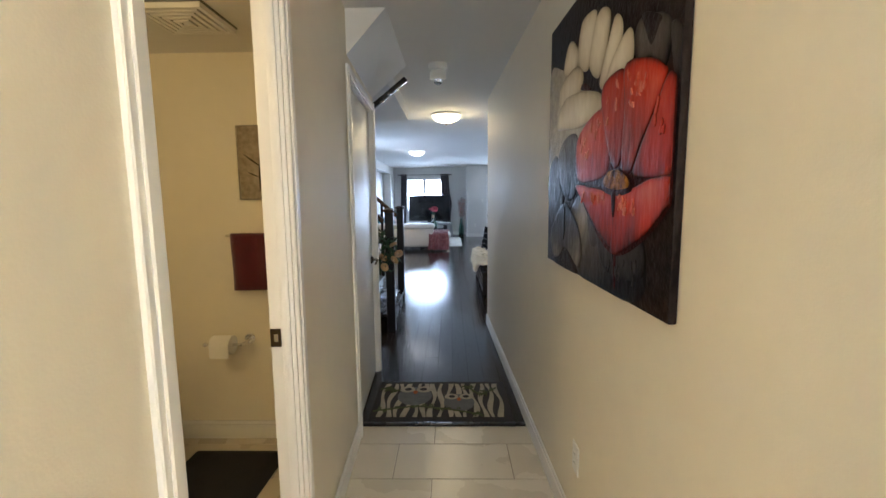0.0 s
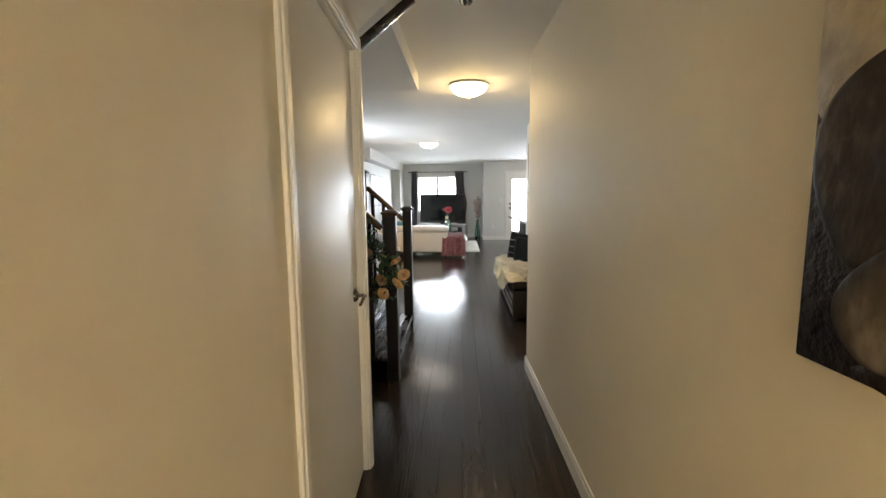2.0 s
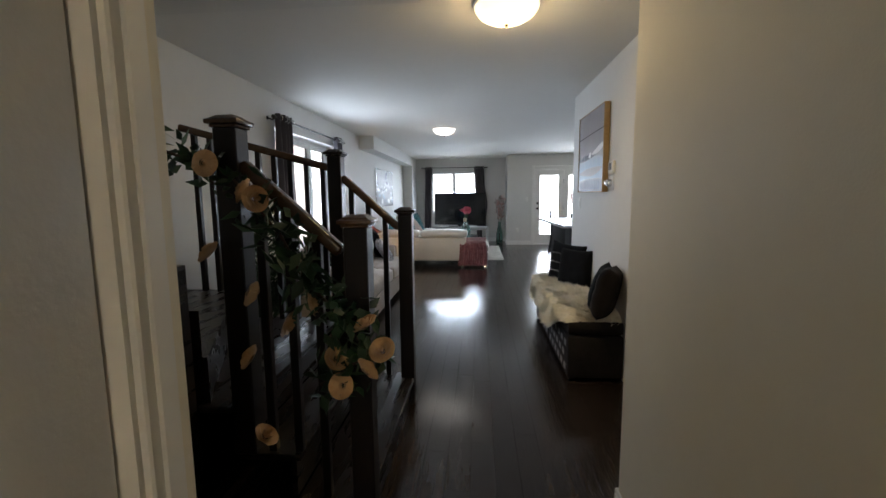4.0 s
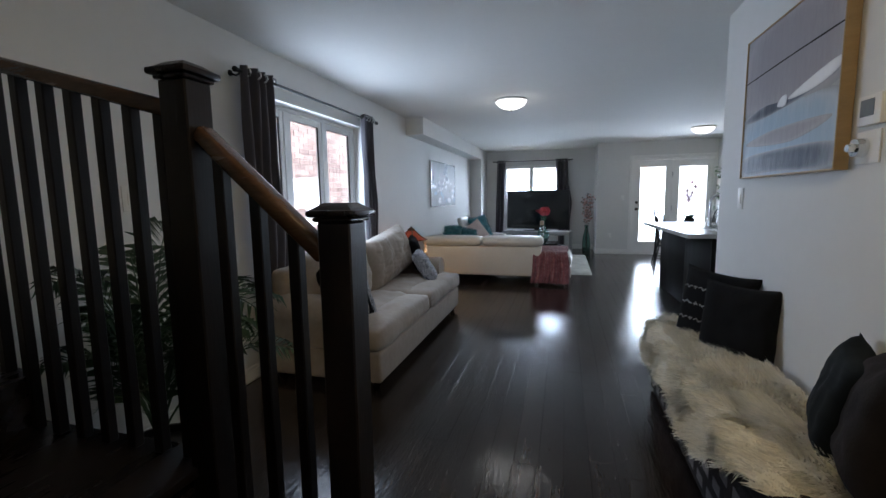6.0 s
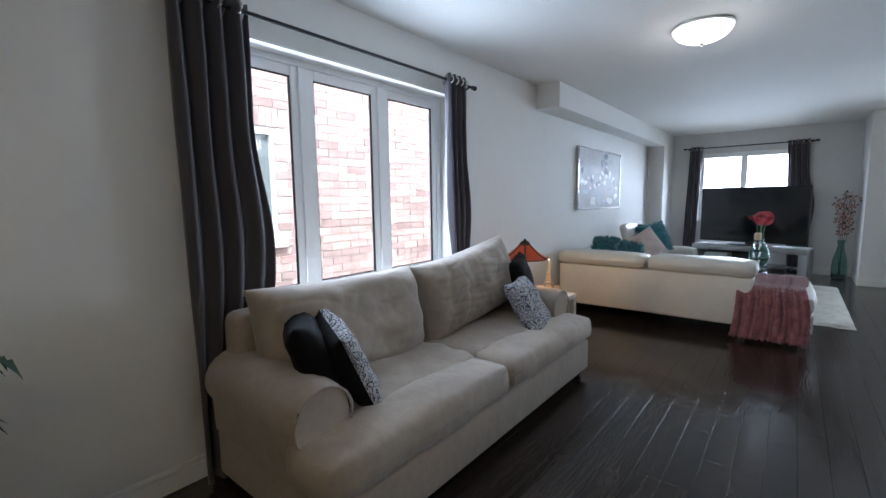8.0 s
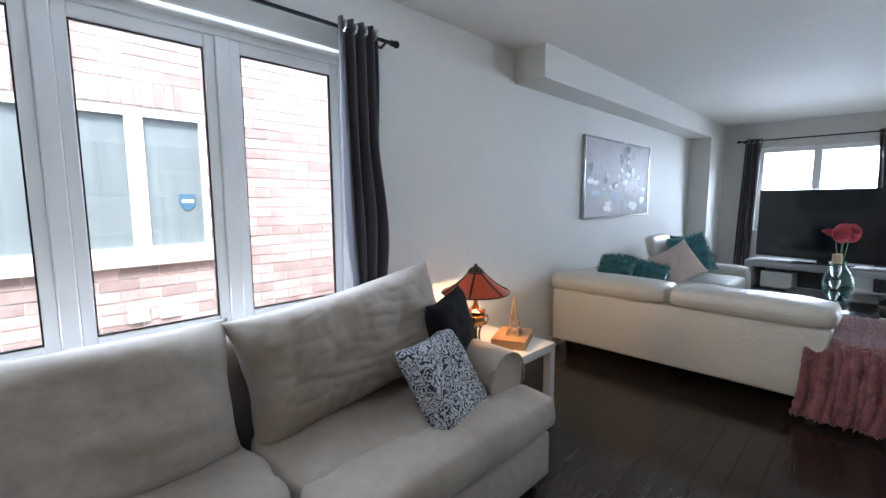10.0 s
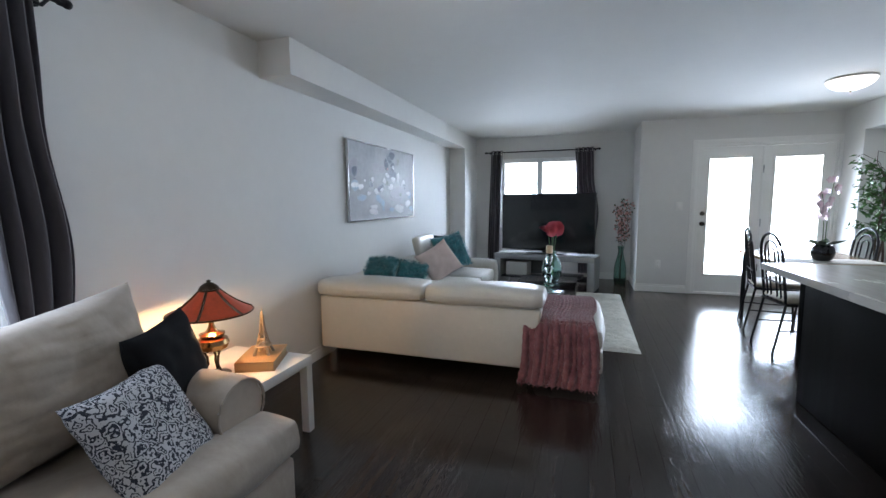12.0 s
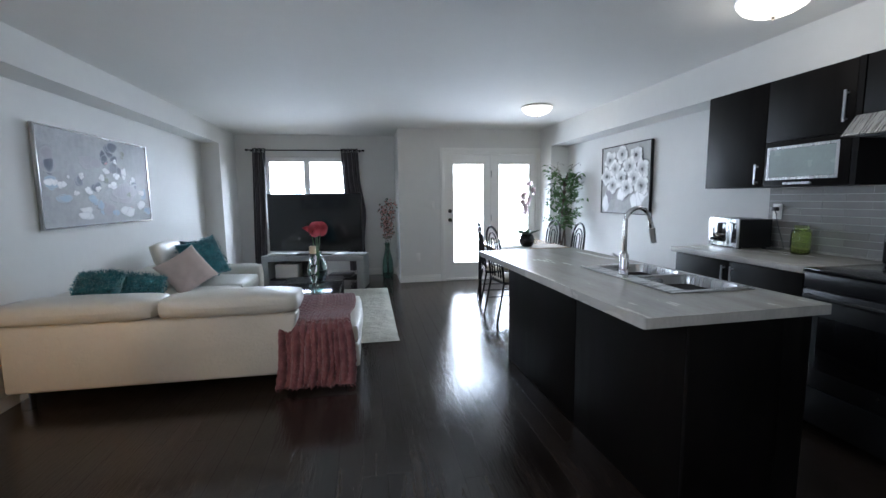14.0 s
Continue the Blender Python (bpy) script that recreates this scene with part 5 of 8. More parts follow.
part("leaves", leaves, LEAFD, fv, "dark leaves", 60)

# ---- palm behind the stairs ----
pm = thing("potted_palm", "potted dark green palm beside the stair rail", "palm", place=(-1.66, 6.36, 0))
bm = bmesh.new()
lathe(bm, [(0.10, 0), (0.13, 0.01), (0.16, 0.24), (0.165, 0.26), (0.15, 0.26), (0.145, 0.23), (0.001, 0.225)], 28)
part("pot", bm, BLACKM, pm, "dark planter")
rng = random.Random(31)
for k in range(22):
    a = 2 * math.pi * k / 11 + rng.uniform(-0.2, 0.2)
    reach, top = rng.uniform(0.30, 0.58), rng.uniform(0.55, 1.24)
    ca, sa = math.cos(a), math.sin(a)
    if ca < -0.3:
        reach *= 0.5
    if sa < -0.2:
        reach *= 0.62
    pts = []
    for i in range(15):
        t = i / 14
        r = reach * t ** 1.5
        z = 0.23 + (top - 0.23) * (t * 1.35 - 0.42 * t ** 3) / 0.93 * (1 - 0.15 * max(0, t - 0.75) * 4 * (reach / 0.5))
        pts.append(Vector((r * ca, r * sa, z)))
    bm = bmesh.new()
    tube(bm, pts, 0.006, 6, 0.002)
    fr = part("frond_stem", bm, LEAFD, pm)
    bm = bmesh.new()
    for i in range(5, 15):
        for half in (0, 0.5):
            if i == 14 and half:
                continue
            p = pts[i].lerp(pts[min(14, i + 1)], half)
            d = (pts[min(14, i + 1)] - pts[i - 1]).normalized()
            side = d.cross(Vector((0, 0, 1))).normalized()
            t = (i + half) / 14
            L = 0.24 * math.sin(math.pi * (0.18 + 0.72 * t)) * rng.uniform(0.85, 1.15)
            for s in (-1, 1):
                dr = (d * 0.75 + side * s + Vector((0, 0, 0.25))).normalized()
                w = 0.011
                m1 = p + dr * L * 0.5 + Vector((0, 0, 0.012))
                tip = p + dr * L - Vector((0, 0, 0.05))
                q = d * w
                vs = [bm.verts.new(v) for v in (p - q * 0.5, m1 - q, tip, m1 + q, p + q * 0.5)]
                mid_ = bm.verts.new(m1 - Vector((0, 0, 0.004)))
                for u, v in ((0, 1), (1, 2), (2, 3), (3, 4)):
                    bm.faces.new((vs[u], vs[v], mid_))
    part("leaf_blade", bm, LEAFD, fr, "", 60)

# ---- kitchen ----
isl = thing("kitchen_island", "espresso kitchen island base with flat end panels", "kitchen island")
IX0, IX1, IY0, IY1 = 1.33, 1.90, 9.70, 11.64
# the island stands slightly askew
ISLE = Matrix.Translation((1.10, 11.70, 0)) @ Matrix.Rotation(radians(1.9), 4, "Z") @ Matrix.Translation((-1.10, -11.70, 0))
part("body", boxes(((IX0 + 0.02, IY0 + 0.02, 0.0), (IX1 - 0.02, IY1 - 0.02, 0.858))), CABW, isl, "", 0)
for a, b in ((IY0 + 0.021, 10.55), (10.556, IY1)):
    part("side_panel", boxes(((IX0, a, 0.002), (IX0 + 0.0195, b, 0.858)), bevel=0.0015), CABW, isl)
part("end_panel", boxes(((IX0, IY0, 0.002), (IX1 - 0.14, IY0 + 0.0195, 0.858)), bevel=0.0015), CABW, isl)
part("end_panel", boxes(((IX1 - 0.136, IY0 + 0.004, 0.002), (IX1, IY0 + 0.0195, 0.858)), bevel=0.0015), CABW, isl)
for k in range(3):
    y0 = IY0 + 0.05 + k * 0.62
    part("door", boxes(((IX1 - 0.0195, y0, 0.10), (IX1, y0 + 0.61, 0.85)), bevel=0.0015), CABW, isl)

top = thing("island_worktop", "grey-beige laminate island worktop with a sink cut-out", "worktop")
bm = bmesh.new()
X0, X1, Y0, Y1, Z0, Z1 = 1.10, 1.94, 9.66, 11.71, 0.86, 0.90
SX0, SX1, SYA, SYB = 1.485, 1.875, 9.985, 10.735
r = 0.012
outer = []
for cx, cy, a0 in ((X0 + r, Y0 + r, 180), (X1 - r, Y0 + r, 270), (X1 - r, Y1 - r, 0), (X0 + r, Y1 - r, 90)):
    outer.append([(cx + r * math.cos(radians(a0 + 18 * i)), cy + r * math.sin(radians(a0 + 18 * i))) for i in range(6)])
inner = [(SX0, SYA), (SX1, SYA), (SX1, SYB), (SX0, SYB)]


def slab(z):
    oo = [[bm.verts.new((*p, z)) for p in c] for c in outer]
    ii = [bm.verts.new((*p, z)) for p in inner]
    for k in range(4):
        c, d = oo[k], oo[(k + 1) % 4]
        for u, v in zip(c, c[1:]):
            bm.faces.new((u, v, ii[k]))
        bm.faces.new((c[-1], d[0], ii[(k + 1) % 4], ii[k]))
    return [v for c in oo for v in c], ii


o1, i1 = slab(Z0 + 0.0)
o2, i2 = slab(Z1)
for lo, hi in ((o1, o2), (i1, i2)):
    for k in range(len(lo)):
        bm.faces.new((lo[k], lo[(k + 1) % len(lo)], hi[(k + 1) % len(hi)], hi[k]))
part("slab", bm, COUNTER, top, smooth=30)

sk = thing("kitchen_sink", "stainless double-bowl drop-in sink", "sink")
bm = bmesh.new()


def rrect(x0, y0, x1, y1, r, n=5):
    out = []
    for cx, cy, a0 in ((x0 + r, y0 + r, 180), (x1 - r, y0 + r, 270), (x1 - r, y1 - r, 0), (x0 + r, y1 - r, 90)):
        out += [(cx + r * math.cos(radians(a0 + 90 * i / n)), cy + r * math.sin(radians(a0 + 90 * i / n))) for i in range(n + 1)]
    return out


def loops(bm, rings, cap=True):
    vs = [[bm.verts.new(p) for p in ring] for ring in rings]
    for a, b in zip(vs, vs[1:]):
        for i in range(len(a)):
            bm.faces.new((a[i], a[(i + 1) % len(a)], b[(i + 1) % len(b)], b[i]))
    if cap:
        bm.faces.new(vs[-1])
    return vs


zt = 0.9015
part_rim = bmesh.new()
for a, b in (((1.46, 9.96), (1.90, 9.995)), ((1.46, 10.725), (1.90, 10.76)), ((1.46, 9.9955), (1.56, 10.7245)), ((1.87, 9.9955), (1.90, 10.7245)), ((1.5605, 10.345), (1.8695, 10.375))):
    box(part_rim, (a[0], a[1], zt), (b[0], b[1], zt + 0.006), 0.002, 1)
part("rim", part_rim, STEEL, sk, "brushed steel rim")
for y0, y1 in ((9.997, 10.343), (10.377, 10.723)):
    bm = bmesh.new()
    loops(bm, [[(x, y, zt + 0.005) for x, y in rrect(1.562, y0, 1.868, y1, 0.05)], [(x, y, zt - 0.01) for x, y in rrect(1.566, y0 + 0.004, 1.864, y1 - 0.004, 0.05)], [(x, y, zt - 0.15) for x, y in rrect(1.575, y0 + 0.012, 1.855, y1 - 0.012, 0.05)], [(x, y, zt - 0.17) for x, y in rrect(1.60, y0 + 0.035, 1.83, y1 - 0.035, 0.05)]])
    bowl = part("bowl", bm, STEEL, sk, smooth=50)
    bm = bmesh.new()
    lathe(bm, [(0.04, 0), (0.04, 0.003), (0.025, 0.001), (0.001, 0.001)], 20, (1.715, (y0 + y1) / 2, zt - 0.1695))
    part("drain", bm, CHROME, bowl)
fc = thing("kitchen_tap", "tall chrome gooseneck kitchen tap behind the sink", "tap", place=(1.52, 10.40, 0.9075))
bm = bmesh.new()
lathe(bm, [(0.03, 0), (0.03, 0.006), (0.024, 0.01), (0.023, 0.11), (0.016, 0.125), (0.012, 0.13)], 24)
part("body", bm, CHROME, fc)
bm = bmesh.new()
tube(bm, [(0, 0, 0.12), (0, 0, 0.27)] + arc((0.075, 0, 0.285), 0.075, 172, 20, 12) + [(0.155, 0, 0.275), (0.162, 0, 0.24)], 0.0125, 14)
part("spout", bm, CHROME, fc)
bm = bmesh.new()
tube(bm, [(0.160, 0, 0.25), (0.170, 0, 0.20), (0.176, 0, 0.17)], 0.017, 14, 0.015)
part("spray_head", bm, STEEL, fc, "grey spray head")
bm = bmesh.new()
tube(bm, [(0, 0, 0.085), (0, 0.04, 0.09), (-0.01, 0.085, 0.105)], 0.008, 10, 0.006)
part("lever", bm, CHROME, fc)
for ob in (isl, top, sk, fc):
    ob.matrix_world = ISLE @ ob.matrix_world


def barhandle(parent, p, q, out=(-1, 0, 0)):
    p, q, o = Vector(p), Vector(q), Vector(out)
    bm = bmesh.new()
    d = (q - p).normalized()
    s = d.cross(o)
    L = (q - p).length
    m = Matrix((( *d, ), (*s,), (*o,))).transposed().to_4x4()
    box(bm, (0, -0.008, 0.022), (L, 0.008, 0.030), 0.002, 1, Matrix.Translation(p) @ m)
    for t in (0.012, L - 0.020):
        box(bm, (t, -0.005, 0.0), (t + 0.008, 0.005, 0.0221), 0, 1, Matrix.Translation(p) @ m)
    part("handle", bm, STEEL, parent, "brushed steel bar handle")


bc = thing("base_cabinet", "espresso base cabinet with two flat doors", "cabinet")
part("body", boxes(((2.70, 10.38, 0.10), (3.285, 11.44, 0.878)), ((2.76, 10.40, 0.0), (3.28, 11.42, 0.0995))), CABW, bc, "", 0)
for a, b, h in ((10.385, 10.905, 10.87), (10.911, 11.435, 10.945)):
    d = part("door", boxes(((2.680, a, 0.11), (2.6995, b, 0.872)), bevel=0.0015), CABW, bc)
    barhandle(d, (2.680, h, 0.68), (2.680, h, 0.84))
wt = thing("kitchen_worktop", "grey-beige laminate worktop along the kitchen wall", "worktop")
part("slab", boxes(((2.645, 10.36, 0.88), (3.287, 11.46, 0.92)), bevel=0.006), COUNTER, wt)
part("upstand", boxes(((3.262, 10.36, 0.9205), (3.283, 11.46, 0.932)), bevel=0.002), COUNTER, wt)

ucx = 2.95
ua = thing("wall_cabinet", "tall espresso wall cabinet with one flat door", "cabinet", "wall cabinets")
part("body", boxes(((ucx + 0.02, 10.955, 1.38), (XR - 0.003, 11.48, 2.095))), CABW, ua, "", 0)
d = part("door", boxes(((ucx, 10.957, 1.382), (ucx + 0.0195, 11.478, 2.09)), bevel=0.0015), CABW, ua)
barhandle(d, (ucx, 11.0, 1.40), (ucx, 11.0, 1.54))
ub = thing("wall_cabinet", "espresso wall cabinet with a frosted glass flap", "cabinet", "wall cabinets")
part("body", boxes(((ucx + 0.02, 10.362, 1.38), (XR - 0.003, 10.950, 2.095))), CABW, ub, "", 0)
d = part("door", boxes(((ucx, 10.40, 1.682), (ucx + 0.0195, 10.949, 2.09)), bevel=0.0015), CABW, ub)
barhandle(d, (ucx, 10.44, 1.74), (ucx, 10.44, 1.92))
fl = part("flap", boxes(((ucx, 10.40, 1.382), (ucx + 0.0195, 10.949, 1.676)), bevel=0.0015), CABW, ub)
bm = bmesh.new()
for a, b in (((10.46, 1.425), (10.478, 1.645)), ((10.912, 1.425), (10.93, 1.645)), ((10.478, 1.425), (10.912, 1.443)), ((10.478, 1.627), (10.912, 1.645))):
    box(bm, (ucx - 0.004, a[0], a[1]), (ucx - 0.0005, b[0], b[1]), 0.001, 1)
part("flap_frame", bm, STEEL, fl, "brushed aluminium frame")
part("flap_glass", boxes(((ucx - 0.003, 10.479, 1.444), (ucx - 0.001, 10.911, 1.626))), FROST, fl, "frosted glass panel", 0)
barhandle(fl, (ucx, 10.60, 1.40), (ucx, 10.78, 1.40))
part("filler", boxes(((ucx - 0.001, 10.362, 1.38), (ucx + 0.0195, 10.396, 2.092))), CABW, ub, "", 0)
uc = thing("wall_cabinet", "short espresso wall cabinet above the hood", "cabinet", "wall cabinets")
part("body", boxes(((ucx + 0.02, 9.59, 1.76), (XR - 0.003, 10.358, 2.095))), CABW, uc, "", 0)
part("door", boxes(((ucx, 9.592, 1.762), (ucx + 0.0195, 10.356, 2.09)), bevel=0.0015), CABW, uc)
ud = thing("wall_cabinet", "espresso wall cabinet past the hood", "cabinet", "wall cabinets")
part("body", boxes(((ucx + 0.02, 8.30, 1.38), (XR - 0.003, 9.585, 2.095))), CABW, ud, "", 0)
part("door", boxes(((ucx, 8.31, 1.382), (ucx + 0.0195, 9.583, 2.09)), bevel=0.0015), CABW, ud)
hd = thing("range_hood", "white slim under-cabinet range hood", "hood")
bm = bmesh.new()
box(bm, (2.80, 9.60, 1.64), (XR - 0.004, 10.35, 1.758), 0.004, 1)
for v in bm.verts:
    if v.co.x < 2.85 and v.co.z > 1.70:
        v.co.x += 0.09
part("shell", bm, STEEL, hd)
part("filter", boxes(((2.85, 9.66, 1.634), (3.22, 10.29, 1.6395))), GREYP, hd, "grey grease filter", 0)
rn = thing("range_cooker", "black glass range cooker with a black oven handle", "cooker")
part("body", boxes(((2.665, 9.595, 0.03), (3.26, 10.352, 0.895))), TVF, rn, "", 0)
part("cooktop", boxes(((2.640, 9.592, 0.8955), (3.20, 10.354, 0.918)), bevel=0.004), BLKGL, rn, "black glass hob")
bm = bmesh.new()
box(bm, (3.17, 9.595, 0.9185), (3.265, 10.35, 1.10), 0.015, 3)
part("control_panel", bm, BLKGL, rn)
ov = part("oven_door", boxes(((2.640, 9.60, 0.26), (2.6645, 10.346, 0.80)), bevel=0.004), TVF, rn)
part("oven_window", boxes(((2.637, 9.70, 0.36), (2.6395, 10.25, 0.66)), bevel=0.001), BLKGL, ov, "dark oven window")
bm = bmesh.new()
tube(bm, [(2.664, 9.64, 0.765), (2.60, 9.65, 0.77), (2.595, 9.70, 0.77), (2.595, 10.25, 0.77), (2.60, 10.30, 0.77), (2.664, 10.31, 0.765)], 0.011, 10)
part("oven_handle", bm, TVF, ov, "black bar handle")
part("drawer", boxes(((2.642, 9.60, 0.05), (2.6645, 10.346, 0.25)), bevel=0.004), TVF, rn)
part("front_rail", boxes(((2.644, 9.60, 0.81), (2.6645, 10.346, 0.893)), bevel=0.003), TVF, rn, "black front rail")
kc = thing("base_cabinet", "espresso base cabinet run past the cooker", "cabinet")
part("body", boxes(((2.70, 8.30, 0.0), (3.285, 9.59, 0.878))), CABW, kc, "", 0)
part("worktop", boxes(((2.645, 8.29, 0.88), (3.287, 9.588, 0.92)), bevel=0.006), COUNTER, kc, "grey-beige laminate top")
mw = thing("microwave", "small stainless microwave with a black door window", "microwave", place=(3.10, 11.29, 0.92), turn=-9)
part("body", boxes(((-0.105, -0.175, 0.012), (0.14, 0.175, 0.225)), bevel=0.004), TVF, mw)
part("front", boxes(((-0.118, -0.178, 0.010), (-0.1055, 0.178, 0.228)), bevel=0.003), STEEL, mw, "stainless front")
part("door_window", boxes(((-0.1205, -0.06, 0.045), (-0.1185, 0.155, 0.195)), bevel=0.0008), BLKGL, mw, "black window")
part("control_panel", boxes(((-0.1205, -0.160, 0.045), (-0.1185, -0.105, 0.195)), bevel=0.0008), BLKGL, mw, "black control panel")
part("handle", boxes(((-0.142, -0.092, 0.03), (-0.132, -0.076, 0.21)), ((-0.1325, -0.09, 0.04), (-0.118, -0.078, 0.052)), ((-0.1325, -0.09, 0.188), (-0.118, -0.078, 0.20)), bevel=0.002), STEEL, mw)
for sx in (-0.09, 0.11):
    for sy in (-0.15, 0.15):
        part("foot", boxes(((sx - 0.012, sy - 0.012, 0), (sx + 0.012, sy + 0.012, 0.0119))), TVF, mw, "", 0)
jr = thing("glass_jar", "lime green glass canister on the worktop", "jar", place=(3.13, 10.80, 0.92))
bm = bmesh.new()
lathe(bm, [(0.06, 0), (0.07, 0.008), (0.074, 0.04), (0.074, 0.12), (0.066, 0.15), (0.05, 0.158), (0.046, 0.15), (0.062, 0.14), (0.068, 0.12), (0.068, 0.04), (0.06, 0.012), (0.001, 0.010)], 28)
part("body", bm, LIMEGL, jr, "lime green glass")
bm = bmesh.new()
lathe(bm, [(0.054, 0.1585), (0.056, 0.166), (0.052, 0.176), (0.001, 0.18)], 24)
part("lid", bm, LIMEGL, jr, "green lid")
jr.scale = (0.78, 0.78, 1.12)


def plate(name, label, axis, p, w, h, out, kind_="outlet", n=1, category="outlet"):
    """A wall plate: axis x or y is the wall's normal; out its side."""
    t = thing(name, label, category)

    def bx(u0, z0, u1, z1, d0, d1, mtl, nm, bev=0.002):
        lo, hi = sorted((d0 * out, d1 * out))
        a, b = ((p[0] + lo, p[1] + u0, p[2] + z0), (p[0] + hi, p[1] + u1, p[2] + z1)) if axis == "x" else ((p[0] + u0, p[1] + lo, p[2] + z0), (p[0] + u1, p[1] + hi, p[2] + z1))
        part(nm, boxes((a, b), bevel=bev), mtl, t)

    bx(-w / 2, -h / 2, w / 2, h / 2, 0.0005, 0.006, PLASTIC, "plate")
    for k in range(n):
        u = (k - (n - 1) / 2) * 0.045
        if kind_ == "switch":
            bx(u - 0.016, -0.032, u + 0.016, 0.032, 0.0065, 0.010, TRIM, "rocker", 0.001)
        else:
            for z in (-0.02, 0.02):
                bx(u - 0.014, z - 0.013, u + 0.014, z + 0.013, 0.0063, 0.0085, TRIM, "socket", 0.001)
                bx(u - 0.006, z - 0.004, u - 0.004, z + 0.005, 0.0086, 0.0092, GREYP, "slot", 0)
                bx(u + 0.004, z - 0.004, u + 0.006, z + 0.005, 0.0086, 0.0092, GREYP, "slot", 0)
    return t


plate("wall_outlet", "white wall outlet on the tiled splashback", "x", (3.277, 11.12, 1.20), 0.075, 0.115, -1)
plg = thing("appliance_cord", "dark appliance cord hanging from the outlet plug", "cord")
bm = bmesh.new()
box(bm, (3.235, 11.10, 1.205), (3.2675, 11.14, 1.235), 0.005, 2)
part("plug", bm, TVF, plg)
bm = bmesh.new()
tube(bm, [(3.245, 11.11, 1.206), (3.22, 11.06, 1.10), (3.20, 11.0, 0.99), (3.19, 10.97, 0.935), (3.16, 11.03, 0.926), (3.19, 11.12, 0.926)], 0.004, 6)
part("cord", bm, GREYP, plg)

# ---- dining set ----
dt = thing("dining_table", "honey-brown wooden dining table on black legs", "dining table", place=(2.08, 13.28, 0))
bm = bmesh.new()
box(bm, (-0.44, -0.75, 0.715), (0.44, 0.75, 0.75), 0.012, 3)
part("tabletop", bm, TABLEW, dt)
for sx in (-1, 1):
    for sy in (-1, 1):
        bm = bmesh.new()
        cyl(bm, (sx * 0.38, sy * 0.70, 0), (sx * 0.38, sy * 0.70, 0.7145), 0.022, n=14)
        part("leg", bm, BLACKM, dt)
rnr = thing("table_runner", "pale cloth runner across the dining table", "table runner")
bm = bmesh.new()
sheet(bm, lambda s, t: (1.69 + 0.78 * s, 12.94 + 0.34 * t, 0.7525 + 0.0008 * math.sin(s * 30)), 30, 8)
ob = part("cloth", bm, mat("pale_cloth", (0.62, 0.58, 0.52), 0.9, var=0.08, bump=0.2, bscale=300), rnr)
mod = ob.modifiers.new("thickness", "SOLIDIFY")
mod.thickness, mod.offset = 0.002, 1
ORCHF.node_tree.nodes["Principled BSDF"].inputs["Transmission Weight"].default_value = 0.45
oc = thing("potted_orchid", "pale pink orchid in a round black pot on the table", "orchid", place=(2.04, 13.12, 0.756))
bm = bmesh.new()
lathe(bm, [(0.05, 0), (0.075, 0.02), (0.09, 0.07), (0.08, 0.12), (0.06, 0.145), (0.05, 0.14), (0.001, 0.13)], 24)
part("pot", bm, BLKGL, oc, "glossy black pot")
rng = random.Random(14)
bm = bmesh.new()
for k in range(6):
    a = 2 * math.pi * k / 6
    d = Vector((math.cos(a), math.sin(a), 0.35)).normalized()
    leaf_quad(bm, Vector((0, 0, 0.13)), d, Vector((0, 0, 1)), 0.19, 0.07)
part("leaves", bm, LEAFD, oc, "broad dark leaves", 60)
for s, top_ in ((1, 0.64), (-1, 0.52)):
    pts = [Vector((0.01 * s + 0.04 * s * t * t, 0.02 * s * t, 0.13 + top_ * t - 0.05 * t ** 4)) for t in [i / 10 for i in range(11)]]
    bm = bmesh.new()
    tube(bm, pts, 0.004, 6)
    part("flower_stem", bm, LEAFG, oc)
    for i, p in enumerate(pts[5:]):
        for j in range(2):
            bm = bmesh.new()
            c = p + Vector((rng.uniform(-0.045, 0.045), rng.uniform(-0.03, 0.03), rng.uniform(-0.02, 0.02)))
            n_ = Vector((rng.uniform(-0.4, 0.4), -1, rng.uniform(-0.3, 0.3))).normalized()
            for k in range(5):
                a = 2 * math.pi * k / 5
                sd = n_.cross(Vector((0, 0, 1))).normalized()
                d = (math.cos(a) * sd + math.sin(a) * n_.cross(sd) + 0.2 * n_).normalized()
                leaf_quad(bm, c, d, n_, 0.036, 0.032)
            part("flower", bm, ORCHF, oc, "", 60)


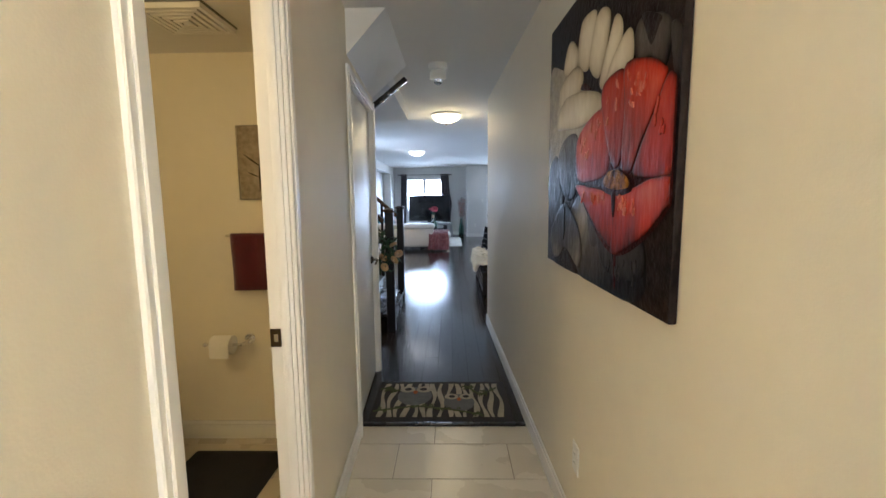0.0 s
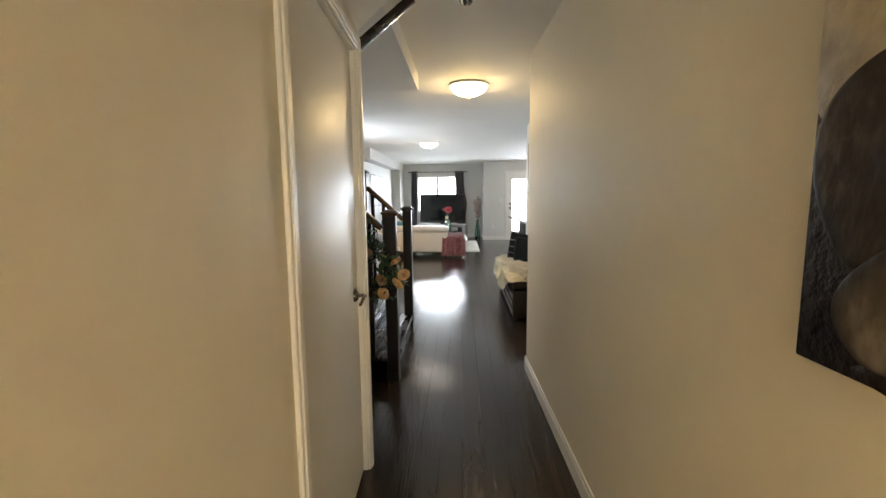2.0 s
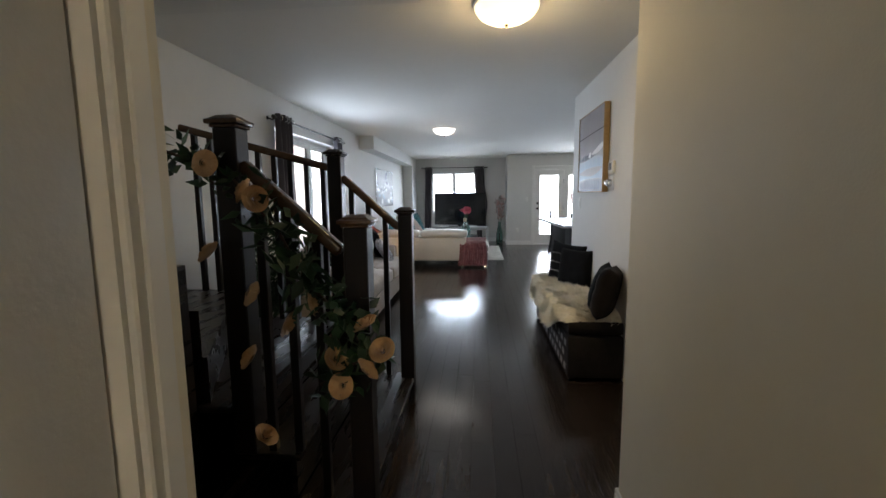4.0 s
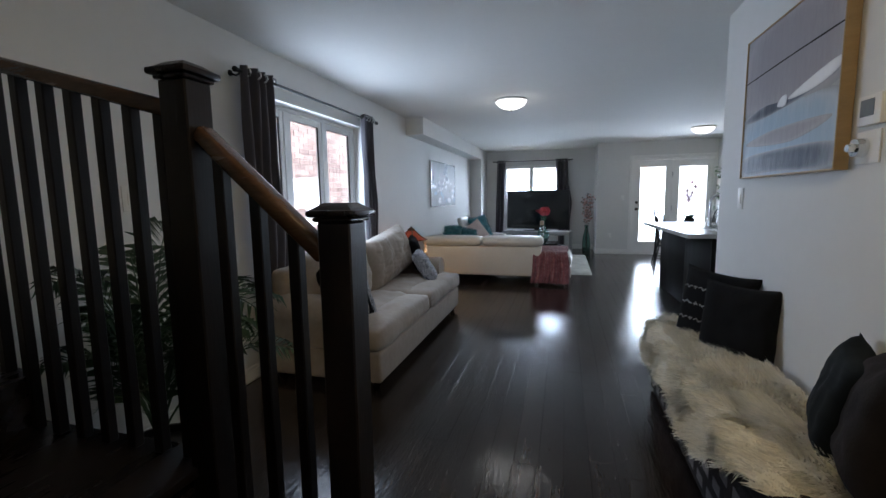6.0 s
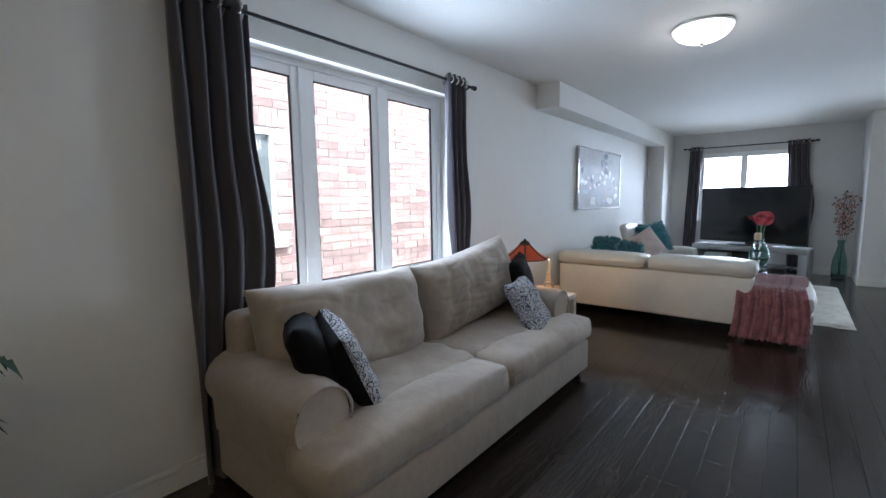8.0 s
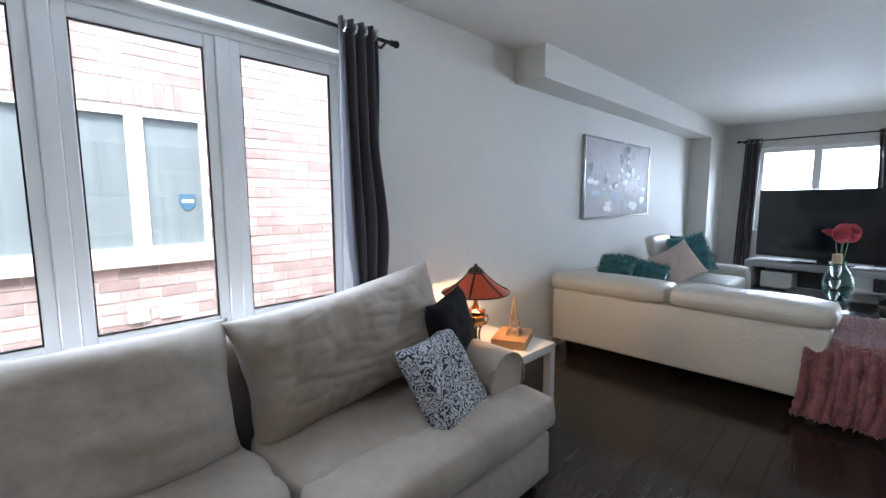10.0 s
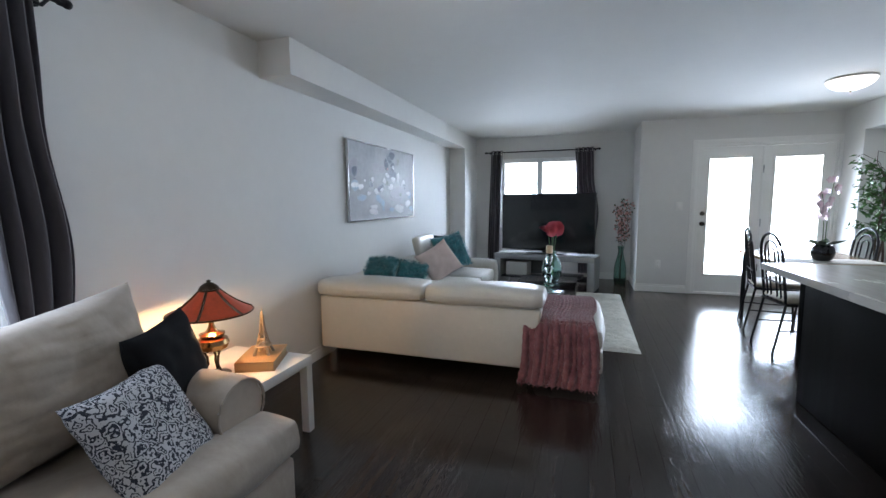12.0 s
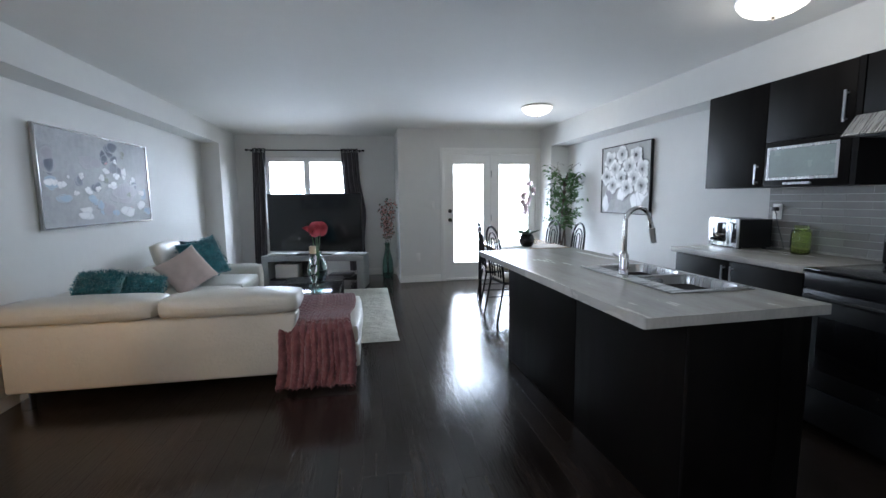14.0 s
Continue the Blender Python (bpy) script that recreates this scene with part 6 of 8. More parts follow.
def dining_chair(m):
    """Black tubular chair with an arched back, facing +x."""
    c = thing("dining_chair", "black metal dining chair with an arched back and beige seat", "chair", "dining chairs")
    bm = bmesh.new()
    pad(bm, (-0.20, -0.20, 0.435), (0.21, 0.20, 0.485), 0.022, 8, 0.008)
    part("seat", bm, SEATF, c, "beige vinyl seat", 60)
    bm = bmesh.new()
    box(bm, (-0.205, -0.205, 0.415), (0.215, 0.205, 0.434), 0.004, 1)
    part("seat_frame", bm, BLACKM, c)
    for y in (-0.18, 0.18):
        bm = bmesh.new()
        tube(bm, [(0.19, y, 0.42), (0.215, y * 1.05, 0.0)], 0.011, 10)
        part("front_leg", bm, BLACKM, c)
        bm = bmesh.new()
        tube(bm, [(-0.19, y, 0.43), (-0.27, y * 1.05, 0.0)], 0.011, 10)
        part("rear_leg", bm, BLACKM, c)
        bm = bmesh.new()
        tube(bm, [(0.205, y * 1.03, 0.20), (-0.235, y * 1.03, 0.20)], 0.007, 8)
        part("stretcher", bm, BLACKM, c)

    def bow(w, top_, r_):
        bm = bmesh.new()
        pts = [(-0.19, -w, 0.42), (-0.215, -w, 0.62)]
        for i in range(13):
            a = math.pi - math.pi * i / 12
            zz = top_ - w + w * math.sin(a)
            pts.append((-0.19 - 0.125 * (zz - 0.42), w * math.cos(a), zz))
        pts += [(-0.215, w, 0.62), (-0.19, w, 0.42)]
        tube(bm, pts, r_, 10)
        return bm

    part("back_bow", bow(0.18, 1.02, 0.012), BLACKM, c)
    part("inner_bow", bow(0.11, 0.955, 0.008), BLACKM, c)
    part("inner_bow", bow(0.05, 0.90, 0.007), BLACKM, c)
    bm = bmesh.new()
    tube(bm, [(-0.212, -0.18, 0.60), (-0.212, 0.18, 0.60)], 0.008, 8)
    part("back_rail", bm, BLACKM, c)
    c.matrix_world = m
    return c


dc = dining_chair(pose(1.78, 12.83, 0, 0, 0, 6))
copy_thing(dc, pose(1.84, 13.53, 0, 0, 0, -8))
copy_thing(dc, pose(2.39, 13.04, 0, 0, 0, 174))
copy_thing(dc, pose(2.39, 13.70, 0, 0, 0, 183))

fc_ = thing("potted_ficus", "artificial ficus tree with twisted stems in a dark pot", "ficus", place=(3.0, 14.22, 0))
bm = bmesh.new()
lathe(bm, [(0.10, 0), (0.12, 0.01), (0.14, 0.25), (0.145, 0.27), (0.13, 0.27), (0.125, 0.24), (0.001, 0.235)], 24)
part("pot", bm, BLACKM, fc_, "dark planter")
rng = random.Random(77)
twigs = []
for k in range(3):
    pts = []
    for i in range(15):
        t = i / 14
        a = t * 6 + k * 2.1
        pts.append(Vector((0.03 * math.cos(a) + 0.02 * k * t, 0.03 * math.sin(a), 0.22 + 1.35 * t)))
    bm = bmesh.new()
    tube(bm, pts, 0.016, 8, 0.006)
    part("trunk", bm, BARK, fc_)
    for i in range(7, 15):
        for j in range(4):
            a = rng.uniform(0, 2 * math.pi)
            d = Vector((math.cos(a), math.sin(a), rng.uniform(0.1, 0.9))).normalized()
            L = rng.uniform(0.14, 0.34)
            q = [pts[i], pts[i] + d * L * 0.5 + Vector((0, 0, 0.02)), pts[i] + d * L]
            twigs.append(q)
bm = bmesh.new()
for q in twigs:
    tube(bm, q, 0.003, 4, 0.0015)
for k in range(4):
    a = k * 1.7
    tube(bm, [Vector((0, 0, 1.5)), Vector((0.10 * math.cos(a), 0.10 * math.sin(a), 1.70)), Vector((0.22 * math.cos(a + 0.5), 0.22 * math.sin(a + 0.5), 1.80)), Vector((0.25 * math.cos(a + 1), 0.2 * math.sin(a + 1), 1.76))], 0.004, 5, 0.002)
part("twigs", bm, BARK, fc_)
bm = bmesh.new()
for q in twigs:
    for j in range(8):
        p = q[0].lerp(q[2], rng.uniform(0.3, 1.05)) + rnd(rng) * 0.02
        d = (q[2] - q[0]).normalized() * 0.4 + rnd(rng)
        d.z -= 0.35
        leaf_quad(bm, p, d.normalized(), rnd(rng), rng.uniform(0.05, 0.085), rng.uniform(0.022, 0.034))
part("crown", bm, LEAFG, fc_, "pointed green leaves", 60)

# ---- paintings ----
def spline(pts, n=7):
    out = []
    m = len(pts)
    for i in range(m):
        p0, p1, p2, p3 = (Vector(pts[(i + k - 1) % m]) for k in range(4))
        for j in range(n):
            t = j / n
            out.append(0.5 * (2 * p1 + (p2 - p0) * t + (2 * p0 - 5 * p1 + 4 * p2 - p3) * t * t + (3 * p1 - p0 - 3 * p2 + p3) * t ** 3))
    return out


def dab(bm, place, pts, lift, dome=0.004, n=7, tone=None):
    """A raised patch of paint with a domed face; place maps canvas (u, v, height) to the room. tone(u, v, s) shades the paint, s being 1 at the rim."""
    lay = bm.verts.layers.float.get("tone") or bm.verts.layers.float.new("tone")
    ring = spline(pts, n)
    c = sum(ring, Vector((0, 0))) / len(ring)
    steps = ((1.0, 0.0), (0.985, 0.6), (0.7, 0.9), (0.35, 1.0)) if not tone else ((1.0, 0.0), (0.98, 0.5), (0.93, 0.7), (0.84, 0.8), (0.72, 0.88), (0.58, 0.94), (0.42, 0.97), (0.25, 0.99), (0.1, 1.0))
    layers = []
    for s, h in steps:
        row = []
        for p in ring:
            q = [min(1, max(0, a)) for a in c + (p - c) * s]
            v = bm.verts.new(place(*q, lift + dome * h))
            v[lay] = tone(*q, s) if tone else 0.5
            row.append(v)
        layers.append(row)
    for a, b in zip(layers, layers[1:]):
        for i in range(len(ring)):
            bm.faces.new((a[i], a[(i + 1) % len(ring)], b[(i + 1) % len(ring)], b[i]))
    bm.faces.new(layers[-1])


def paint(name, c1, c2, scale=9, stretch=(1, 1, 1), rough=0.55):
    m = mat(name, c1, rough, color2=c2, scale=scale, bump=0.6, bscale=42, stretch=stretch, spec=0.14, rvar=0.12)
    ramp = next(n for n in m.node_tree.nodes if n.type == "VALTORGB")
    ramp.color_ramp.elements[0].position, ramp.color_ramp.elements[1].position = 0.58, 0.93
    return m


# poppy canvas on the hall wall
A1Y0, A1Y1, A1Z0, A1Z1 = 2.395, 1.312, 1.112, 2.13
art = thing("poppy_painting", "textured canvas painting of a red poppy and grey flowers", "painting")
P1 = paint("umber_paint", (0.005, 0.003, 0.0028), (0.026, 0.017, 0.014), 4)
part("canvas", slant(boxes(((HR - 0.022, A1Y1, A1Z0), (HR - 0.001, A1Y0, A1Z1)), bevel=0.004)), P1, art)


def on1(u, v, h):
    y = A1Y0 + (A1Y1 - A1Y0) * u
    return (HR - 0.0225 - h + 0.033 * (5 - y), y, A1Z0 + (A1Z1 - A1Z0) * v)


def blended(name, dark, mid, light, scale=7, stretch=(1, 1, 0.3), rough=0.42):
    """Oil paint blended from dark to light by the tone of the stroke, broken up by the brush."""
    m = mat(name, mid, rough, scale=scale, bump=0.35, bscale=26, stretch=stretch, spec=0.10, rvar=0.14)
    nt = m.node_tree
    lk = nt.links.new
    at = nt.nodes.new("ShaderNodeAttribute")
    at.attribute_name = "tone"
    ramp = next(n for n in nt.nodes if n.type == "VALTORGB")
    src = ramp.inputs[0].links[0].from_socket
    rng_ = nt.nodes.new("ShaderNodeMapRange")
    rng_.inputs["From Min"].default_value, rng_.inputs["From Max"].default_value = 0.45, 1.05
    rng_.inputs["To Min"].default_value, rng_.inputs["To Max"].default_value = -0.22, 0.22
    lk(src, rng_.inputs["Value"])
    ad = nt.nodes.new("ShaderNodeMath")
    ad.operation = "ADD"
    lk(at.outputs["Fac"], ad.inputs[0])
    lk(rng_.outputs[0], ad.inputs[1])
    lk(ad.outputs[0], ramp.inputs[0])
    e = ramp.color_ramp.elements
    e[0].position, e[1].position = 0.08, 0.95
    e[0].color, e[1].color = (*dark, 1), (*light, 1)
    e.new(0.52).color = (*mid, 1)
    return m


RED = blended("poppy_red_paint", (0.020, 0.003, 0.002), (0.36, 0.021, 0.008), (0.50, 0.070, 0.032))
RED2 = blended("pale_red_paint", (0.030, 0.004, 0.003), (0.42, 0.030, 0.012), (0.62, 0.17, 0.09))
DEEP = paint("dark_red_paint", (0.018, 0.003, 0.003), (0.06, 0.008, 0.006), 6)
WHITEP = blended("ivory_paint", (0.13, 0.105, 0.07), (0.52, 0.46, 0.35), (0.76, 0.71, 0.60), 4, (1, 1, 0.5))
GREYPT = blended("warm_grey_paint", (0.006, 0.005, 0.005), (0.085, 0.072, 0.062), (0.36, 0.32, 0.27), 5, (1, 1, 0.5))
GREYD = blended("slate_paint", (0.006, 0.005, 0.005), (0.050, 0.043, 0.040), (0.20, 0.175, 0.155), 5, (1, 1, 0.6))
YEL = paint("ochre_paint", (0.035, 0.012, 0.003), (0.42, 0.17, 0.022), 30)
LIGHT = paint("cream_wash_paint", (0.30, 0.27, 0.22), (0.55, 0.50, 0.42), 3)
HEART = Vector((0.73, 0.33))


def petal_tone(mt, c):
    """How a stroke is shaded: petals are dark at the rim and towards the flower's heart."""
    def f(u, v, s):
        d = (Vector((u, v)) - HEART).length
        rim = 1 - 0.85 * s ** 9
        if mt in (RED, RED2):
            t = 0.10 + 1.75 * d if c.y > 0.335 else 0.05 + 3.2 * (v - 0.12)
            return min(0.85, t) * rim
        if mt is WHITEP:
            return (0.95 - 0.5 * s * s) * (1 - 0.45 * s ** 8)
        if c.x < 0.5:
            return min(0.72, 0.03 + 2.5 * (Vector((u, v)) - Vector((0.25, 0.27))).length) * (1 - 0.7 * s ** 14)
        side = 0.45 + 2.2 * (v - c.y) - 1.0 * (u - c.x)
        return max(0, min(1, side * (1.0 if mt is GREYPT else 0.8))) * (1 - 0.85 * s ** 6)
    return f


def daub(mt, lift, *pts):
    bm = bmesh.new()
    mid_ = sum((Vector(p) for p in pts), Vector((0, 0))) / len(pts)
    grow = 1.07 if mt in (RED, RED2) else 1.0
    tone = petal_tone(mt, mid_) if mt in (RED, RED2, WHITEP, GREYPT, GREYD) else None
    dab(bm, on1, [mid_ + (Vector(p) - mid_) * grow for p in pts], lift, 0.0025, tone=tone)
    part("paint_stroke", bm, mt, art, smooth=60)


daub(LIGHT, 0.0, (0.0, 0.40), (0.0, 0.80), (0.16, 0.80), (0.60, 0.56), (0.40, 0.50), (0.16, 0.40))
daub(GREYPT, 0.0003, (0.30, 0.20), (0.44, 0.30), (0.60, 0.20), (0.73, 0.14), (0.86, 0.19), (0.88, 0.03), (0.62, -0.02), (0.40, 0.02))
daub(GREYPT, 0.0006, (0.49, 0.20), (0.50, 0.27), (0.65, 0.165), (0.55, 0.10))
daub(GREYD, 0.0018, (0.01, 0.28), (0.02, 0.40), (0.10, 0.46), (0.16, 0.43), (0.19, 0.33), (0.24, 0.27), (0.09, 0.16))
daub(GREYD, 0.0022, (0.15, 0.40), (0.17, 0.48), (0.27, 0.52), (0.37, 0.51), (0.39, 0.44), (0.385, 0.31), (0.30, 0.27), (0.21, 0.31))
daub(GREYPT, 0.0030, (0.17, 0.40), (0.19, 0.47), (0.24, 0.49), (0.27, 0.42), (0.31, 0.30), (0.26, 0.29), (0.21, 0.33))
daub(P1, 0.0034, (0.10, 0.02), (0.20, 0.06), (0.30, 0.08), (0.42, 0.01), (0.30, 0.0), (0.16, 0.0))
daub(GREYPT, 0.0042, (0.25, 0.26), (0.11, 0.18), (0.06, 0.10), (0.11, 0.03), (0.19, 0.035), (0.27, 0.085), (0.35, 0.06), (0.43, 0.03), (0.46, 0.10), (0.40, 0.19))
daub(GREYD, 0.0060, (0.245, 0.24), (0.24, 0.16), (0.25, 0.11), (0.27, 0.16), (0.26, 0.24))
daub(P1, 0.0012, (0.828, 0.74), (0.838, 0.7), (0.876, 0.639), (0.910, 0.677), (0.913, 0.7))
daub(GREYPT, 0.0006, (0.789, 0.703), (0.828, 0.731), (0.955, 0.68), (0.944, 0.582), (0.870, 0.624), (0.806, 0.626))
daub(GREYD, 0.0006, (0.957, 0.664), (1.000, 0.64), (1.000, 0.543), (0.974, 0.564))
daub(WHITEP, 0.0018, (0.201, 0.77), (0.244, 0.859), (0.312, 0.855), (0.378, 0.782), (0.321, 0.733))
daub(WHITEP, 0.0024, (0.361, 0.762), (0.390, 0.883), (0.479, 0.891), (0.529, 0.864), (0.511, 0.784), (0.460, 0.709))
daub(WHITEP, 0.0030, (0.477, 0.717), (0.507, 0.821), (0.560, 0.862), (0.632, 0.828), (0.625, 0.75), (0.562, 0.659))
daub(WHITEP, 0.0036, (0.571, 0.644), (0.626, 0.739), (0.672, 0.799), (0.717, 0.768), (0.715, 0.714), (0.634, 0.637), (0.594, 0.614))
daub(WHITEP, 0.0042, (0.609, 0.622), (0.669, 0.69), (0.757, 0.731), (0.790, 0.693), (0.776, 0.632), (0.635, 0.631))
daub(WHITEP, 0.0048, (0.158, 0.654), (0.179, 0.73), (0.340, 0.755), (0.423, 0.715), (0.408, 0.66), (0.285, 0.628))
daub(WHITEP, 0.0054, (0.134, 0.59), (0.234, 0.67), (0.409, 0.653), (0.581, 0.607), (0.600, 0.549), (0.419, 0.53), (0.164, 0.557))
daub(DEEP, 0.0066, (0.416, 0.658), (0.438, 0.674), (0.488, 0.653), (0.504, 0.634))
daub(DEEP, 0.0054, (0.370, 0.369), (0.389, 0.494), (0.599, 0.567), (0.622, 0.624), (0.744, 0.633), (0.878, 0.616), (0.951, 0.567), (1.000, 0.529), (1.000, 0.336), (1.000, 0.273), (0.883, 0.177), (0.730, 0.119), (0.587, 0.17), (0.395, 0.318))
daub(RED2, 0.0066, (0.398, 0.381), (0.401, 0.485), (0.525, 0.542), (0.620, 0.541), (0.655, 0.465), (0.662, 0.373), (0.572, 0.344), (0.433, 0.344))
daub(RED, 0.0072, (0.608, 0.559), (0.623, 0.618), (0.733, 0.627), (0.763, 0.577), (0.763, 0.477), (0.748, 0.398), (0.708, 0.375), (0.666, 0.429))
daub(RED2, 0.0078, (0.759, 0.628), (0.871, 0.613), (0.944, 0.574), (0.953, 0.551), (0.916, 0.5), (0.860, 0.431), (0.809, 0.361), (0.759, 0.376), (0.764, 0.517))
daub(RED, 0.0084, (0.967, 0.55), (1.000, 0.522), (1.000, 0.43), (1.000, 0.345), (0.911, 0.339), (0.830, 0.35), (0.862, 0.413), (0.922, 0.49))
daub(RED2, 0.0090, (0.402, 0.322), (0.542, 0.314), (0.708, 0.287), (0.723, 0.249), (0.720, 0.151), (0.616, 0.178), (0.477, 0.269))
daub(RED2, 0.0096, (0.727, 0.292), (0.824, 0.306), (0.913, 0.326), (1.000, 0.328), (1.000, 0.281), (0.973, 0.256), (0.872, 0.186), (0.729, 0.13), (0.720, 0.204))
daub(DEEP, 0.0120, (0.634, 0.323), (0.672, 0.356), (0.745, 0.364), (0.807, 0.339), (0.825, 0.303), (0.740, 0.29), (0.663, 0.3))
daub(YEL, 0.0138, (0.647, 0.331), (0.684, 0.36), (0.745, 0.361), (0.801, 0.339), (0.809, 0.313), (0.738, 0.307), (0.667, 0.316))
daub(DEEP, 0.0126, (0.707, 0.304), (0.732, 0.303), (0.730, 0.238), (0.718, 0.237))
daub(GREYD, 0.0024, (0.588, 0.157), (0.719, 0.111), (0.873, 0.176), (0.875, 0.079), (0.656, 0.062))
daub(DEEP, 0.0036, (0.717, 0.125), (0.732, 0.125), (0.733, 0.031), (0.722, 0.029))
PINKH = paint("pink_highlight_paint", (0.36, 0.03, 0.015), (0.60, 0.20, 0.12), 26, (1, 1, 0.3))
rng = random.Random(17)
# broken dry-brush strokes along the petals, and relief at the foot of the canvas
for u0, u1, v0, v1, n, mt, lift in ((0.42, 0.50, 0.40, 0.48, 7, PINKH, 0.0078), (0.52, 0.60, 0.44, 0.52, 5, PINKH, 0.0078), (0.62, 0.72, 0.50, 0.60, 4, PINKH, 0.0094), (0.78, 0.88, 0.50, 0.60, 9, PINKH, 0.0100),
                                    (0.46, 0.66, 0.26, 0.30, 8, PINKH, 0.0112), (0.74, 0.86, 0.24, 0.29, 9, PINKH, 0.0118), (0.90, 0.98, 0.42, 0.50, 5, RED2, 0.0106), (0.62, 0.86, 0.05, 0.11, 10, GREYD, 0.0045)):
    for k in range(n):
        u, v = rng.uniform(u0, u1), rng.uniform(v0, v1)
        du, dv, w = rng.uniform(-0.012, 0.012), rng.uniform(0.012, 0.035), rng.uniform(0.004, 0.009)
        daub(mt, lift, (u - w, v), (u + du - w * 0.6, v + dv * 0.6), (u + du, v + dv), (u + du + w, v + dv * 0.7), (u + w * 0.7, v - 0.004))

# silver-framed abstract in the living room
def picture(name, label, axis, face, out, u0, u1, z0, z1, depth, frame_mat, canvas_mat, rim=0.02):
    t = thing(name, label, "painting")

    def q(u, d, z):
        return (face + out * d, u, z) if axis == "x" else (u, face + out * d, z)

    lo, hi = min(u0, u1), max(u0, u1)

    def bxs(u_, d_, z_, v_, e_, w_, bm):
        a, b = q(u_, d_, z_), q(v_, e_, w_)
        box(bm, tuple(map(min, a, b)), tuple(map(max, a, b)), 0.002, 1)

    bm = bmesh.new()
    bxs(lo + rim, 0.004, z0 + rim, hi - rim, depth - 0.008, z1 - rim, bm)
    part("canvas", bm, canvas_mat, t)
    bm = bmesh.new()
    bxs(lo, 0.003, z0, lo + rim - 0.0005, depth, z1, bm), bxs(hi - rim + 0.0005, 0.003, z0, hi, depth, z1, bm)
    bxs(lo + rim, 0.003, z0, hi - rim, depth, z0 + rim - 0.0005, bm), bxs(lo + rim, 0.003, z1 - rim + 0.0005, hi - rim, depth, z1, bm)
    part("frame", bm, frame_mat, t)
    return t, lambda u, v, h: q(u0 + (u1 - u0) * u, depth - 0.0075 + h, z0 + (z1 - z0) * v)


def blob(rng, cu, cv, ru, rv, n=7):
    return [(cu + ru * math.cos(2 * math.pi * i / n) * rng.uniform(0.6, 1.2), cv + rv * math.sin(2 * math.pi * i / n) * rng.uniform(0.6, 1.2)) for i in range(n)]


SILVF = mat("silver_leaf_frame", (0.55, 0.55, 0.54), 0.25, metal=0.8, var=0.08)
PALE = mat("pale_canvas_ground", (0.24, 0.24, 0.25), 0.6, color2=(0.46, 0.46, 0.47), scale=2.2, bump=0.3, bscale=60)
art, on3 = picture("abstract_painting", "silver-framed abstract canvas of white blossom on grey", "x", XL, 1, 11.91, 13.515, 1.13, 1.91, 0.035, SILVF, PALE, 0.014)
GRND = (0.35, 0.35, 0.36)
PW = blended("white_blossom_paint", (0.62, 0.62, 0.63), (0.78, 0.78, 0.78), (0.88, 0.88, 0.88), 12)
PB = blended("pale_blue_paint", GRND, (0.46, 0.52, 0.57), (0.36, 0.46, 0.55), 8)
PS = blended("slate_blue_paint", (0.42, 0.42, 0.44), (0.22, 0.23, 0.26), (0.06, 0.07, 0.10), 8)
PM = blended("mauve_grey_paint", GRND, (0.42, 0.40, 0.42), (0.34, 0.32, 0.34), 6)
PG = blended("moss_paint", GRND, (0.33, 0.34, 0.30), (0.17, 0.18, 0.13), 8)
PP = blended("blush_paint", GRND, (0.55, 0.40, 0.40), (0.56, 0.26, 0.27), 8)


def soft(u, v, s):
    """A stroke that thins out towards its rim."""
    return 1 - s ** 5


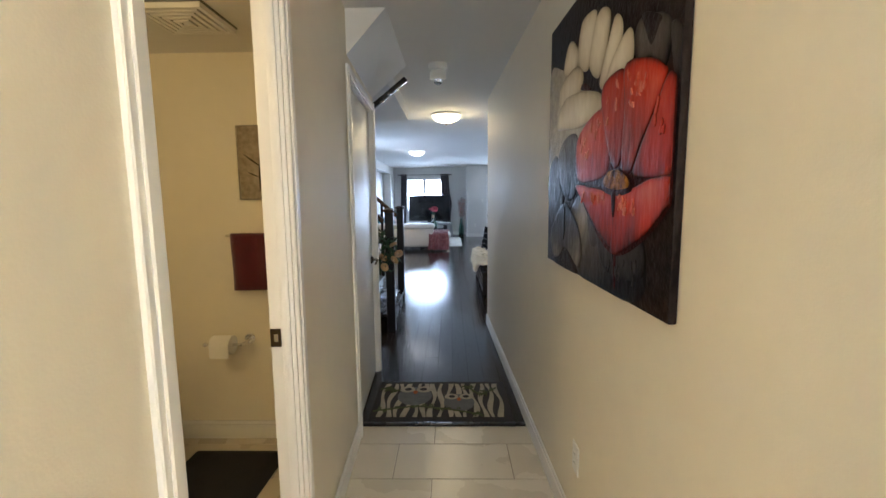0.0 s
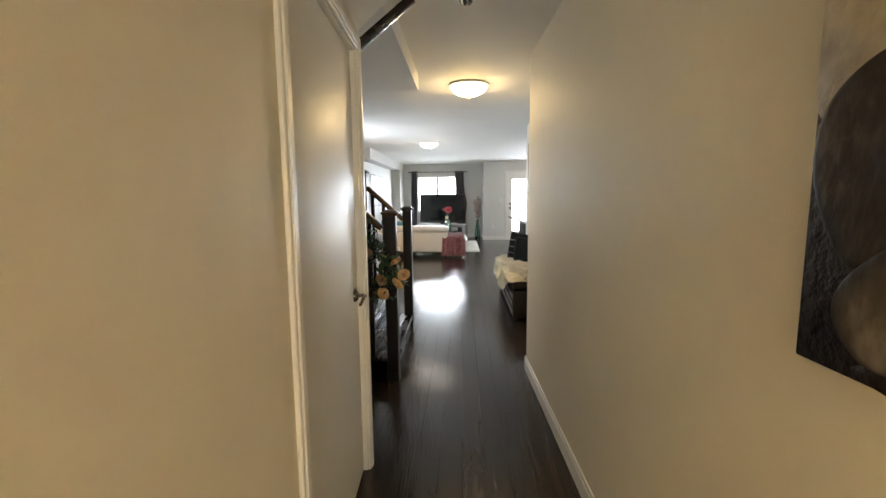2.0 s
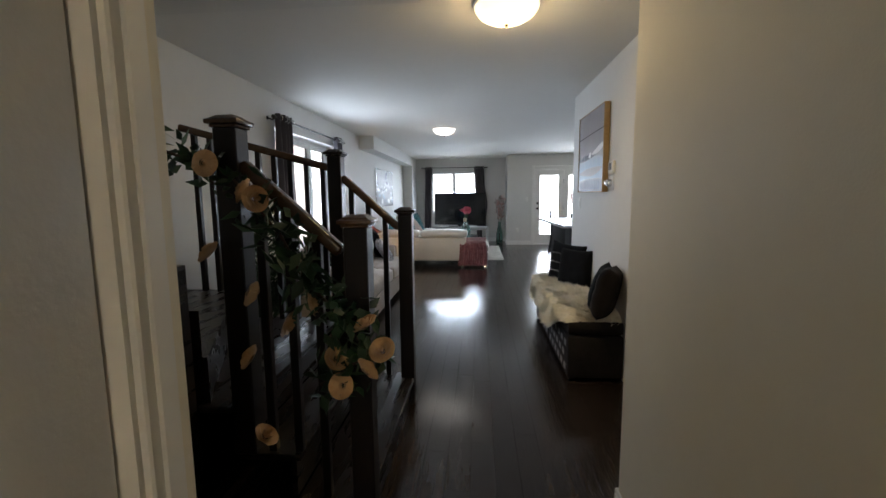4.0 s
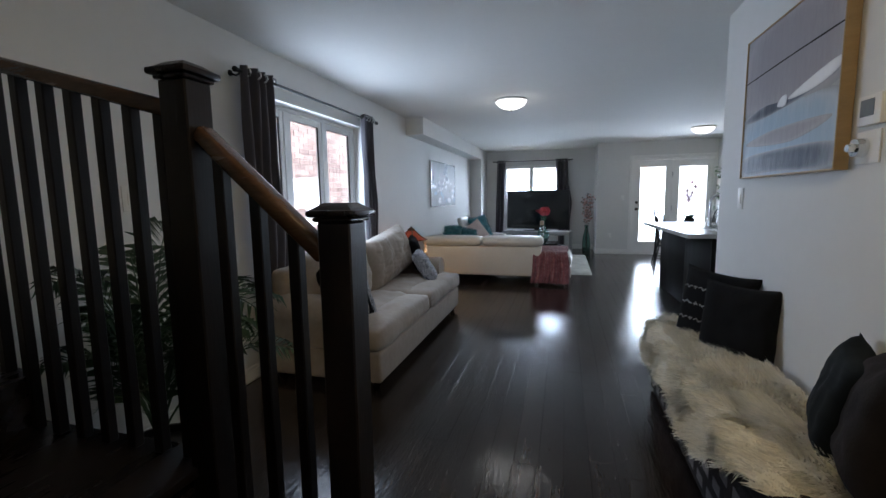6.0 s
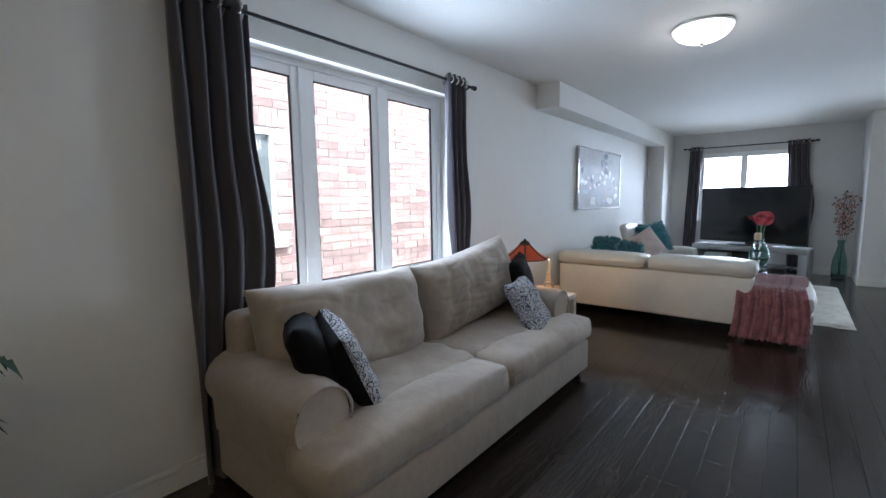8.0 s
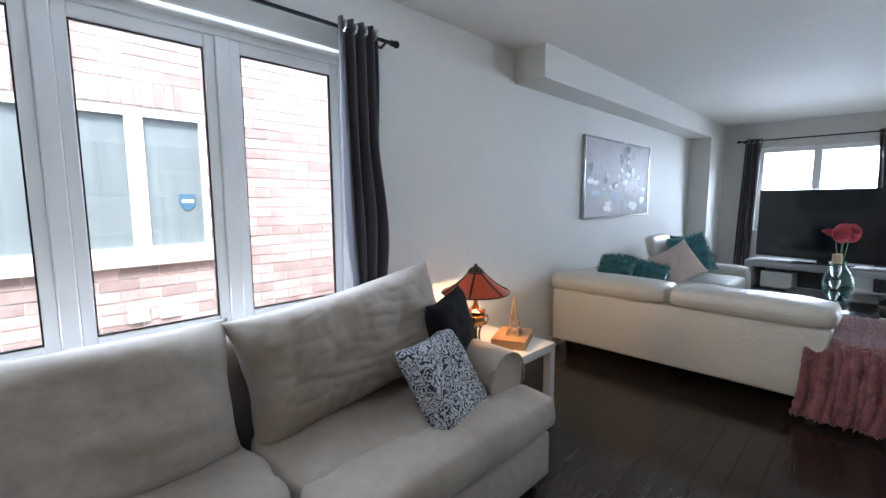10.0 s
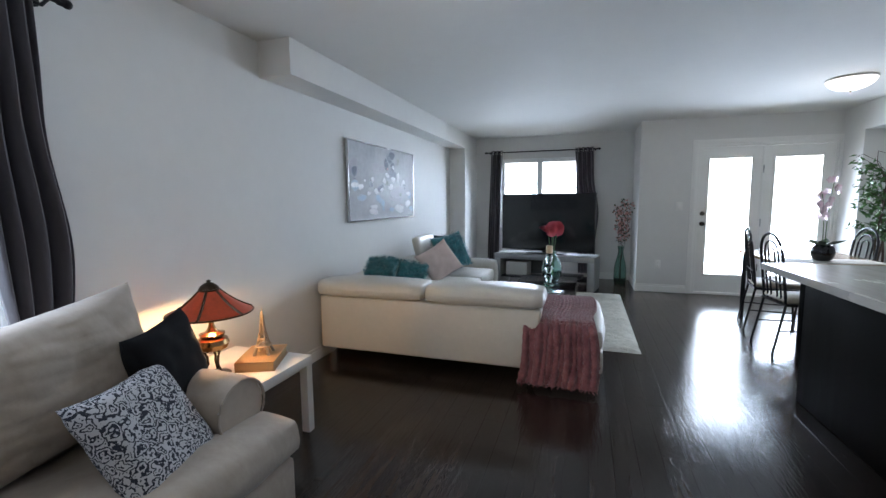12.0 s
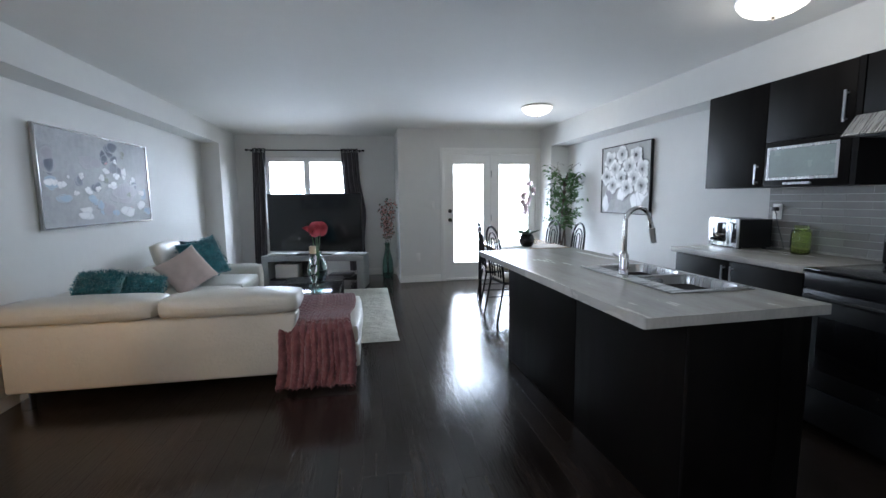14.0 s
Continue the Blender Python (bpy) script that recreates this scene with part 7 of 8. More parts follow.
rng = random.Random(41)
for mt, spots in ((PM, [(0.06, 0.66, 0.10, 0.14), (0.40, 0.70, 0.12, 0.10), (0.62, 0.42, 0.22, 0.20), (0.80, 0.40, 0.12, 0.16), (0.5, 0.18, 0.10, 0.12)]),
                  (PS, [(0.07, 0.62, 0.06, 0.14), (0.58, 0.88, 0.09, 0.13), (0.62, 0.68, 0.08, 0.15), (0.52, 0.76, 0.06, 0.10), (0.42, 0.44, 0.06, 0.08), (0.28, 0.48, 0.05, 0.10), (0.66, 0.62, 0.05, 0.07), (0.82, 0.46, 0.05, 0.06)]),
                  (PG, [(0.70, 0.84, 0.04, 0.07), (0.76, 0.36, 0.07, 0.08), (0.52, 0.52, 0.05, 0.06)]),
                  (PB, [(0.10, 0.44, 0.08, 0.10), (0.17, 0.30, 0.09, 0.08), (0.40, 0.28, 0.07, 0.07), (0.46, 0.20, 0.05, 0.10), (0.93, 0.36, 0.06, 0.12), (0.95, 0.12, 0.07, 0.07), (0.58, 0.12, 0.05, 0.06)]),
                  (PP, [(0.76, 0.16, 0.03, 0.05), (0.53, 0.70, 0.02, 0.03)]),
                  (PW, [(0.08, 0.46, 0.05, 0.06), (0.15, 0.42, 0.04, 0.06), (0.30, 0.54, 0.03, 0.05), (0.36, 0.38, 0.04, 0.06), (0.44, 0.42, 0.03, 0.05), (0.25, 0.36, 0.03, 0.04), (0.52, 0.62, 0.05, 0.05), (0.48, 0.54, 0.04, 0.05),
                        (0.30, 0.14, 0.10, 0.08), (0.70, 0.16, 0.12, 0.09), (0.86, 0.20, 0.08, 0.10), (0.57, 0.46, 0.06, 0.06), (0.63, 0.56, 0.04, 0.05), (0.70, 0.60, 0.04, 0.09), (0.62, 0.74, 0.025, 0.04), (0.80, 0.54, 0.04, 0.05), (0.77, 0.50, 0.02, 0.04), (0.89, 0.36, 0.05, 0.05), (0.20, 0.52, 0.02, 0.03)])):
    for cu, cv, ru, rv in spots:
        bm = bmesh.new()
        for j in range(3):
            dab(bm, on3, blob(rng, cu + rng.uniform(-0.4, 0.4) * ru, cv + rng.uniform(-0.4, 0.4) * rv, ru * 0.6, rv * 0.6), 0.0005 + 0.0006 * j + (0.0015 if mt is PW else 0), 0.0012, 3, soft)
        part("paint_patch", bm, mt, art, smooth=60)

# white flower relief in the dining corner
art, on4 = picture("flower_canvas", "dark-framed canvas of thick white painted flowers", "x", XR, -1, 13.62, 12.62, 1.115, 1.94, 0.04, BLACKM, CANVAS, 0.010)
RELIEF = blended("white_relief_paint", (0.16, 0.16, 0.16), (0.50, 0.50, 0.495), (0.86, 0.86, 0.85), 14, (1, 1, 1))
HOLLOW = blended("grey_hollow_paint", (0.42, 0.42, 0.42), (0.22, 0.22, 0.22), (0.09, 0.09, 0.09), 10, (1, 1, 1))
rng = random.Random(8)
for k in range(9):
    bm = bmesh.new()
    dab(bm, on4, blob(rng, rng.uniform(0.1, 0.9), rng.uniform(0.08, 0.36), 0.09, 0.14), 0.001 + 0.0002 * k, 0.002, 3, soft)
    part("paint_patch", bm, PW if k % 3 else PM, art, smooth=60)
for k, (cu, cv) in enumerate(((0.20, 0.80), (0.46, 0.86), (0.74, 0.82), (0.32, 0.66), (0.62, 0.68), (0.86, 0.62), (0.14, 0.56), (0.46, 0.52), (0.72, 0.50), (0.28, 0.42), (0.58, 0.38), (0.86, 0.40))):
    bm = bmesh.new()
    n = 9
    for j in range(n):
        a = 2 * math.pi * j / n + k
        r = 0.085 if j % 2 else 0.06
        dab(bm, on4, blob(rng, cu + r * math.cos(a), cv + r * 1.1 * math.sin(a), 0.058, 0.062, 6), 0.003 + 0.0004 * j + 0.0004 * k, 0.006, 4, lambda u, v, s, cu=cu, cv=cv: min(1, 0.2 + 6.5 * math.hypot(u - cu, v - cv)) * (1 - 0.65 * s ** 7))
    fl_ = part("flower", bm, RELIEF, art, "white impasto flower", 60)
    bm = bmesh.new()
    dab(bm, on4, blob(rng, cu, cv, 0.03, 0.034, 6), 0.0112 + 0.0004 * k, 0.001, 3, soft)
    part("flower_hollow", bm, HOLLOW, fl_, "grey painted hollow", 60)

# seascape over the bench
art, on2 = picture("seascape_painting", "pale grey seascape canvas in a light oak frame", "x", 1.0, -1, 7.80, 6.92, 1.37, 2.09, 0.05, GOLDW, CANVAS, 0.008)
for mt, pts, l in ((PM, [(0.01, 0.46), (0.01, 0.99), (0.99, 0.99), (0.99, 0.46)], 0.0004), (PB, [(0.01, 0.02), (0.01, 0.42), (0.99, 0.42), (0.99, 0.02)], 0.0004),
                   (PM, [(0.05, 0.24), (0.40, 0.30), (0.95, 0.29), (0.60, 0.20)], 0.0014), (PS, [(0.02, 0.43), (0.25, 0.48), (0.50, 0.46), (0.80, 0.50), (0.98, 0.55), (0.98, 0.50), (0.70, 0.44), (0.30, 0.40), (0.04, 0.40)], 0.002),
                   (PS, [(0.02, 0.14), (0.40, 0.17), (0.98, 0.15), (0.98, 0.03), (0.40, 0.03), (0.02, 0.03)], 0.0016), (PW, [(0.55, 0.46), (0.72, 0.52), (0.97, 0.57), (0.97, 0.51), (0.78, 0.46)], 0.003),
                   (PW, [(0.44, 0.44), (0.48, 0.49), (0.54, 0.49), (0.53, 0.43)], 0.0035), (P1, [(0.02, 0.700), (0.5, 0.722), (0.98, 0.735), (0.98, 0.726), (0.5, 0.713), (0.02, 0.692)], 0.002)):
    bm = bmesh.new()
    dab(bm, on2, pts, l, 0.0006, 6, soft)
    part("paint_band", bm, mt, art, smooth=60)

# ---- wall fittings ----
plate("light_switch", "white triple rocker switch plate on the wall", "x", (1.0, 6.12, 1.28), 0.165, 0.12, -1, "switch", 3, "switch")
plate("light_switch", "small white switch plate at the wall's end", "x", (1.0, 7.90, 1.26), 0.075, 0.12, -1, "switch", 1, "switch")
plate("wall_outlet", "white wall outlet behind the bench", "x", (1.0, 6.13, 0.41), 0.075, 0.12, -1)
plate("wall_outlet", "white wall outlet low on the hall wall", "x", (HR + 0.100, 1.97, 0.36), 0.075, 0.12, -1)
plate("wall_outlet", "white wall outlet low on the far wall", "y", (0.98, YD, 0.40), 0.075, 0.12, -1)
plate("light_switch", "white switch plate beside the patio door", "y", (1.22, YD, 1.22), 0.075, 0.12, -1, "switch", 1, "switch")
plate("light_switch", "white dimmer plate above the palm", "x", (XL, 6.72, 1.31), 0.085, 0.13, 1, "switch", 1, "switch")
th = thing("thermostat", "white wall thermostat with a grey display", "thermostat")
part("case", boxes(((0.975, 6.74, 1.51), (0.9995, 6.86, 1.61)), bevel=0.006), PLASTIC, th)
part("display", boxes(((0.9735, 6.77, 1.54), (0.9747, 6.84, 1.595)), bevel=0.0004), GREYP, th, "grey display")
kn = thing("door_chime_dial", "chrome round dial on a white wall plate", "dial")
part("plate", boxes(((0.993, 6.76, 1.385), (0.9995, 6.88, 1.495)), bevel=0.002), PLASTIC, kn)
bm = bmesh.new()
cyl(bm, (0.9925, 6.84, 1.44), (0.965, 6.84, 1.44), 0.034, 0.030, 24)
cyl(bm, (0.9645, 6.84, 1.44), (0.945, 6.84, 1.44), 0.016, 0.013, 20)
part("dial", bm, CHROME, kn, "chrome dial")

# ---- upholstered bench ----
bn = thing("storage_bench", "long charcoal upholstered storage bench along the wall", "bench")
for y0, y1 in ((6.33, 7.185), (7.195, 8.05)):
    bm = bmesh.new()
    box(bm, (0.59, y0, 0.02), (0.98, y1, 0.335), 0.012, 3)
    part("body", bm, OTTO, bn)
    bm = bmesh.new()
    pad(bm, (0.58, y0 - 0.003, 0.34), (0.985, y1 + 0.003, 0.45), 0.03, 10, 0.012, y0, 0.004)
    part("lid", bm, OTTO, bn, smooth=60)
    for k in range(6):
        for r_ in range(3):
            yy = y0 + 0.06 + k * 0.13 + (0.065 if r_ % 2 else 0)
            if yy + 0.05 < y1:
                bm = bmesh.new()
                box(bm, (0.587, yy, 0.06 + r_ * 0.09), (0.5895, yy + 0.08, 0.062 + r_ * 0.09 + 0.045), 0.0008, 1)
                part("woven_patch", bm, CURTAIN, bn, "raised woven patch")
for y in (6.39, 7.99):
    for x in (0.63, 0.94):
        part("foot", boxes(((x - 0.02, y - 0.02, 0), (x + 0.02, y + 0.02, 0.0195))), BLACKM, bn, "", 0)
fu = thing("sheepskin_throw", "ivory long-haired sheepskin laid over the bench", "sheepskin")
rng = random.Random(19)


def hide(s, t):
    y = 6.34 + 1.695 * t
    edge = 0.035 * noise.noise(Vector((t * 9, 3, 0))) + 0.02 * noise.noise(Vector((t * 31, 5, 0)))
    w = (0.60 + edge * 2.4) * (0.62 + 0.38 * min(1, t * 4)) if t < 0.25 else 0.60 + edge * 2.4
    L = s * w
    z = 0.482 + 0.022 * noise.noise(Vector((s * 9, t * 30, 1)))
    x = 0.965 - L
    if t < 0.03:
        z -= (0.03 - t) * 1.6
    if x < 0.585:
        z -= (0.585 - x) * 0.95
        x = 0.585 - (0.585 - x) * 0.16 - 0.018
    return Vector((x, y, z))


bm = bmesh.new()
sheet(bm, hide, 22, 70)
part("hide", bm, FUR, fu, smooth=80)
bm = bmesh.new()
for k in range(24000):
    s, t = rng.random() ** 0.8, rng.random()
    p = hide(s, t)
    n_ = Vector((-0.5 - (1.2 if s > 0.62 else 0), 0, 0.7 if s < 0.62 else -0.3)) + rnd(rng) * 0.9
    up = Vector((0, 0, 1)) if s < 0.6 else Vector((-0.95, 0, 0.3))
    flow = Vector((-0.6 * noise.noise(p * 7) - 0.4, noise.noise(p * 7 + Vector((5, 0, 0))) * 1.6, -0.2 if s > 0.6 else 0)) + rnd(rng) * 0.35
    d = (flow.normalized() + up * 0.35).normalized() * rng.uniform(0.03, 0.055)
    p = p + up * rng.uniform(0, 0.012)
    sd = d.cross(up).normalized() * 0.0035
    bm.faces.new([bm.verts.new(q) for q in (p - sd, p + sd, p + d)])
part("fleece", bm, FUR, fu, "long ivory wool", 0)
cushion("bench_cushion", 0.36, 0.38, 0.16, pose(0.87, 6.41, 0.65, 12, 4, 66), mat("charcoal_velvet", (0.014, 0.011, 0.011), 0.9, var=0.25, scale=6, bump=0.2, spec=0.2), "charcoal velvet cushion with a pale zip on the bench", "cushion", "bench cushions", 31, 0.1, SILVERW)
cushion("bench_cushion", 0.32, 0.35, 0.12, pose(0.875, 6.60, 0.64, 14, -6, 68), mat("black_teal_velvet", (0.005, 0.007, 0.008), 0.9, var=0.2, spec=0.2), "black velvet cushion leaning on the wall", "cushion", "bench cushions", 32)
cushion("bench_cushion", 0.40, 0.40, 0.12, pose(0.875, 7.47, 0.635, -8, 0, -52), BLACKF, "plain black cushion standing on the bench", "cushion", "bench cushions", 33)
LETTER = mat("dim_print", (0.30, 0.30, 0.30), 0.8)
tc_ = cushion("bench_cushion", 0.42, 0.42, 0.12, pose(0.84, 7.70, 0.655, -8, 4, -50), BLACKF, "black cushion with pale printed lettering on the bench", "cushion", "bench cushions", 34)
for k, (z, w) in enumerate(((0.09, 0.20), (0.0, 0.26), (-0.09, 0.22))):
    for u0, u1 in ((0.0, 0.22), (0.27, 0.36), (0.41, 0.68), (0.73, 0.95)):
        bm = bmesh.new()
        tube(bm, [(-0.155 + w * (u0 + (u1 - u0) * q), -0.069 + 0.10 * abs(-0.155 + w * (u0 + (u1 - u0) * q)) ** 2, z + 0.009 * math.sin(9 * q + 3 * k)) for q in (0, 0.25, 0.5, 0.75, 1)], 0.004, 5)
        part("lettering", bm, LETTER, tc_, "pale bar of lettering")

# ---- hall mat ----
dm = thing("door_mat", "dark-bordered mat with beige bark stripes and round motifs", "mat")
bm = bmesh.new()
box(bm, (-0.392, 2.895, 0.0015), (0.53, 3.475, 0.010), 0.003, 2)
MATB = mat("charcoal_mat", (0.022, 0.019, 0.018), 0.9, var=0.2, scale=30, bump=0.5, bscale=250)
part("backing", bm, MATB, dm)
MBEI = mat("beige_mat_pile", (0.40, 0.35, 0.25), 0.95, var=0.15, scale=25, bump=0.6, bscale=250)
MOLI = mat("olive_mat_pile", (0.07, 0.085, 0.03), 0.95, var=0.2, scale=25, bump=0.6, bscale=250)
MGRY = mat("grey_mat_pile", (0.13, 0.13, 0.13), 0.95, var=0.2, scale=25, bump=0.6, bscale=250)
MORA = mat("rust_mat_pile", (0.40, 0.10, 0.03), 0.95, var=0.15, scale=25)
bm = bmesh.new()
n = 15
for k in range(n):
    x = -0.335 + 0.80 * k / (n - 1)

    def stripe(s, t, x=x, k=k):
        return (x + (s - 0.5) * (0.030 + 0.010 * math.sin(k * 2.3 + t * 8)) + 0.014 * math.sin(t * 7 + k * 1.7), 2.945 + 0.49 * t, 0.0112)

    sheet(bm, stripe, 1, 18)
part("bark_stripes", bm, MBEI, dm, "beige bark stripes")


def ov(cx, cy, rx, ry, z, mt, nm):
    bm = bmesh.new()
    vs = [bm.verts.new((cx + rx * math.cos(2 * math.pi * i / 20), cy + ry * math.sin(2 * math.pi * i / 20), z)) for i in range(20)]
    ws = [bm.verts.new((v.co.x, v.co.y, 0.0102)) for v in vs]
    bm.faces.new(vs)
    for i in range(20):
        bm.faces.new((ws[i], ws[(i + 1) % 20], vs[(i + 1) % 20], vs[i]))
    part(nm, bm, mt, dm)


for cx, cy, s in ((-0.12, 3.24, 1.15), (0.19, 3.14, 1.0)):
    ov(cx, cy, 0.105 * s, 0.12 * s, 0.0124, MGRY, "oval_motif")
    for e in (-1, 1):
        ov(cx + e * 0.052 * s, cy + 0.085 * s, 0.048 * s, 0.042 * s, 0.0134, MBEI, "round_motif")
        ov(cx + e * 0.048 * s, cy + 0.085 * s, 0.022 * s, 0.020 * s, 0.0142, MATB, "dot_motif")
    ov(cx, cy + 0.045 * s, 0.014 * s, 0.022 * s, 0.0146, MORA, "dot_motif")
bm = bmesh.new()
rng = random.Random(4)
for pts in ([(-0.38, 3.02), (-0.1, 3.09), (0.1, 3.05), (0.32, 2.98)], [(0.24, 3.40), (0.34, 3.25), (0.46, 3.36)], [(-0.36, 3.36), (-0.26, 3.30)]):
    tube(bm, [(x, y, 0.0105) for x, y in pts], 0.007, 6)
    for k in range(16):
        i = rng.randrange(len(pts) - 1)
        p = Vector((*pts[i], 0)).lerp(Vector((*pts[i + 1], 0)), rng.random())
        a = rng.uniform(0, 6.28)
        leaf_quad(bm, Vector((p.x, p.y, 0.0135)), Vector((math.cos(a), math.sin(a), 0)), Vector((0, 0, 1)), 0.055, 0.03)
part("branch_motif", bm, MOLI, dm, "olive branch motif")
solid("threshold", boxes(((-0.43, 2.855, -0.002), (HR + 0.053, 2.893, 0.009)), bevel=0.003), STAIRW, "dark wooden threshold strip between tile and boards", "threshold", "structure")

# ---- bathroom ----
tl = thing("toilet", "white ceramic toilet with a closed lid", "toilet", place=(-1.97, 2.27, 0))
bm = bmesh.new()
pad(bm, (0.0, -0.22, 0.37), (0.20, 0.22, 0.73), 0.035, 10, 0.006)
part("tank", bm, CREAMP, tl, smooth=60)
bm = bmesh.new()
pad(bm, (-0.005, -0.235, 0.731), (0.215, 0.235, 0.765), 0.015, 8, 0.003)
part("tank_lid", bm, CREAMP, tl, smooth=60)


def egg(z, sx, sy, cx=0.46, n=32):
    return [(cx + sx * math.cos(2 * math.pi * i / n) * (1.12 if math.cos(2 * math.pi * i / n) > 0 else 0.9), sy * math.sin(2 * math.pi * i / n), z) for i in range(n)]


bm = bmesh.new()
vs = loops(bm, [egg(0.0, 0.16, 0.11, 0.38), egg(0.06, 0.15, 0.10, 0.38), egg(0.16, 0.17, 0.12, 0.40), egg(0.27, 0.23, 0.165, 0.44), egg(0.36, 0.255, 0.185), egg(0.385, 0.26, 0.19), egg(0.388, 0.20, 0.13)])
part("bowl", bm, CREAMP, tl, smooth=60)
bm = bmesh.new()
loops(bm, [egg(0.389, 0.25, 0.18), egg(0.392, 0.265, 0.195), egg(0.405, 0.265, 0.195), egg(0.407, 0.25, 0.18)])
part("seat", bm, CREAMP, tl, smooth=60)
bm = bmesh.new()
loops(bm, [egg(0.4085, 0.25, 0.18), egg(0.412, 0.268, 0.197), egg(0.424, 0.268, 0.197), egg(0.430, 0.22, 0.16), egg(0.432, 0.08, 0.06)])
part("lid", bm, CREAMP, tl, smooth=60)
bm = bmesh.new()
cyl(bm, (0.201, -0.15, 0.66), (0.215, -0.15, 0.66), 0.012, n=12)
tube(bm, [(0.212, -0.15, 0.66), (0.216, -0.08, 0.655)], 0.006, 8)
part("flush_lever", bm, CHROME, tl)
tp = thing("toilet_roll", "white toilet roll on a chrome wall holder", "toilet roll")
bm = bmesh.new()
cyl(bm, (-1.215, 2.645, 0.60), (-1.105, 2.645, 0.60), 0.052, n=28)
part("roll", bm, PAPER, tp, smooth=40)
bm = bmesh.new()
sheet(bm, lambda s, t: (-1.213 + 0.106 * s, 2.5922 - 0.002 * t, 0.60 - 0.06 * t), 4, 4)
ob = part("loose_sheet", bm, PAPER, tp)
bm = bmesh.new()
cyl(bm, (-1.262, 2.645, 0.60), (-1.06, 2.645, 0.60), 0.008, n=12)
tube(bm, [(-1.06, 2.645, 0.60), (-1.045, 2.66, 0.605), (-1.045, 2.725, 0.61)], 0.009, 10)
cyl(bm, (-1.045, 2.722, 0.61), (-1.045, 2.7295, 0.61), 0.03, n=20)
bmesh.ops.create_uvsphere(bm, u_segments=12, v_segments=8, radius=0.012, matrix=Matrix.Translation((-1.264, 2.645, 0.60)))
part("holder", bm, CHROME, tp, "chrome holder")
tw2 = thing("hand_towel", "burgundy towel folded over a chrome rail", "towel")
bm = bmesh.new()
tube(bm, [(-1.12, 2.729, 1.205), (-1.12, 2.685, 1.205), (-1.10, 2.675, 1.205), (-0.72, 2.675, 1.205), (-0.70, 2.685, 1.205), (-0.70, 2.729, 1.205)], 0.007, 10)
part("rail", bm, CHROME, tw2, "chrome towel rail")
bm = bmesh.new()


def fold(s, t):
    x = -1.085 + 0.34 * s + 0.003 * math.sin(t * 9)
    L = (t - 0.5) * 0.64
    if abs(L) < 0.02:
        a = L / 0.02 * math.pi / 2
        return (x, 2.675 - 0.012 * math.sin(a), 1.205 + 0.012 * math.cos(a))
    return (x, 2.675 - math.copysign(0.012 + 0.006 * math.sin(s * 11), L), 1.205 - (abs(L) - 0.02))


sheet(bm, fold, 16, 60)
ob = part("towel", bm, BURG, tw2, "burgundy terry cloth", 60)
mod = ob.modifiers.new("thickness", "SOLIDIFY")
mod.thickness, mod.offset = 0.006, 0
pc, onb = picture("bath_picture", "small taupe canvas print with a dark branch", "y", 2.73, -1, -1.045, -0.72, 1.40, 1.80, 0.02, LIGHT, paint("taupe_paint", (0.22, 0.18, 0.12), (0.42, 0.36, 0.27), 4), 0.004)
bm = bmesh.new()
for a, b in (((0.35, 0.1), (0.40, 0.8)), ((0.38, 0.5), (0.75, 0.72)), ((0.38, 0.45), (0.1, 0.62)), ((0.38, 0.35), (0.7, 0.45)), ((0.36, 0.3), (0.15, 0.38))):
    dab(bm, onb, [a, ((a[0] + b[0]) / 2 + 0.02, (a[1] + b[1]) / 2), b, ((a[0] + b[0]) / 2 - 0.02, (a[1] + b[1]) / 2)], 0.001, 0.001, 3)
part("branch_print", bm, P1, pc, "dark painted branch")
bm = bmesh.new()
rng = random.Random(2)
for k in range(5):
    dab(bm, onb, blob(rng, rng.uniform(0.5, 0.8), rng.uniform(0.45, 0.6), 0.06, 0.06), 0.002, 0.002, 3)
part("blossom_print", bm, WHITEP, pc)
for ob in (tw2, pc, tp):
    ob.location.x += 0.03
bmt = thing("bath_mat", "black shaggy bath mat on the tiles", "bath mat")
bm = bmesh.new()
sheet(bm, lambda s, t: (-1.30 + 0.52 * s + 0.02 * (t - 0.5), 2.12 + 0.47 * t, 0.0005 + (0.022 + 0.008 * noise.noise(Vector((s * 40, t * 40, 0)))) * min(1, 8 * min(s, 1 - s, t, 1 - t) + 0.1)), 40, 40)
part("mat_surface", bm, NAVYMAT, bmt, smooth=80)
fn_ = thing("ceiling_fan_grille", "white round-cornered bathroom ceiling fan grille", "ceiling vent")
part("backing", boxes(((-1.12, 2.10, 2.172), (-0.82, 2.40, 2.1795)), bevel=0.002), GREYP, fn_)
for k in range(5):
    a = 0.145 - k * 0.028
    bm = bmesh.new()
    for u, v in (((-a, -a), (a, -a + 0.018)), ((-a, a - 0.018), (a, a)), ((-a, -a + 0.018), (-a + 0.018, a - 0.018)), ((a - 0.018, -a + 0.018), (a, a - 0.018))):
        box(bm, (-0.97 + u[0], 2.25 + u[1], 2.150 - 0.002 * k), (-0.97 + v[0], 2.25 + v[1], 2.1715), 0.001, 1)
    part("slat", bm, PLASTIC, fn_)

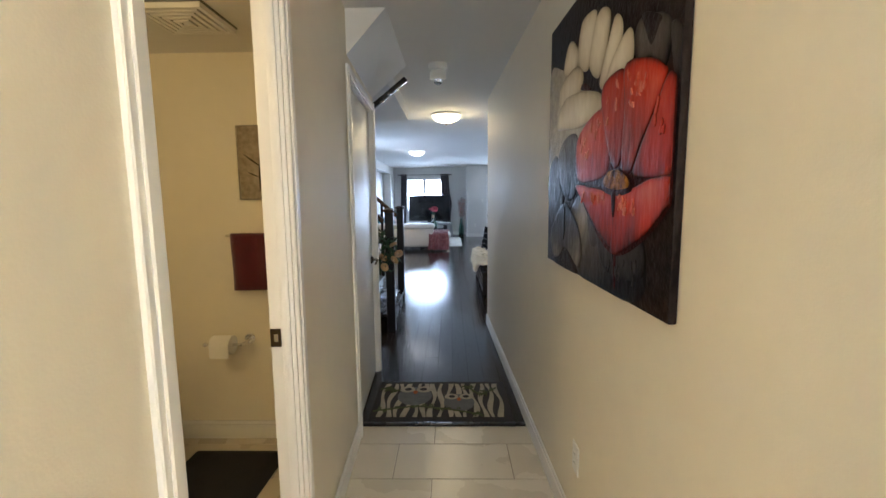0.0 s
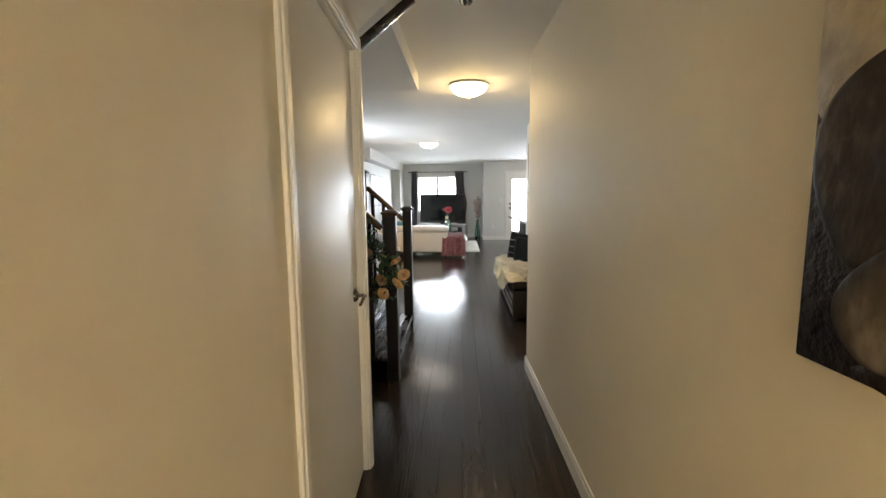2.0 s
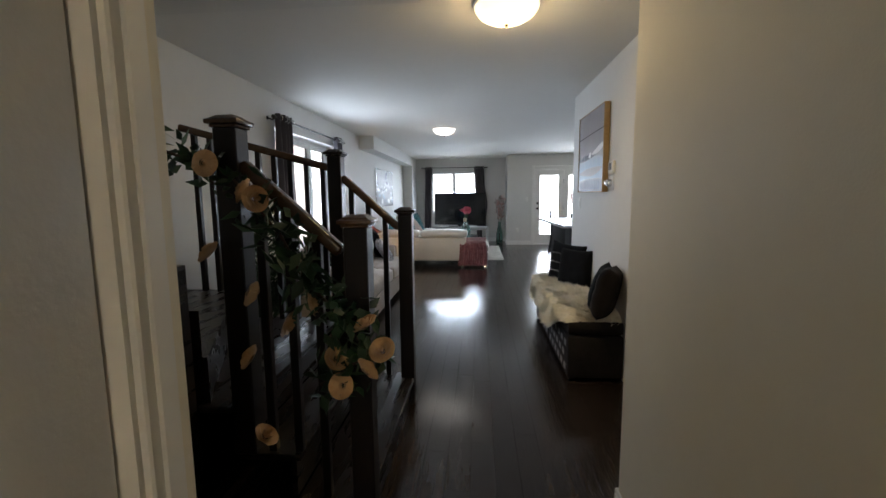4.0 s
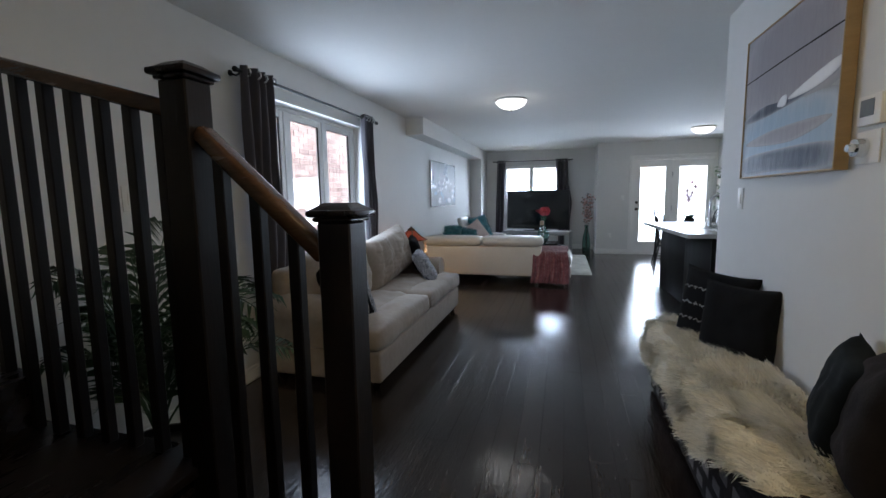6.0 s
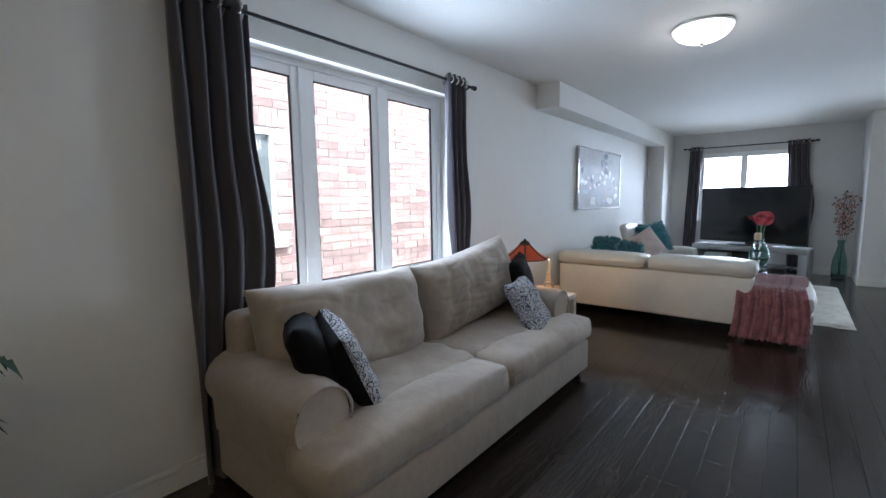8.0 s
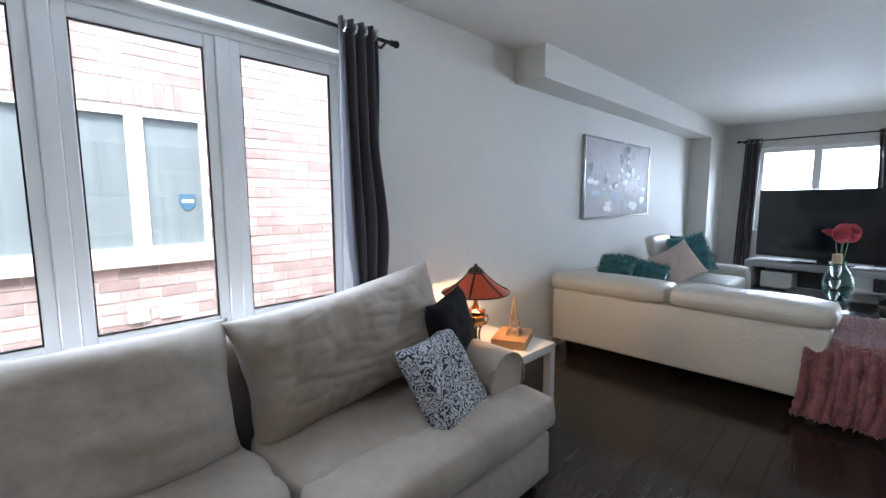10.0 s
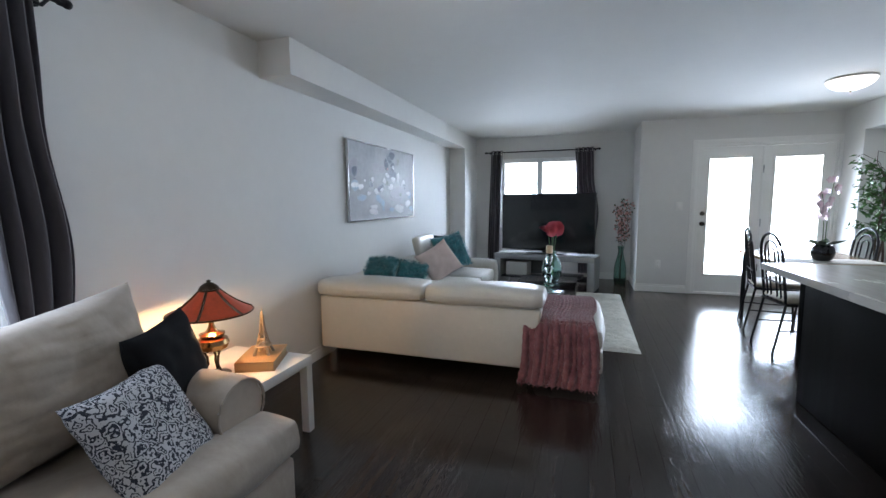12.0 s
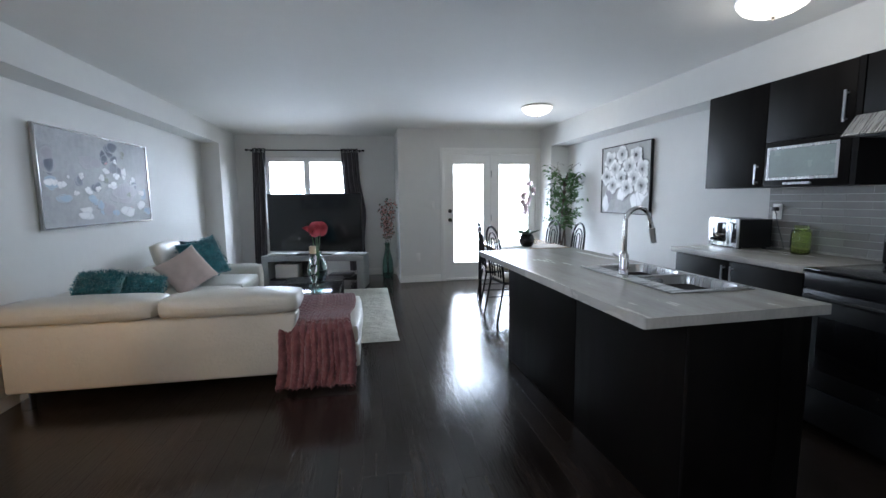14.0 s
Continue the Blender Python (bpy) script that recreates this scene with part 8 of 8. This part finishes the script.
# ---- ceiling lamps and detector ----
def ceiling_lamp(x, y, z, glow, label):
    c = thing("ceiling_light", label, "ceiling light", "ceiling lights", place=(x, y, z))
    bm = bmesh.new()
    lathe(bm, [(0.180, -0.001), (0.186, -0.010), (0.180, -0.018), (0.001, -0.018)], 36)
    part("rim", bm, PLASTIC, c, "white metal pan")
    bm = bmesh.new()
    lathe(bm, [(0.178, -0.0185), (0.175, -0.032), (0.15, -0.065), (0.105, -0.090), (0.045, -0.107), (0.001, -0.110)], 36)
    part("bowl", bm, glow, c, "frosted glass bowl, lit", 60)
    bm = bmesh.new()
    lathe(bm, [(0.014, -0.1105), (0.014, -0.115), (0.006, -0.119), (0.009, -0.125), (0.001, -0.131)], 16)
    part("finial", bm, DARKN, c)


WGLOW = glow_mat("warm_bowl", (1.0, 0.80, 0.46), 0.8)
CGLOW = glow_mat("white_bowl", (1.0, 0.97, 0.93), 0.8)
ceiling_lamp(0.10, 5.80, CZ, WGLOW, "frosted bowl ceiling light glowing warm in the hall")
ceiling_lamp(0.28, -1.25, CZ, WGLOW, "frosted bowl ceiling light glowing warm by the entry")
ceiling_lamp(-0.60, 10.20, CZ, CGLOW, "frosted bowl ceiling light, lit, in the living room")
ceiling_lamp(2.24, 13.36, CZ, CGLOW, "frosted bowl ceiling light, lit, over the dining table")
ceiling_lamp(2.42, 10.45, CZ, CGLOW, "frosted bowl ceiling light, lit, in the kitchen")
sd_ = thing("smoke_detector", "white smoke detector with a strobe under the hall ceiling", "smoke detector", place=(0.055, 3.76, CZ))
bm = bmesh.new()
lathe(bm, [(0.068, 0), (0.070, -0.012), (0.066, -0.034), (0.045, -0.042), (0.001, -0.042)], 28)
part("base", bm, PLASTIC, sd_)
bm = bmesh.new()
lathe(bm, [(0.038, -0.0425), (0.058, -0.058), (0.060, -0.10), (0.052, -0.116), (0.001, -0.118)], 28)
part("body", bm, PLASTIC, sd_)
bm = bmesh.new()
lathe(bm, [(0.034, -0.1185), (0.032, -0.135), (0.018, -0.150), (0.001, -0.154)], 20)
part("strobe", bm, CLEARGL, sd_, "clear strobe lens")

# ---- neighbour's house and the glowing backdrop for the distance ----
nb = thing("neighbour_house", "red brick neighbouring house with a white window", "house")
NX = -4.75
NWY0, NWY1, NWZ0, NWZ1 = 7.96, 9.53, 0.83, 2.13
part("wall", boxes(((NX - 0.3, 3.0, -0.6), (NX - 0.012, NWY0, 6.0)), ((NX - 0.3, NWY1, -0.6), (NX - 0.012, 15.0, 6.0)), ((NX - 0.3, NWY0, -0.6), (NX - 0.012, NWY1, NWZ0)), ((NX - 0.3, NWY0, NWZ1), (NX - 0.012, NWY1, 6.0))), MORTAR, nb, "pale mortar bed", 0)
bm = bmesh.new()
box(bm, (NX - 1.2, 2.6, 6.0), (NX + 0.35, 15.4, 6.12), 0.0)
part("roof", bm, GREYP, nb, "grey eaves", 0)
nw = part("window", boxes(((NX - 0.10, NWY0, NWZ0), (NX - 0.02, NWY0 + 0.07, NWZ1)), ((NX - 0.10, NWY1 - 0.07, NWZ0), (NX - 0.02, NWY1, NWZ1)), ((NX - 0.10, 8.88, NWZ0), (NX - 0.02, 9.01, NWZ1)), ((NX - 0.10, NWY0 + 0.07, NWZ1 - 0.08), (NX - 0.02, 8.88, NWZ1)), ((NX - 0.10, 9.01, NWZ1 - 0.08), (NX - 0.02, NWY1 - 0.07, NWZ1)),
                          ((NX - 0.10, NWY0 + 0.07, NWZ0), (NX - 0.02, 8.88, NWZ0 + 0.08)), ((NX - 0.10, 9.01, NWZ0), (NX - 0.02, NWY1 - 0.07, NWZ0 + 0.08))), PVC, nb, "white window frame", 0)
part("sill", boxes(((NX - 0.10, NWY0 - 0.05, NWZ0 - 0.08), (NX + 0.06, NWY1 + 0.05, NWZ0 - 0.001)), bevel=0.004), mat("pale_stone_sill", (0.62, 0.60, 0.56), 0.8), nw, "pale stone sill")
part("pane", boxes(((NX - 0.075, NWY0 + 0.07, NWZ0 + 0.08), (NX - 0.07, NWY1 - 0.07, NWZ1 - 0.08))), mat("curtained_glass", (0.20, 0.245, 0.26), 0.45, spec=0.15, var=0.15, scale=3, stretch=(1, 6, 0.3)), nw, "pale curtained glass", 0)
sg = bmesh.new()
ring = [(-0.07, 0.07), (0.07, 0.07), (0.07, -0.02), (0.04, -0.06), (0.0, -0.09), (-0.04, -0.06), (-0.07, -0.02)]
f0 = [sg.verts.new((NX - 0.064, 9.33 + u, 1.31 + v)) for u, v in ring]
f1 = [sg.verts.new((NX - 0.061, 9.33 + u, 1.31 + v)) for u, v in ring]
sg.faces.new(f0), sg.faces.new(f1)
for i in range(7):
    sg.faces.new((f0[i], f0[(i + 1) % 7], f1[(i + 1) % 7], f1[i]))
part("shield_sticker", sg, mat("blue_sticker", (0.06, 0.16, 0.26), 0.5), nw, "blue shield-shaped sticker")
part("sticker_band", boxes(((NX - 0.0605, 9.28, 1.30), (NX - 0.0600, 9.38, 1.33))), PLASTIC, nw, "white band on the sticker", 0)
for y in (8.86, 9.10):
    part("vent_cover", boxes(((NX - 0.002, y - 0.08, 0.25), (NX + 0.03, y + 0.08, 0.39)), bevel=0.006), PVC, nb, "white wall vent")
gr = bmesh.new()
box(gr, (-400, -400, -0.75), (400, 400, -0.62))
solid("ground", gr, mat("pale_ground", (0.30, 0.30, 0.26), 0.95, color2=(0.42, 0.42, 0.38), scale=0.5, bump=0.5, bscale=9), "pale dry lawn and gravel outside", "ground", "structure", smooth=0)
# added emissive board: stands for the white outdoors, also feeds the floor reflections
BOARDGLOW = bpy.data.materials.new("glowing_backdrop_board")
BOARDGLOW.use_nodes = True
hb = BOARDGLOW.node_tree.nodes["Principled BSDF"]
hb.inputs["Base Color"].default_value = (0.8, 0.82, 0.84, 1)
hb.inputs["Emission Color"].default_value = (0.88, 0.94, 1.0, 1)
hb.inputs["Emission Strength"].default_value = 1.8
solid("backdrop", boxes(((-9, 21.0, -0.61), (12, 21.1, 12))), BOARDGLOW, "plain glowing board standing in for the white distance behind the house", "backdrop", "structure", smooth=0)

# ---- pieces: tiles, splashback, bricks, floorboards ----
def piece_mesh(name, a, b, bev, material):
    bm = bmesh.new()
    x0, y0, z0 = a
    x1, y1, z1 = b
    lo = [bm.verts.new(p) for p in ((x0, y0, z0), (x1, y0, z0), (x1, y1, z0), (x0, y1, z0))]
    md = [bm.verts.new(p) for p in ((x0, y0, z1 - bev), (x1, y0, z1 - bev), (x1, y1, z1 - bev), (x0, y1, z1 - bev))]
    hi = [bm.verts.new(p) for p in ((x0 + bev, y0 + bev, z1), (x1 - bev, y0 + bev, z1), (x1 - bev, y1 - bev, z1), (x0 + bev, y1 - bev, z1))]
    for p, q in ((lo, md), (md, hi)):
        for i in range(4):
            bm.faces.new((p[i], p[(i + 1) % 4], q[(i + 1) % 4], q[i]))
    bm.faces.new(hi)
    return mesh_of(name, bm, material)


stock = {}


def piece(name, w, h, d, material, bev, parent, m):
    """A block w x h, d thick, whose top is at the local z = 0; alike blocks share their mesh."""
    key = (name, round(w, 3), round(h, 3), d)
    if key not in stock:
        stock[key] = piece_mesh(name, (0, 0, -d), (w, h, 0), bev, material)
    ob = new(name, stock[key])
    ob.parent = parent
    ob.matrix_world = m
    return ob


tiles = tagged(new("floor_tiles"), "cream rectangular tiles laid in running bond", "floor", "", "structure")
rows = [(2.664, 2.852)] + [(2.664 - 0.309 * (k + 1), 2.664 - 0.309 * k - 0.004) for k in range(15)]
for i, (y0, y1) in enumerate(rows):
    shift = 0.04 if i % 2 == 0 else -0.16
    x = shift - 0.613 * 4
    while x < HR + 0.2:
        a, b = max(x, -2.0), min(x + 0.609, HR + 0.033 * (5 - y0) - 0.004)
        if b - a > 0.03 and (y1 > 0.25 or b > HL):
            piece("tile", b - a, y1 - y0, 0.008, TILE, 0.0012, tiles, Matrix.Translation((a, y0, 0)))
        x += 0.613

spl = tagged(new("splashback_tiles"), "grey stacked glass tiles on the kitchen wall", "splashback", "", "structure")
turn = Matrix(((0, 0, -1, 3.279), (1, 0, 0, 0), (0, 1, 0, 0), (0, 0, 0, 1)))
for r_ in range(9):
    y = 9.60 - (0.15 if r_ % 2 else 0)
    while y < 11.20:
        a, b = max(y, 9.60), min(y + 0.297, 11.20)
        if b - a > 0.03:
            m = turn.copy()
            m.translation = (3.279, a, 0.934 + 0.0495 * r_)
            piece("tile", b - a, 0.0460, 0.006, BSPL, 0.001, spl, m)
        y += 0.30
solid("splashback_grout", boxes(((3.281, 9.60, 0.933), (3.2885, 11.20, 1.379))), mat("pale_grout", (0.55, 0.54, 0.52), 0.9), "pale grout behind the splashback tiles", "grout", "structure", smooth=0)

bt = Matrix(((0, 0, 1, 0), (1, 0, 0, 0), (0, 1, 0, 0), (0, 0, 0, 1)))
rest = bmesh.new()
count = 0
rng = random.Random(6)


def raw_block(bm, a, b):
    vs = [bm.verts.new((x, y, z)) for x in (a[0], b[0]) for y in (a[1], b[1]) for z in (a[2], b[2])]
    for f in ((0, 1, 3, 2), (4, 6, 7, 5), (0, 4, 5, 1), (2, 3, 7, 6), (0, 2, 6, 4), (1, 5, 7, 3)):
        bm.faces.new([vs[i] for i in f])


wallpart = nb.children[0]
for r_ in range(44):
    z = -0.45 + r_ * 0.1
    y = 5.6 - (0.15 if r_ % 2 else 0)
    while y < 14.0:
        a, b = y, y + 0.29
        y += 0.30
        if NWZ0 - 0.10 < z + 0.05 < NWZ1 + 0.21:
            if NWY0 - 0.06 < (a + b) / 2 < NWY1 + 0.06:
                continue
        if 7.4 < a < 10.0 and -0.05 < z < 2.2 and count < 300:
            m = bt.copy()
            m.translation = (NX + rng.uniform(-0.003, 0.003), a, z)
            piece("brick", 0.29, 0.09, 0.06, BRICK, 0.003, wallpart, m)
            count += 1
        else:
            raw_block(rest, (NX - 0.06, a, z), (NX + rng.uniform(-0.003, 0.003), b, z + 0.09))
k = 0
y = NWY0 - 0.06
while y < NWY1 + 0.05:
    m = bt.copy()
    m.translation = (NX + 0.002, y, NWZ1 + 0.006)
    piece("brick", 0.0655, 0.206, 0.06, BRICK, 0.003, wallpart, m)
    y += 0.0755
tagged(part("brick_courses", rest, BRICK2, nb, "joined red brick courses", 0), kind="stuff")

boards = tagged(new("floor_boards"), "dark espresso hardwood floorboards with bevelled joints", "floor", "", "structure")
rest = bmesh.new()
rng = random.Random(10)
W = 0.1205
near = 0
col = 0
x = XL
while x < XR - 0.01:
    y = 2.896 - rng.choice((0.0, 0.3, 0.6, 0.9))
    while y < YW:
        L = rng.choice((0.6, 0.8, 0.9, 1.1, 1.3, 1.5))
        a, b = max(y, 2.896 if -0.7 < x < 0.7 else 2.86), min(y + L, YW)
        y += L
        if b - a < 0.04:
            continue
        w = min(W, XR - x)
        dz = rng.uniform(-0.0003, 0)
        if -1.3 < x < 1.25 and near < 300 and b > 2.9 and a < 13.5:
            piece("floorboard", w - 0.0006, b - a - 0.0006, 0.012, PLANK, 0.0006, boards, Matrix.Translation((x, a, dz)))
            near += 1
        else:
            raw_block(rest, (x, a, -0.012), (x + w - 0.0006, b - 0.0006, dz))
    x += W
tagged(part("joined_boards", rest, PLANK2, boards, "joined dark hardwood boards", 0), kind="stuff")
